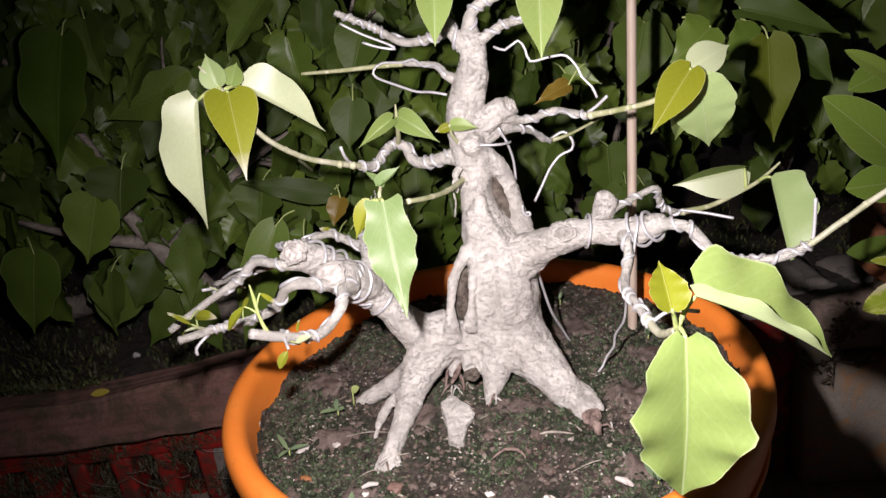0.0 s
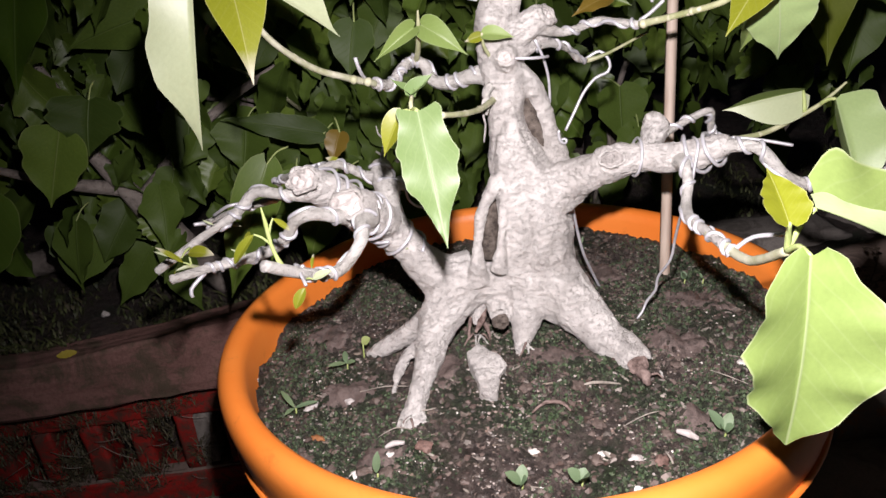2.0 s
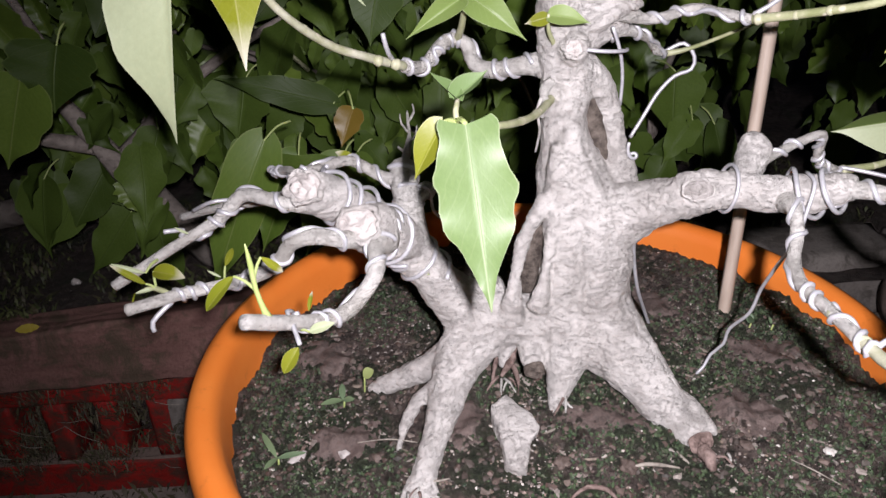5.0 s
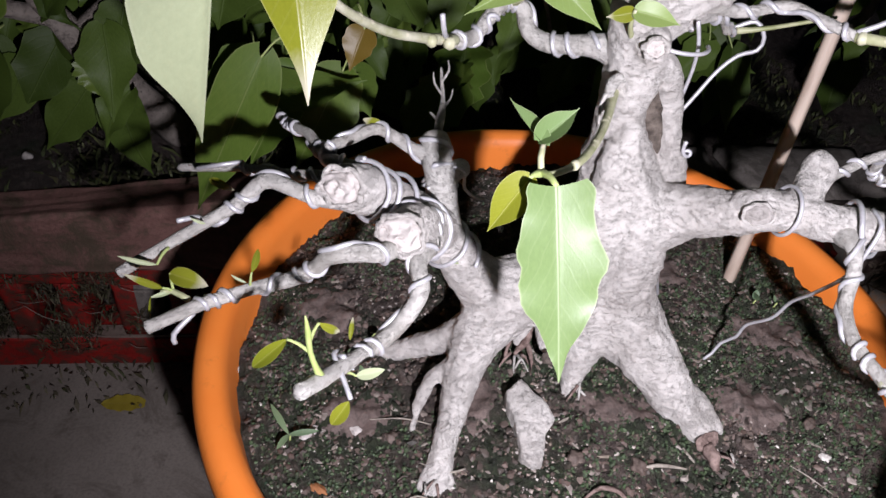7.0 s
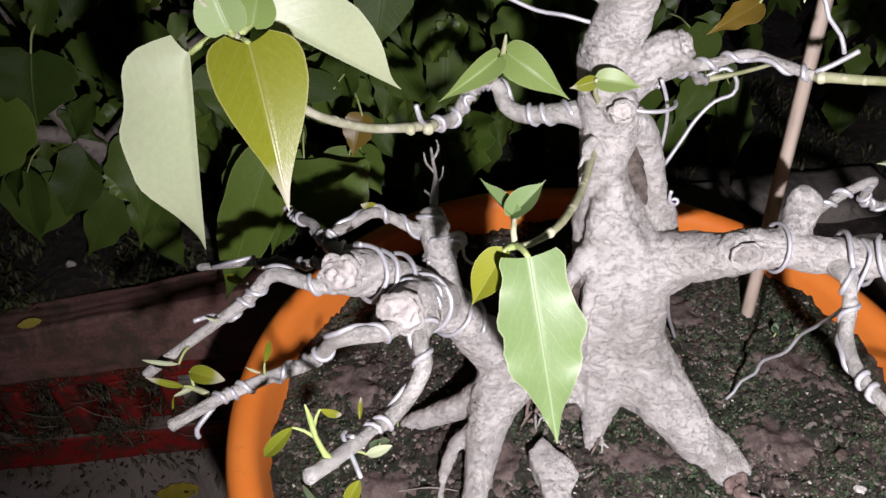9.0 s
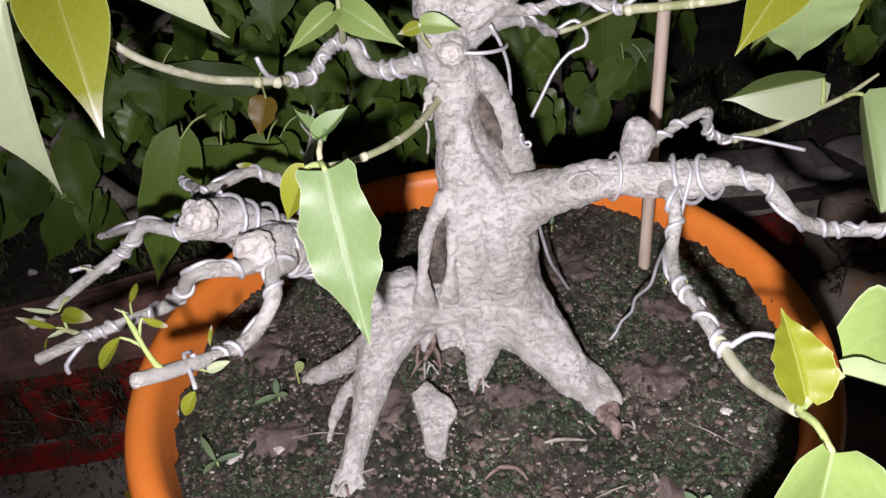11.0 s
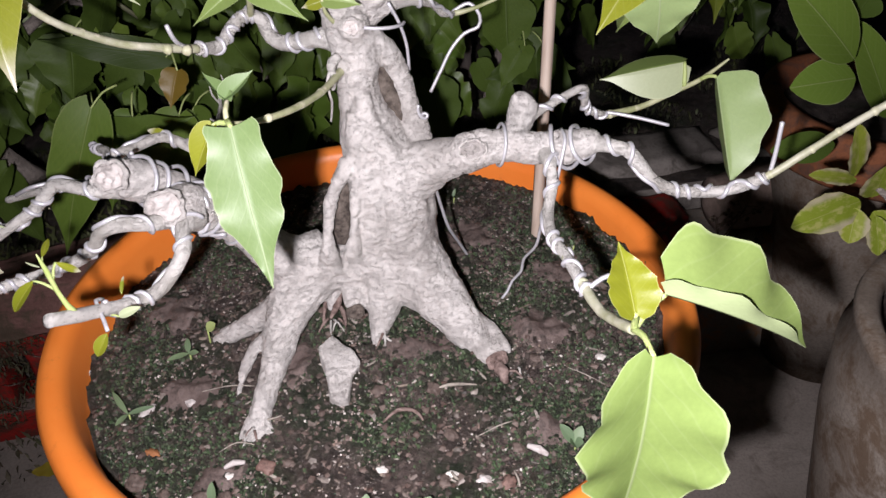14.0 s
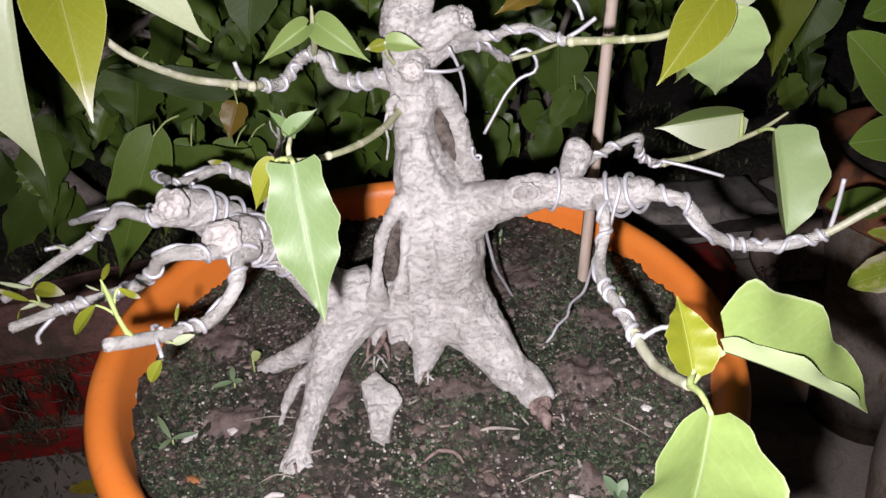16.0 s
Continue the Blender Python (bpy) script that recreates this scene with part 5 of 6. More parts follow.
def kerb_y(x):
    return 0.262 + 0.05 * x


def along(bm):
    """Turns a shape drawn along the x axis into the line of the kerb."""
    bm.transform(Matrix.Translation((0, 0.262, 0)) @ Matrix.Rotation(KERB, 4, "Z"))
    return bm


def ground():
    def h(x, y):
        return GROUND + 0.0015 * noise.noise(Vector((x * 7, y * 7, 0)))
    bm = sheet(-1.2, 1.2, -1.2, 1.2, 120, 120, h)
    low = GROUND - 0.004
    outer = [bm.verts.new(p) for p in ((-60, -60, low), (60, -60, low), (60, 60, low), (-60, 60, low))]
    bm.faces.new(outer)
    g = part("ground", bm, CONCRETE)
    return tagged(g, "worn dark grey concrete ground", "ground", kind="structure")


SLOT = 0.060


def edging():
    """Red painted low wall with slots, the kerb on it, and the bed of soil behind."""
    edge = thing("edging", "red painted low brick wall with slots grown over by weeds", "edging", (0, 0.29, GROUND), kind="structure")
    part("rail", along(block(-1.1, 0.12, 0.030, 0.10, -0.056, 0.0, 0.003, 24, 0.0018)), RED_PAINT, edge)
    part("rail", along(block(-1.1, 0.12, 0.030, 0.10, GROUND - 0.01, -0.145, 0.003, 24, 0.0018)), RED_PAINT, edge)
    part("mortar_joint", along(block(-1.1, 0.12, 0.0325, 0.05, -0.148, -0.1415, 0.001, 30, 0.0012)), CLAY, edge, "pale mortar joint")
    for k in range(20):
        x = -1.078 + SLOT * k
        part("bar", along(block(x, x + 0.024 + 0.004 * RNG.random(), 0.033, 0.085, -0.146, -0.054, 0.002, 5, 0.0014)), RED_PAINT, edge)
    part("back", along(block(-1.1, 0.12, 0.086, 0.11, GROUND, 0.0, 0.002, 10, 0.002)), BED_SOIL, edge, "dark earth behind the slots")
    part("filler_block", along(block(-0.399, -0.374, 0.0345, 0.085, -0.139, -0.060, 0.002, 5, 0.001)), GREY_BLOCK, edge, "grey cement block filling a slot")
    brick = part("red_brick", block(0.322, 0.395, 0.285, 0.345, GROUND - 0.01, 0.028, 0.003, 8, 0.002), RED_PAINT)
    tagged(brick, "red painted brick end of the low wall", "brick", kind="structure")
    kerb = part("kerb", along(block(-1.4, 0.12, 0.0, 0.045, -0.012, 0.058, 0.006, 40, 0.0045)), MAROON)
    for v in kerb.data.vertices:
        v.co.z += max(0.0, 0.13 * (v.co.x + 0.52)) * (0.35 + 0.65 * (v.co.z > 0.02)) if v.co.x < 0 else 0.044
    tagged(kerb, "low weathered maroon plastered kerb of the garden bed", "kerb", kind="structure")
    x = 0.123
    for n, wide in enumerate((0.17, 0.20, 0.19, 0.22, 0.2)):
        k = part("kerb_block", along(block(x, x + wide - 0.006, 0.069, 0.165, GROUND - 0.01, 0.062 + 0.004 * (n % 2), 0.008, 9, 0.004)), GREY_BLOCK)
        tagged(k, "rough grey cement kerb block along the garden bed", "kerb", "kerb blocks", "structure")
        x += wide
    end = bmesh.new()
    add_tube(end, ((0.43, 0.30, 0.030, 0.034), (0.50, 0.30, 0.036, 0.040), (0.545, 0.295, 0.030, 0.034)), 20, 0.06, 0.006)
    stone = part("stone", end, CLAY)
    tagged(stone, "rounded brownish grey stone lying on the wall's end", "stone")
    base = part("low_wall", block(0.40, 0.60, 0.255, 0.345, GROUND - 0.01, 0.000, 0.005, 9, 0.003), STAINED)
    tagged(base, "rough grey rust-stained end of the low wall", "wall", kind="structure")

    def h(x, y):
        return 0.050 + 0.012 * noise.noise(Vector((x * 9, y * 9, 2))) + 0.006 * noise.noise(Vector((x * 40, y * 40, 2))) + (0.025 * max(0.0, min(1.0, (x + 0.5) * 3)) if x < 0.1 else 0.0)
    bed = part("garden_bed", along(sheet(-1.6, 1.6, 0.035, 2.2, 160, 100, h)), BED_SOIL)
    tagged(bed, "dark garden soil with moss and weeds behind the kerb", "soil", kind="structure")


def dry_weed():
    """A dead weed with thin branching stems and dark seed heads."""
    rng = random.Random(31)
    weed = thing("dry_weed", "dead brown weed with thin stems on the low wall", "weed", (0.432, 0.266, -0.002))
    root = Vector((0.432, 0.266, -0.002))
    for tip in ((0.378, 0.232, 0.020), (0.418, 0.236, -0.022), (0.428, 0.228, 0.104), (0.468, 0.230, 0.016), (0.440, 0.232, 0.060), (0.400, 0.236, 0.055)):
        tip = Vector(tip)
        mid = root.lerp(tip, 0.55) + Vector((rng.uniform(-0.012, 0.012), rng.uniform(-0.01, 0.004), rng.uniform(-0.01, 0.014)))
        stem = part("stem", tube(((*root, 0.0011), (*mid, 0.0009), (*tip, 0.0005)), 6, 0.2, 0.01), WEED_STEM, weed)
        for k in range(5):
            p = mid.lerp(tip, k / 4.5)
            q = p + Vector((rng.uniform(-0.022, 0.022), rng.uniform(-0.008, 0.004), rng.uniform(-0.006, 0.020)))
            bm = tube(((*p, 0.0006), (*((p + q) / 2 + Vector((0, 0, 0.003))), 0.0005), (*q, 0.0004)), 5, 0.2, 0.006)
            for n in range(3):
                c = p.lerp(q, 0.5 + 0.25 * n) + Vector((rng.uniform(-0.003, 0.003), 0, rng.uniform(-0.003, 0.003)))
                add_tube(bm, ((c.x - 0.0022, c.y, c.z, 0.0006), (c.x, c.y, c.z + 0.0006, 0.0019), (c.x + 0.0022, c.y, c.z, 0.0006)), 6, 0.5, 0.002)
            part("seed_head", bm, WEED_STEM, stem)


def bed_weeds():
    """Low weeds on the bed, in the slots and at the foot of the wall, as loose small leaves and straws."""
    rng = np.random.default_rng(5)
    verts, faces = [], []

    def sprig(x, y, z, tall, wide, reach):
        a, lean = rng.random() * 6.28, 0.3 + 0.9 * rng.random()
        d = np.array((math.cos(a), math.sin(a)))
        s = np.array((-d[1], d[0])) * wide
        p = np.array((x, y))
        m, e = p + d * tall * lean * 0.6 * reach, p + d * tall * lean * 1.4 * reach
        b = len(verts)
        verts.extend([(*p, z), (*(m - s), z + tall * 0.7), (*(m + s), z + tall * 0.7), (*e, z + tall)])
        faces.extend([(b, b + 1, b + 2), (b + 1, b + 3, b + 2)])

    def made(name, mat, label):
        me = bpy.data.meshes.new(name)
        me.from_pydata(verts, [], faces)
        me.materials.append(mat)
        tagged(new(name, me), label, "weeds", kind="stuff")
        verts.clear()
        faces.clear()

    for n in range(12000):
        x = -0.95 + 1.75 * rng.random()
        y = kerb_y(x) + 0.036 + 0.40 * rng.random() ** 2.2
        if noise.noise(Vector((x * 9, y * 9, 7))) < -0.3 or x > 0.1 and y < kerb_y(x) + 0.17:
            continue
        z = 0.052 + 0.012 * noise.noise(Vector((x * 9, y * 9, 2))) + (0.025 * max(0.0, min(1.0, (x + 0.5) * 3)) if x < 0.1 else 0.0)
        sprig(x, y, z, 0.004 + 0.012 * rng.random(), 0.0009 + 0.0016 * rng.random(), 1.0)
    made("weeds", WEED, "small dark green weeds growing on the bed")
    for n in range(9000):
        k = rng.integers(0, 20)
        thin = noise.noise(Vector((k * 1.7, 0.5, 0.2)))
        lx = -1.078 + SLOT * k + 0.014 + 0.060 * rng.random()
        if -0.43 < lx < -0.36 or rng.random() < 0.3 - thin:
            continue
        ly = 0.036 + 0.04 * rng.random()
        sprig(lx * math.cos(KERB) - ly * math.sin(KERB), kerb_y(lx) + ly, -0.144 + 0.085 * rng.random() ** 1.4, 0.004 + 0.016 * rng.random(), 0.0006 + 0.0012 * rng.random(), 0.8)
    for n in range(420):
        x = -0.95 + 0.85 * rng.random()
        sprig(x, kerb_y(x) + 0.022 - 0.07 * rng.random() ** 2, GROUND, 0.003 + 0.012 * rng.random(), 0.0012 + 0.002 * rng.random(), 0.8)
    for n in range(16000):
        lx, lz = -1.0 + 0.62 * rng.random(), -0.165 + 0.165 * rng.random()
        if noise.noise(Vector((lx * 17, 2.0, lz * 17))) + 0.35 * noise.noise(Vector((lx * 60, 4.0, lz * 60))) + 0.25 * (-0.6 - lx) < 0.02:
            continue
        ly = 0.022 + 0.014 * rng.random()
        sprig(lx * math.cos(KERB) - ly * math.sin(KERB), kerb_y(lx) + ly, lz, 0.004 + 0.016 * rng.random(), 0.0004 + 0.0007 * rng.random(), 0.9)
    made("wall_weeds", DRY_WEED, "dry brown and olive weeds in the slots of the red wall")
    bm = bmesh.new()
    for n in range(26):
        x = -0.9 + 0.55 * rng.random()
        y, z = kerb_y(x) + 0.024, -0.15 + 0.11 * rng.random()
        a, l = rng.uniform(-0.7, 0.7), 0.015 + 0.04 * rng.random()
        add_tube(bm, ((x, y, z, 0.0004), (x + l * 0.5 * math.cos(a), y - 0.006, z + l * 0.5 * math.sin(a) + 0.002, 0.0004), (x + l * math.cos(a), y - 0.002, z + l * math.sin(a), 0.0003)), 5)
    tagged(part("straws", bm, STRAW), "thin dry straws caught on the red wall", "straw", kind="stuff")


WEED = grit_material("weed", (0.022, 0.032, 0.009), (0.055, 0.074, 0.02), (0.10, 0.115, 0.036), (0.034, 0.042, 0.015), (0.075, 0.064, 0.032))
DRY_WEED = grit_material("dry_weed", (0.04, 0.036, 0.02), (0.08, 0.07, 0.036), (0.05, 0.062, 0.022), (0.14, 0.115, 0.07), (0.028, 0.026, 0.018))


def fallen_leaf(at, turn, size, label, tilt=0.0):
    spec = blade(0.46, shape=OVAL, lobe=0.0, fold=4, droop=0.1, wave=0.03)
    ob = new("fallen_leaf", blade_mesh("fallen_leaf", LEAF_DRY, spec))
    ob.matrix_world = Matrix.Translation(at) @ Matrix.Rotation(turn, 4, "Z") @ Matrix.Rotation(tilt, 4, "Y") @ Matrix.Scale(size, 4)
    tagged(ob, label, "leaf")


WEED_STEM = plain_material("dead_stem", (0.05, 0.038, 0.028), (0.12, 0.09, 0.065), 120, 0.85)
LEAF_DRY = leaf_material("yellow_fallen_leaf", (0.36, 0.28, 0.03), (0.44, 0.35, 0.04), (0.36, 0.28, 0.08), 0.6)


# ---- the shrubs behind ----
def shrub_leaf_meshes():
    out = []
    for k in range(14):
        mat = (LEAF_HEDGE, LEAF_HEDGE, LEAF_HEDGE, LEAF_HEDGE_YOUNG)[k % 4]
        verts, uvs, nu, nv = blade(0.58 + 0.07 * (k % 4), fold=(6 + 9 * (k % 4), 4 + 8 * (k % 5)), droop=0.08 + 0.10 * (k % 5), wave=0.04 + 0.02 * (k % 5), waves=1.7 + 0.6 * (k % 4), phase=1.7 * k, nu=16, nv=8,
                                   skew=0.09 * (k % 3 - 1), shape=(HEART, TRI, HEART, BROAD)[k % 4], lobe=0.05 + 0.03 * (k % 3))
        tip = verts[nu * (nv + 1) + nv // 2]
        out.append((blade_mesh("shrub_leaf", mat, (verts, uvs, nu, nv)), tip))
    return out


def stem_to(rows, name, parent, seg=8, rough=0.15):
    return part(name, tube(rows, seg, rough, 0.02), SHRUB_BARK, parent)


def shrubs():
    meshes = shrub_leaf_meshes()
    rng = random.Random(11)
    feet = ((-0.78, 0.42), (-0.44, 0.44), (-0.12, 0.56), (0.20, 0.60), (0.50, 0.66))
    plants = []
    for n, (fx, fy) in enumerate(feet):
        plant = thing("shrub", ("dense shrub with a thick grey stem and dark heart-shaped leaves" if n == 1 else "dense shrub with thin stems and dark heart-shaped leaves"), "shrub", (fx, fy, 0.05), "shrubs behind the pot")
        thick = 0.011 if n == 1 else 0.008
        stem_to([(fx, fy, 0.03, thick * 1.2), (fx + 0.01, fy - 0.01, 0.11, thick), (fx + 0.015, fy - 0.05, 0.17, thick * 0.9), (fx - 0.01, fy - 0.08, 0.23, thick * 0.55)], "stem", plant, 10, 0.25)
        for k in range(3):
            a = rng.uniform(-1.2, 1.2)
            ex, ey, ez = fx + 0.26 * math.sin(a), fy - 0.12 - 0.12 * math.cos(a) * rng.random(), rng.uniform(0.3, 0.66)
            stem_to([(fx + 0.01, fy - 0.05, 0.15 + 0.01 * k, thick * 0.4), (fx + 0.4 * (ex - fx), fy + 0.3 * (ey - fy), 0.15 + 0.55 * (ez - 0.15), 0.0045), (ex, ey, ez, 0.002)], "branch", plant)
        plants.append(plant)
    for k in range(2700):
        x = rng.uniform(-1.0, 0.62) if k % 5 else rng.uniform(-0.85, 0.1)
        y = 0.29 + 0.5 * rng.random() ** (0.9 if k % 5 else 2.2) + max(0.0, x) * 0.25
        z = rng.uniform(0.17, 0.72)
        if x > 0.1 and z < 0.34 - 0.2 * (x - 0.1) and rng.random() < 0.45:
            continue
        if -0.75 < x < -0.12 and z < 0.22 and rng.random() < 0.5:
            continue
        plant = min(plants, key=lambda p: abs(p.location.x - x))
        me, tip = meshes[rng.randrange(14)]
        length = rng.uniform(0.04, 0.085) if k < 1900 else rng.uniform(0.024, 0.05)
        d = Vector((rng.uniform(-0.9, 0.9), rng.uniform(-0.8, 0.3), -1)).normalized()
        base = Vector((x, y, z))
        ob = new("leaf", me)
        ob.parent = plant
        ob.matrix_parent_inverse = plant.matrix_basis.inverted()
        ob.matrix_basis = leaf_pose(tip, base, base + d * length, (rng.uniform(-1.0, 1.0), -1, rng.uniform(0.0, 1.3)))
    # the deeper foliage, joined
    verts, faces, uvs = [], [], []
    for k in range(1300):
        x, y, z = rng.uniform(-1.5, 1.2), rng.uniform(0.58, 1.4), rng.uniform(0.12, 1.0)
        if x > 0.15 and z < 0.42 - 0.15 * (x - 0.15):
            continue
        v, u, nu, nv = blade(0.7, fold=rng.uniform(5, 22), droop=rng.uniform(0.05, 0.3), nu=6, nv=4)
        d = Vector((rng.uniform(-0.6, 0.6), rng.uniform(-0.6, 0.3), -1)).normalized()
        m = leaf_pose(v[nu * (nv + 1) + nv // 2], (x, y, z), Vector((x, y, z)) + d * rng.uniform(0.055, 0.10), (rng.uniform(-0.7, 0.7), -1, rng.uniform(0.0, 0.9)))
        b = len(verts)
        verts += [m @ Vector(p) for p in v]
        uvs += u
        faces += [(b + i * (nv + 1) + j, b + i * (nv + 1) + j + 1, b + (i + 1) * (nv + 1) + j + 1, b + (i + 1) * (nv + 1) + j) for i in range(nu) for j in range(nv)]
    me = bpy.data.meshes.new("foliage")
    me.from_pydata(verts, [], faces)
    layer = me.uv_layers.new(name="uv")
    for loop in me.loops:
        layer.data[loop.index].uv = uvs[loop.vertex_index][:2]
    me.materials.append(LEAF_HEDGE)
    me.shade_smooth()
    tagged(new("foliage", me), "dense dark green foliage deeper in the shrubs", "foliage", kind="stuff")
    # twigs among the leaves
    for k in range(28):
        x, y, z = rng.uniform(-0.95, 0.55), rng.uniform(0.3, 0.6), rng.uniform(0.2, 0.62)
        plant = min(plants, key=lambda p: abs(p.location.x - x))
        q = (x + rng.uniform(-0.09, 0.09), y + rng.uniform(-0.04, 0.04), z + rng.uniform(0.03, 0.1))
        part("twig", tube([(x, y, z, 0.0024), ((x + q[0]) / 2, (y + q[1]) / 2, (z + q[2]) / 2 + 0.008, 0.002), (*q, 0.0012)], 6, 0.1, 0.02), STEM if k % 3 == 0 else SHRUB_BARK, plant)

    def near(base, tip, width, mat, label=""):
        plant = min(plants, key=lambda p: abs(p.location.x - base[0]))
        leaf(plant, base, tip, width, mat, (rng.uniform(-0.25, 0.25), -1, 0.45), label=label, fold=rng.uniform(6, 26), droop=rng.uniform(0.1, 0.3), wave=rng.uniform(0.02, 0.05), phase=rng.uniform(0, 6), skew=rng.uniform(-0.08, 0.08),
             waves=rng.uniform(1.6, 2.8), stalk=(base[0] + rng.uniform(-0.02, 0.02), base[1] + 0.02, base[2] + rng.uniform(0.006, 0.016)), thick=0.001)

    near((-0.368, 0.160, 0.503), (-0.404, 0.148, 0.379), 0.082, LEAF_DEEP, label="dark olive green hanging leaf")
    near((-0.362, 0.200, 0.515), (-0.352, 0.188, 0.450), 0.058, LEAF_HEDGE, label="olive hanging leaf")
    near((-0.495, 0.200, 0.276), (-0.519, 0.188, 0.183), 0.078, LEAF_HEDGE_YOUNG, label="mid green hanging leaf")
    near((-0.472, 0.300, 0.208), (-0.483, 0.288, 0.135), 0.057, LEAF_HEDGE, label="dark green heart-shaped leaf")
    near((-0.374, 0.210, 0.358), (-0.384, 0.198, 0.306), 0.078, LEAF_HEDGE, label="dark green broad leaf")
    near((-0.406, 0.200, 0.333), (-0.431, 0.188, 0.262), 0.069, LEAF_HEDGE_YOUNG, label="mid green hanging leaf")
    near((-0.254, 0.300, 0.302), (-0.266, 0.288, 0.246), 0.072, LEAF_HEDGE, label="dark green broad leaf")
    near((-0.168, 0.280, 0.284), (-0.272, 0.268, 0.314), 0.031, LEAF_HEDGE, label="dark green leaf lying flat")
    near((-0.136, 0.177, 0.309), (-0.146, 0.165, 0.282), 0.025, LEAF_BROWN, label="bronze young leaf")
    near((-0.218, 0.200, 0.273), (-0.262, 0.188, 0.233), 0.040, LEAF_HEDGE, label="green leaf")
    near((-0.345, 0.300, 0.257), (-0.356, 0.288, 0.211), 0.044, LEAF_HEDGE, label="green leaf")
    near((-0.328, 0.350, 0.423), (-0.443, 0.338, 0.393), 0.065, LEAF_HEDGE, label="dark green leaf")
    near((-0.110, 0.200, 0.404), (-0.120, 0.188, 0.355), 0.043, LEAF_HEDGE, label="grey green hanging leaf")
    near((-0.093, 0.250, 0.473), (-0.115, 0.238, 0.415), 0.056, LEAF_HEDGE, label="dark green hanging leaf")
    near((0.080, 0.350, 0.301), (0.064, 0.338, 0.243), 0.054, LEAF_HEDGE, label="green hanging leaf")
    near((0.183, 0.390, 0.277), (0.185, 0.378, 0.207), 0.069, LEAF_HEDGE, label="green hanging leaf")
    near((0.093, 0.070, 0.416), (0.062, 0.058, 0.405), 0.017, LEAF_BROWN, label="bronze small leaf")
    near((0.226, 0.120, 0.443), (0.187, 0.108, 0.418), 0.046, LEAF_HEDGE_YOUNG, label="mid green leaf")
    near((0.277, 0.140, 0.429), (0.235, 0.128, 0.411), 0.040, LEAF_HEDGE_YOUNG, label="mid green leaf")
    near((0.268, 0.100, 0.430), (0.272, 0.088, 0.342), 0.051, LEAF_BRONZE, label="olive hanging leaf")
    near((0.309, 0.150, 0.415), (0.346, 0.138, 0.376), 0.037, LEAF_HEDGE, label="mid green leaf")
    near((0.280, 0.200, 0.448), (0.374, 0.188, 0.414), 0.042, LEAF_HEDGE, label="mid green leaf")
    near((0.108, 0.200, 0.406), (0.142, 0.188, 0.393), 0.024, LEAF_HEDGE_YOUNG, label="mid green leaf")
    near((0.420, 0.300, 0.362), (0.404, 0.288, 0.281), 0.060, LEAF_HEDGE, label="dark green leaf")
    near((-0.207, 0.165, 0.289), (-0.266, 0.153, 0.158), 0.049, LEAF_HEDGE_YOUNG, label="large plain green hanging leaf")
    near((-0.218, 0.200, 0.242), (-0.134, 0.188, 0.263), 0.040, LEAF_HEDGE, label="green leaf")
    near((-0.381, 0.330, 0.155), (-0.360, 0.318, 0.064), 0.053, LEAF_HEDGE, label="green heart-shaped leaf")
    near((-0.417, 0.350, 0.147), (-0.472, 0.338, 0.076), 0.050, LEAF_HEDGE, label="dark green heart-shaped leaf")
    near((-0.489, 0.330, 0.190), (-0.500, 0.318, 0.107), 0.052, LEAF_HEDGE, label="dark green heart-shaped leaf")
    near((-0.189, 0.200, 0.262), (-0.229, 0.188, 0.177), 0.047, LEAF_HEDGE_YOUNG, label="broad green leaf")
    near((-0.155, 0.220, 0.252), (-0.195, 0.208, 0.163), 0.053, LEAF_HEDGE_YOUNG, label="broad green leaf")
    near((-0.147, 0.240, 0.246), (-0.132, 0.228, 0.205), 0.039, LEAF_HEDGE, label="dark green leaf")
    near((0.210, 0.390, 0.195), (0.156, 0.378, 0.189), 0.040, LEAF_HEDGE, label="green leaf")
    near((0.210, 0.390, 0.201), (0.266, 0.378, 0.192), 0.037, LEAF_HEDGE, label="green leaf")
    near((0.077, 0.360, 0.280), (0.083, 0.348, 0.230), 0.047, LEAF_HEDGE, label="green leaf")
    near((0.222, 0.360, 0.227), (0.243, 0.348, 0.133), 0.039, LEAF_HEDGE, label="dark green hanging leaf")
    near((0.201, 0.370, 0.229), (0.170, 0.358, 0.183), 0.038, LEAF_HEDGE, label="dark green leaf")
    near((0.019, 0.300, 0.471), (-0.065, 0.288, 0.458), 0.046, LEAF_HEDGE, label="dark green leaf")
    near((0.224, 0.350, 0.431), (0.199, 0.338, 0.349), 0.072, LEAF_HEDGE, label="dark green hanging leaf")
    near((0.078, 0.340, 0.377), (0.027, 0.328, 0.351), 0.056, LEAF_HEDGE, label="dark green leaf")
    near((-0.206, 0.300, 0.473), (-0.194, 0.288, 0.454), 0.027, LEAF_HEDGE_YOUNG, label="mid green small leaf")

    # thick grey stems that fork low on the bed
    p = plants[1]
    stem_to([(-0.34, 0.40, 0.05, 0.018), (-0.37, 0.35, 0.14, 0.0165), (-0.395, 0.32, 0.205, 0.0145), (-0.42, 0.31, 0.255, 0.010), (-0.45, 0.305, 0.31, 0.006), (-0.475, 0.305, 0.36, 0.004)], "stem", p, 12, 0.25)
    stem_to([(-0.40, 0.32, 0.215, 0.012), (-0.36, 0.315, 0.255, 0.0075), (-0.33, 0.335, 0.285, 0.006), (-0.27, 0.34, 0.325, 0.005), (-0.22, 0.345, 0.35, 0.004)], "branch", p, 8)
    stem_to([(-0.41, 0.315, 0.235, 0.010), (-0.48, 0.29, 0.26, 0.006), (-0.56, 0.29, 0.29, 0.004)], "branch", p, 8)
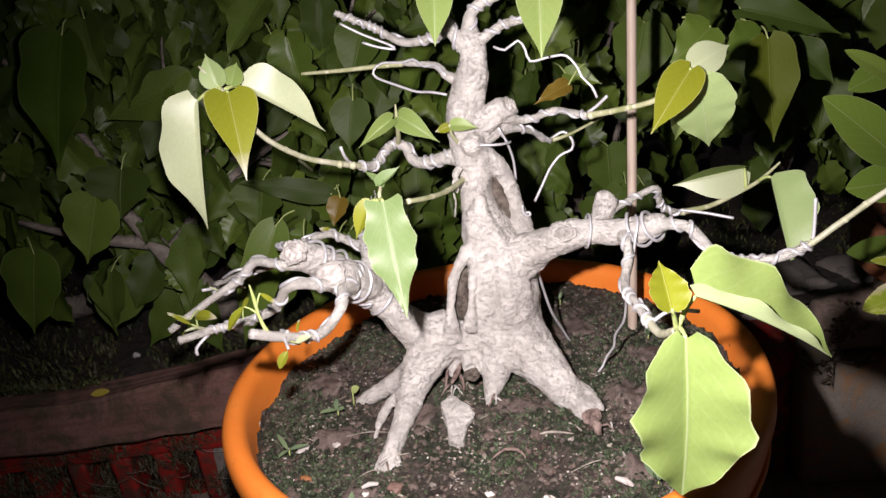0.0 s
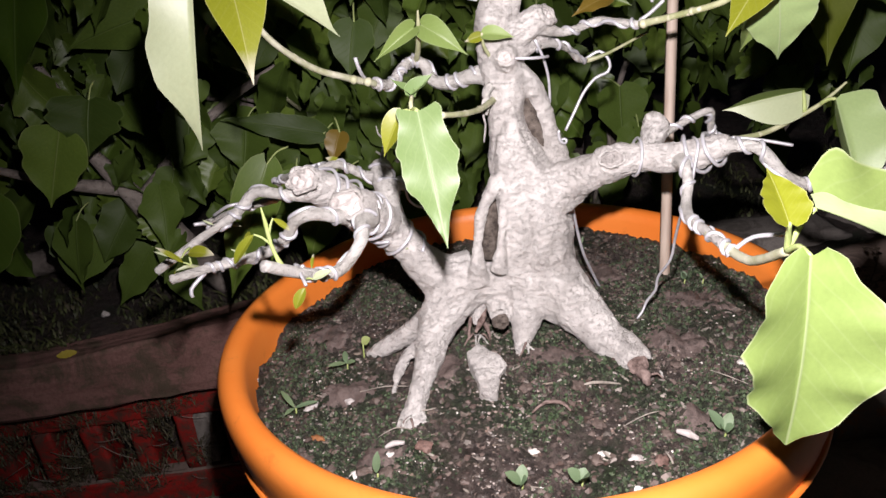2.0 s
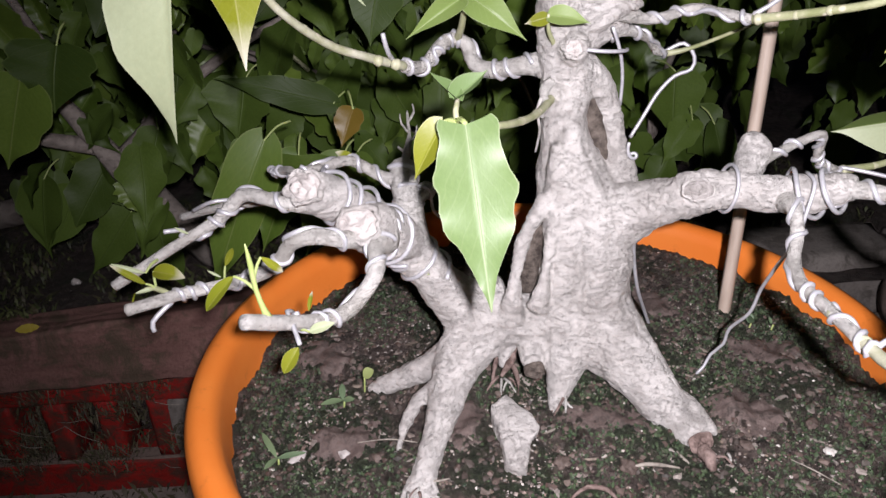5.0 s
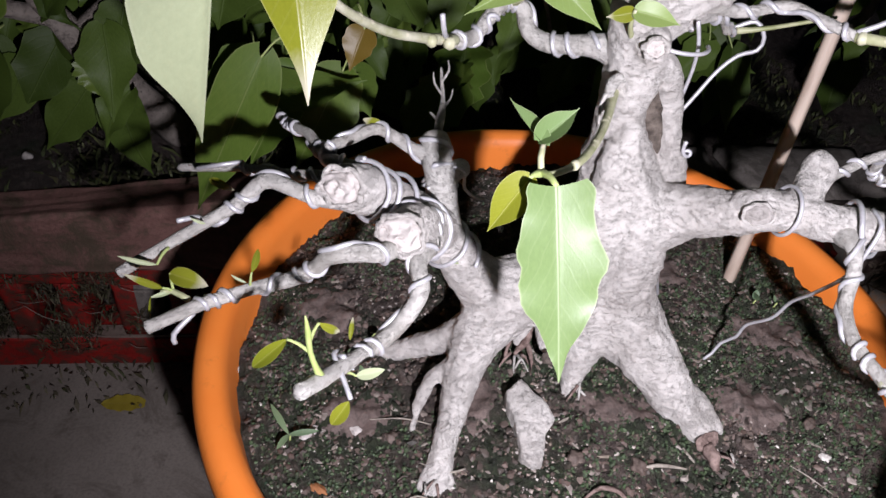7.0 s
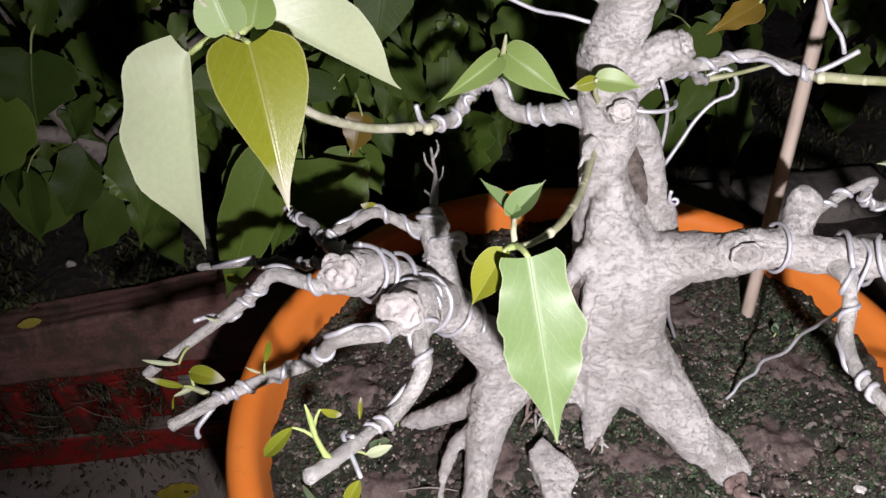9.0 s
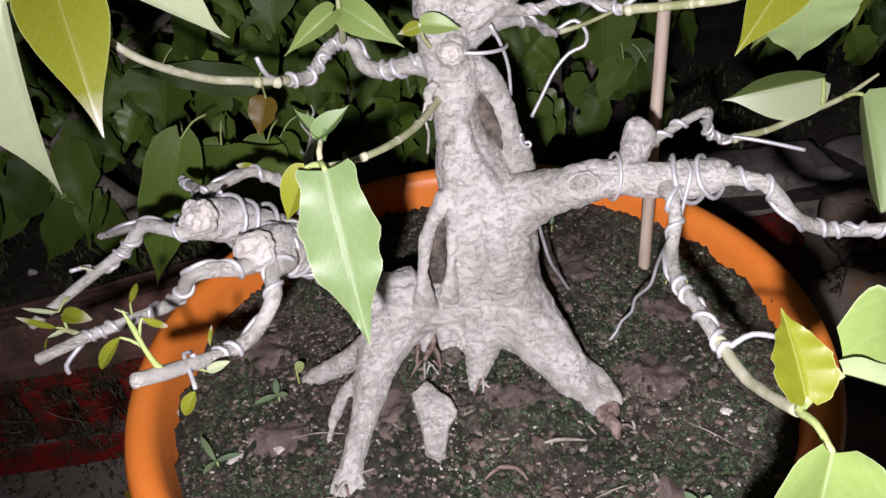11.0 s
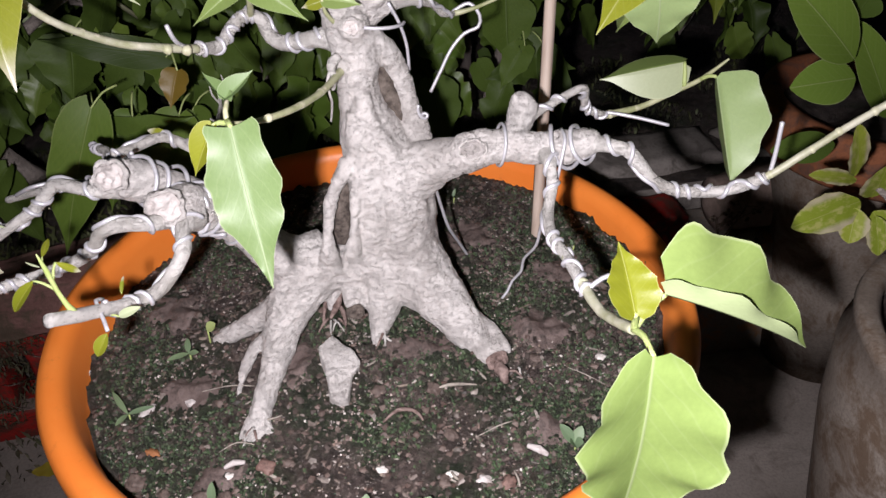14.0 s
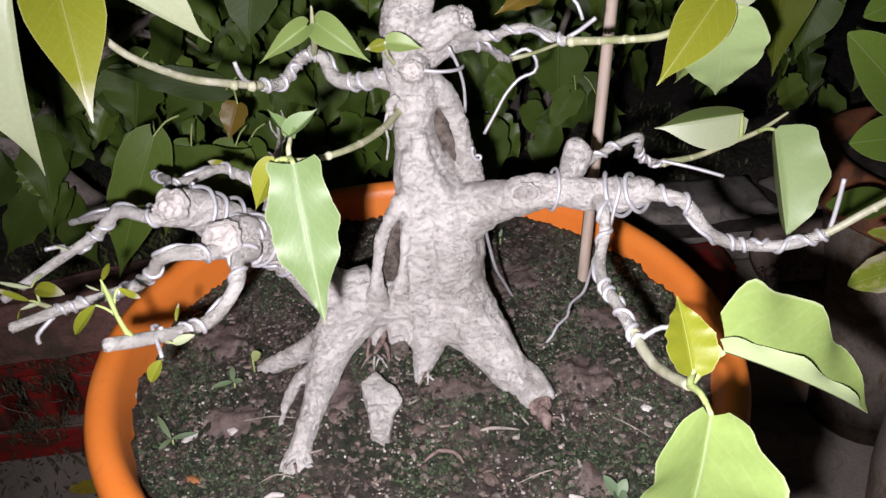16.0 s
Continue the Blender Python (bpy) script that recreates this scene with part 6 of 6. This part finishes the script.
    stem_to([(-0.70, 0.52, 0.07, 0.020), (-0.58, 0.50, 0.09, 0.020), (-0.46, 0.47, 0.09, 0.018), (-0.36, 0.43, 0.075, 0.014)], "root", p, 12, 0.3)
    stem_to([(0.16, 0.62, 0.05, 0.030), (0.15, 0.58, 0.16, 0.024), (0.13, 0.55, 0.26, 0.018), (0.11, 0.53, 0.36, 0.012)], "stem", plants[3], 12, 0.3)


# ---- pots and plants on the other side ----
def side_pots():
    terra = thing("flower_pot", "old terracotta pot with broad rim, standing on concrete", "pot", (0.585, 0.24, GROUND))
    x, y = 0.585, 0.24
    body = lathe(((0.0, GROUND + 0.002), (0.062, GROUND + 0.002), (0.066, GROUND), (0.082, -0.05), (0.118, 0.13), (0.120, 0.135), (0.112, 0.13), (0.076, -0.05), (0.0, -0.06)), 64)
    bmesh.ops.translate(body, vec=(x, y, 0), verts=body.verts)
    part("body", body, LIME_POT, terra, "grey lime-stained body")
    rim = lathe(((0.118, 0.128), (0.134, 0.129), (0.138, 0.134), (0.141, 0.178), (0.138, 0.186), (0.130, 0.188), (0.120, 0.186), (0.116, 0.178), (0.112, 0.128), (0.118, 0.128)), 64)
    bmesh.ops.translate(rim, vec=(x, y, 0), verts=rim.verts)
    part("rim", rim, TERRACOTTA, terra, "broad terracotta rim")
    bm = bmesh.new()
    bmesh.ops.create_circle(bm, cap_ends=True, segments=48, radius=0.115)
    bmesh.ops.translate(bm, vec=(x, y, 0.165), verts=bm.verts)
    part("soil", bm, BED_SOIL, terra)
    plant = thing("potted_plant", "young plant with glossy oval leaves in a terracotta pot", "plant", (x, y, 0.165))
    part("stem", tube(((x, y, 0.16, 0.006), (x - 0.02, y - 0.05, 0.26, 0.005), (x - 0.05, y - 0.12, 0.34, 0.004), (x - 0.10, y - 0.17, 0.38, 0.003), (x - 0.16, y - 0.18, 0.40, 0.002)), 8, 0.1), STEM, plant)
    part("branch", tube(((x - 0.02, y - 0.05, 0.26, 0.004), (x - 0.08, y - 0.12, 0.285, 0.003), (x - 0.14, y - 0.165, 0.30, 0.002)), 8, 0.1), STEM, plant)
    lf = functools.partial(leaf, plant, face=(-0.3, -1, 0.6), fold=9, droop=0.12)
    lf((0.365, 0.050, 0.321), (0.288, 0.038, 0.388), 0.042, LEAF_GLOSSY, label="glossy green oval leaf", shape=OVAL, lobe=0.0)
    lf((0.371, 0.050, 0.306), (0.312, 0.038, 0.309), 0.034, LEAF_GLOSSY, label="glossy green oval leaf", shape=OVAL, lobe=0.0)
    lf((0.412, 0.100, 0.220), (0.344, 0.088, 0.228), 0.028, LEAF_HEDGE, label="dark glossy green oval leaf", shape=OVAL, lobe=0.0)
    lf((0.357, 0.050, 0.388), (0.302, 0.038, 0.423), 0.016, LEAF_GLOSSY, label="pale green leaf seen edge-on", shape=OVAL, lobe=0.0)
    lf((0.396, 0.120, 0.393), (0.343, 0.108, 0.376), 0.030, LEAF_GLOSSY, label="glossy green leaf", shape=OVAL, lobe=0.0)
    lf((0.378, 0.080, 0.341), (0.378, 0.068, 0.363), 0.027, LEAF_HEDGE, label="dark glossy green leaf", shape=OVAL, lobe=0.0)
    lf((0.446, 0.090, 0.247), (0.377, 0.078, 0.340), 0.032, LEAF_GLOSSY, label="glossy green oval leaf", shape=OVAL, lobe=0.0)

    bowl = thing("cement_pot", "squat grey cement pot with pale lime streaks, on the concrete", "pot", (0.50, -0.10, GROUND))
    body = lathe(((0.0, GROUND + 0.003), (0.085, GROUND + 0.003), (0.095, GROUND), (0.125, -0.09), (0.145, 0.03), (0.150, 0.105), (0.143, 0.135), (0.147, 0.142), (0.145, 0.15), (0.134, 0.152), (0.128, 0.146), (0.132, 0.10), (0.12, 0.0), (0.0, -0.02)), 72)
    bmesh.ops.translate(body, vec=(0.50, -0.10, 0), verts=body.verts)
    part("body", body, LIME_POT, bowl)
    bm = bmesh.new()
    bmesh.ops.create_circle(bm, cap_ends=True, segments=48, radius=0.131)
    bmesh.ops.translate(bm, vec=(0.50, -0.10, 0.118), verts=bm.verts)
    part("soil", bm, BED_SOIL, bowl)
    v = thing("potted_plant", "small plant with yellow green variegated leaves in a pot", "plant", (0.47, -0.05, 0.118))
    part("stem", tube(((0.47, -0.05, 0.11, 0.004), (0.44, -0.02, 0.17, 0.0035), (0.405, 0.0, 0.215, 0.003), (0.385, 0.008, 0.235, 0.0025)), 8, 0.1), SHRUB_BARK, v)
    lf = functools.partial(leaf, v, face=(-0.2, -0.8, 0.8), fold=8, droop=0.15)
    lf((0.365, 0.012, 0.245), (0.344, 0.000, 0.296), 0.019, LEAF_VARIEGATED, shape=OVAL, lobe=0.0, label="yellow green variegated leaf with browned edge", wave=0.014)
    lf((0.362, 0.005, 0.246), (0.313, -0.007, 0.263), 0.013, LEAF_VARIEGATED, shape=OVAL, lobe=0.0, label="yellow green variegated leaf with browned edge", wave=0.014)
    lf((0.367, 0.000, 0.230), (0.308, -0.012, 0.222), 0.029, LEAF_VARIEGATED, shape=OVAL, lobe=0.0, label="yellow green variegated leaf with browned edge", wave=0.014)
    lf((0.361, -0.005, 0.228), (0.355, -0.017, 0.205), 0.024, LEAF_VARIEGATED, shape=OVAL, lobe=0.0, label="yellow green variegated leaf with browned edge", wave=0.014)
    lf((0.385, 0.012, 0.224), (0.379, 0.000, 0.259), 0.029, LEAF_VARIEGATED, shape=OVAL, lobe=0.0, label="yellow green variegated leaf with browned edge", wave=0.014)
    lf((0.381, -0.000, 0.219), (0.395, -0.012, 0.194), 0.030, LEAF_VARIEGATED, shape=OVAL, lobe=0.0, label="yellow green variegated leaf with browned edge", wave=0.014)
    lf((0.376, -0.010, 0.222), (0.379, -0.022, 0.194), 0.019, LEAF_VARIEGATED, shape=OVAL, lobe=0.0, label="yellow green variegated leaf with browned edge", wave=0.014)


# ---- small things in the pot's soil ----
def grit_patch(x, y):
    return max(0.08, min(1.0, 0.4 + 2.4 * noise.noise(Vector((x * 24, y * 24, 8)))))


def seedling(x, y, n, size, mat, label, flat=0.5, stem=0.006, wide=0.21):
    z = soil_height(x, y)
    s = thing("seedling", label, "seedling", (x, y, z), "seedlings in the pot")
    part("stem", tube(((x, y, z - 0.003, 0.0007), (x + 0.001, y - 0.001, z + stem, 0.0006)), 6), PETIOLE, s)
    for k in range(n):
        a = 2 * math.pi * k / n + x * 50
        b = Vector((x, y, z + stem))
        t = b + Vector((math.cos(a), math.sin(a), flat)).normalized() * size * (0.4 + 0.18 * (k % 3))
        leaf(s, b, t, size * wide, mat, (0, -0.4, 1), shape=OVAL, lobe=0.0, nu=8, nv=4, fold=10, droop=0.2)


def dry_bits():
    """Loose bits of twig, bark and fibre lying on the soil."""
    for rows, r, mat, label in (
            (((0.0312, -0.0865), (0.0444, -0.0844), (0.0612, -0.0843)), 0.0016, STRAW, "short tan dry twig on the potting soil"),
            (((-0.0016, -0.1031), (0.0084, -0.0974), (0.019, -0.1003), (0.0231, -0.1065)), 0.0019, RUST, "curled brown strip of bark on the soil"),
            (((0.1225, -0.0823), (0.1321, -0.0878), (0.1429, -0.0975)), 0.0006, STRAW, "thin pale dry root fibre on the soil"),
            (((0.0821, -0.137), (0.0882, -0.1404), (0.0927, -0.1444)), 0.0032, SCAR, "small grey weathered wood chip"),
            (((0.0707, -0.1512), (0.0719, -0.1573), (0.0715, -0.1623)), 0.0012, STRAW, "short pale straw on the soil"),
            (((0.0535, -0.1226), (0.0679, -0.1202), (0.077, -0.1187)), 0.0006, STRAW, "thin pale dry root fibre on the soil"),
            (((-0.0907, -0.08), (-0.0757, -0.0869), (-0.0652, -0.0836)), 0.001, STRAW, "thin dry twig on the potting soil"),
            (((-0.1036, -0.1037), (-0.0919, -0.1009), (-0.0812, -0.1046)), 0.0007, STRAW, "thin pale dry root fibre on the soil"),
            (((-0.12, -0.0505), (-0.1012, -0.0511), (-0.0839, -0.0557)), 0.0006, STRAW, "thin pale dry root fibre on the soil"),
            (((-0.0985, -0.1174), (-0.0931, -0.1152), (-0.0861, -0.117)), 0.0026, SCAR, "small grey weathered wood chip"),
            (((0.0349, -0.1462), (0.0361, -0.1504), (0.0379, -0.1514)), 0.0016, STRAW, "short pale straw on the soil"),
    ):
        path = [(x, y, soil_height(x, y) + 0.0018 + r * 0.6 + 0.0015 * (k % 2), 0.75 * r * (1.0 if 0 < k < len(rows) - 1 else 0.6)) for k, (x, y) in enumerate(rows)]
        tagged(part("dry_twig", tube(path, 7, 0.35, 0.003), mat), label, "twig", "dry bits on the soil")


def soil_stones():
    """Stones and chips that lie singly on the soil."""
    for x, y, size, long, mat, label in (
            (-0.096, -0.122, 0.0034, 1.0, CHALK, "small white lump of chalky grit on the soil"),
            (-0.1175, -0.1315, 0.0036, 1.3, CHALK, "small white lump of chalky grit on the soil"),
            (0.048, -0.176, 0.0026, 1.2, CHALK, "small white lump of chalky grit on the soil"),
            (-0.005, -0.1335, 0.0028, 1.3, CHALK, "small pale chip of stone on the soil"),
            (0.035, -0.146, 0.0024, 1.8, CHALK, "small pale chip of stone on the soil"),
            (0.147, -0.076, 0.0030, 1.2, CHALK, "small pale chip of stone on the soil"),
            (-0.206, -0.012, 0.0034, 1.2, CHALK, "pale lump of grit by the pot's wall"),
            (-0.152, -0.113, 0.0062, 1.25, BROWN_STONE, "smooth brown pebble half sunk in the soil"),
            (-0.111, -0.132, 0.0048, 1.1, BROWN_STONE, "smooth brown pebble half sunk in the soil"),
            (-0.098, -0.136, 0.0054, 1.2, BROWN_STONE, "smooth brown pebble half sunk in the soil"),
            (-0.134, -0.126, 0.0040, 1.2, BROWN_STONE, "small brown pebble on the soil"),
            (-0.073, -0.121, 0.0050, 1.3, PINK_STONE, "pinkish brown pebble on the soil"),
            (-0.002, -0.079, 0.0048, 1.1, BROWN_STONE, "grey brown pebble on the soil"),
            (0.0335, -0.084, 0.0052, 1.1, BROWN_STONE, "brown pebble beside a dry twig"),
            (0.039, -0.117, 0.0038, 1.3, BROWN_STONE, "small grey brown pebble on the soil"),
            (0.105, -0.066, 0.0036, 1.2, BROWN_STONE, "small grey brown pebble by the root"),
            (0.077, -0.135, 0.0042, 1.2, BROWN_STONE, "brown pebble on the mossy soil"),
            (0.066, -0.158, 0.0042, 1.3, PINK_STONE, "reddish pebble near the pot's edge"),
            (0.030, -0.150, 0.0040, 1.2, BROWN_STONE, "small brown pebble on the soil"),
            (0.148, -0.052, 0.0036, 1.3, BROWN_STONE, "small grey brown pebble on the soil"),
            (-0.155, -0.058, 0.0034, 1.8, SCAR, "flat grey chip of bark on the soil"),
            (-0.107, -0.061, 0.0036, 1.2, BROWN_STONE, "small grey brown pebble on the soil"),
            (-0.128, -0.054, 0.0036, 1.6, SCAR, "flat grey chip of bark on the soil"),
            (0.053, -0.153, 0.0030, 1.5, SCAR, "small pale chip of bark on the soil"),
            (-0.146, -0.093, 0.0028, 2.2, ORANGE_CHIP, "small orange brown flake on the soil"),
            (-0.061, -0.120, 0.0034, 1.2, BROWN_STONE, "small brown pebble on the soil")):
        bm = bmesh.new()
        bmesh.ops.create_icosphere(bm, subdivisions=3, radius=1.0)
        turn = Matrix.Rotation(900 * (x - y), 3, "Z")
        for v in bm.verts:
            q = v.co * 1.1 + Vector((x, y, 0)) * 300
            h = 0.9 + 0.5 * noise.noise(q * 1.3) + 0.22 * noise.noise(q * 3.1)
            v.co = turn @ Vector((v.co.x * h * size * long, v.co.y * h * size, v.co.z * h * size * 0.6)) + Vector((x, y, soil_height(x, y) + 0.0012 - 0.1 * size))
        tagged(part("pebble", bm, mat), label, "pebble", "stones and chips on the soil")


def pot_litter():
    seedling(-0.166, -0.062, 3, 0.030, LEAF_SEED, "small bluish green seedling with narrow leaves", 0.15, 0.006, 0.13)
    seedling(-0.133, -0.014, 3, 0.022, LEAF_SEED, "small green seedling in the potting soil", 0.3)
    seedling(-0.121, 0.001, 1, 0.020, LEAF_ROUND, "single round pale green seed leaf on a thread of stem", 0.5, 0.012, 0.45)
    seedling(0.110, -0.140, 4, 0.020, LEAF_SEED, "small green seedling with round leaves", 1.0, 0.004, 0.36)
    seedling(-0.017, -0.163, 3, 0.018, LEAF_SEED, "small pale green seedling with cupped round leaves", 1.1, 0.004, 0.42)
    seedling(0.017, -0.167, 3, 0.019, LEAF_SEED, "small pale green seedling with cupped round leaves", 1.1, 0.004, 0.42)
    seedling(-0.103, -0.141, 1, 0.034, LEAF_SEED, "single upright narrow green seedling", 2.5, 0.004, 0.16)
    seedling(0.080, 0.135, 2, 0.014, LEAF_SEED, "small green seedling by the pot's wall", 1.5)
    seedling(0.165, 0.050, 2, 0.013, LEAF_SEED, "small green seedling by the pot's wall", 1.2)
    seedling(0.150, 0.052, 2, 0.018, LEAF_SEED, "tiny grey green seedling near the pot's wall", 1.6, 0.005, 0.3)


LEAF_ROUND = leaf_material("round_seed_leaf", (0.30, 0.36, 0.13), (0.34, 0.40, 0.15), (0.4, 0.45, 0.2), 0.5)
LEAF_SEED = leaf_material("seedling_leaf", (0.125, 0.19, 0.105), (0.19, 0.26, 0.135), (0.25, 0.32, 0.19), 0.5)

# ---- build ----
ground()
edging()
orange_pot()
pot_soil()
bonsai()
stake()
scatter("grit", GRIT, 11000, 0.0008, "small pale and brown grit on the soil", "grit", 0.7, grit_patch, in_pot, soil_height, 1)
scatter("clods", CLODS, 7500, 0.0016, "dark brown crumbs and clods of soil", "clods", 0.6, lambda x, y: 1 - 0.7 * mud(x, y), in_pot, soil_height, 6, 1.0, 1.3)
scatter("pebbles", PEBBLES, 520, 0.0019, "small stones on the potting soil", "pebbles", 0.6, None, in_pot, soil_height, 2, 1.2, 1.1)
scatter("moss", MOSS, 32000, 0.0008, "low green moss on the soil", "moss", 1.3, moss_patch, in_pot, soil_height, 3, 1.0, 1.4)
scatter("bark_flakes", FLAKES, 420, 0.0014, "thin pale flakes of bark and dead leaf on the soil", "flakes", 0.35, None, in_pot, soil_height, 9, 2.4, 1.2)
scatter("litter", STRAW, 420, 0.0010, "dry bits of bark and straw on the soil", "litter", 0.5, None, in_pot, soil_height, 4, 5.0)
pot_litter()
soil_stones()
dry_bits()
bed_weeds()
dry_weed()
fallen_leaf((-0.436, 0.207, GROUND + 0.004), -1.45, 0.052, "yellow fallen leaf lying on the concrete")
fallen_leaf((-0.513, 0.240, 0.066), -1.2, 0.022, "small yellow fallen leaf on the bed", 0.7)
petal = part("fallen_petal", tube(((-0.500, 0.341, 0.062, 0.003), (-0.496, 0.340, 0.066, 0.0045), (-0.491, 0.341, 0.063, 0.002)), 9, 0.4), SCAR)
tagged(petal, "small pale fallen petal on the garden bed", "petal")
shrubs()
side_pots()
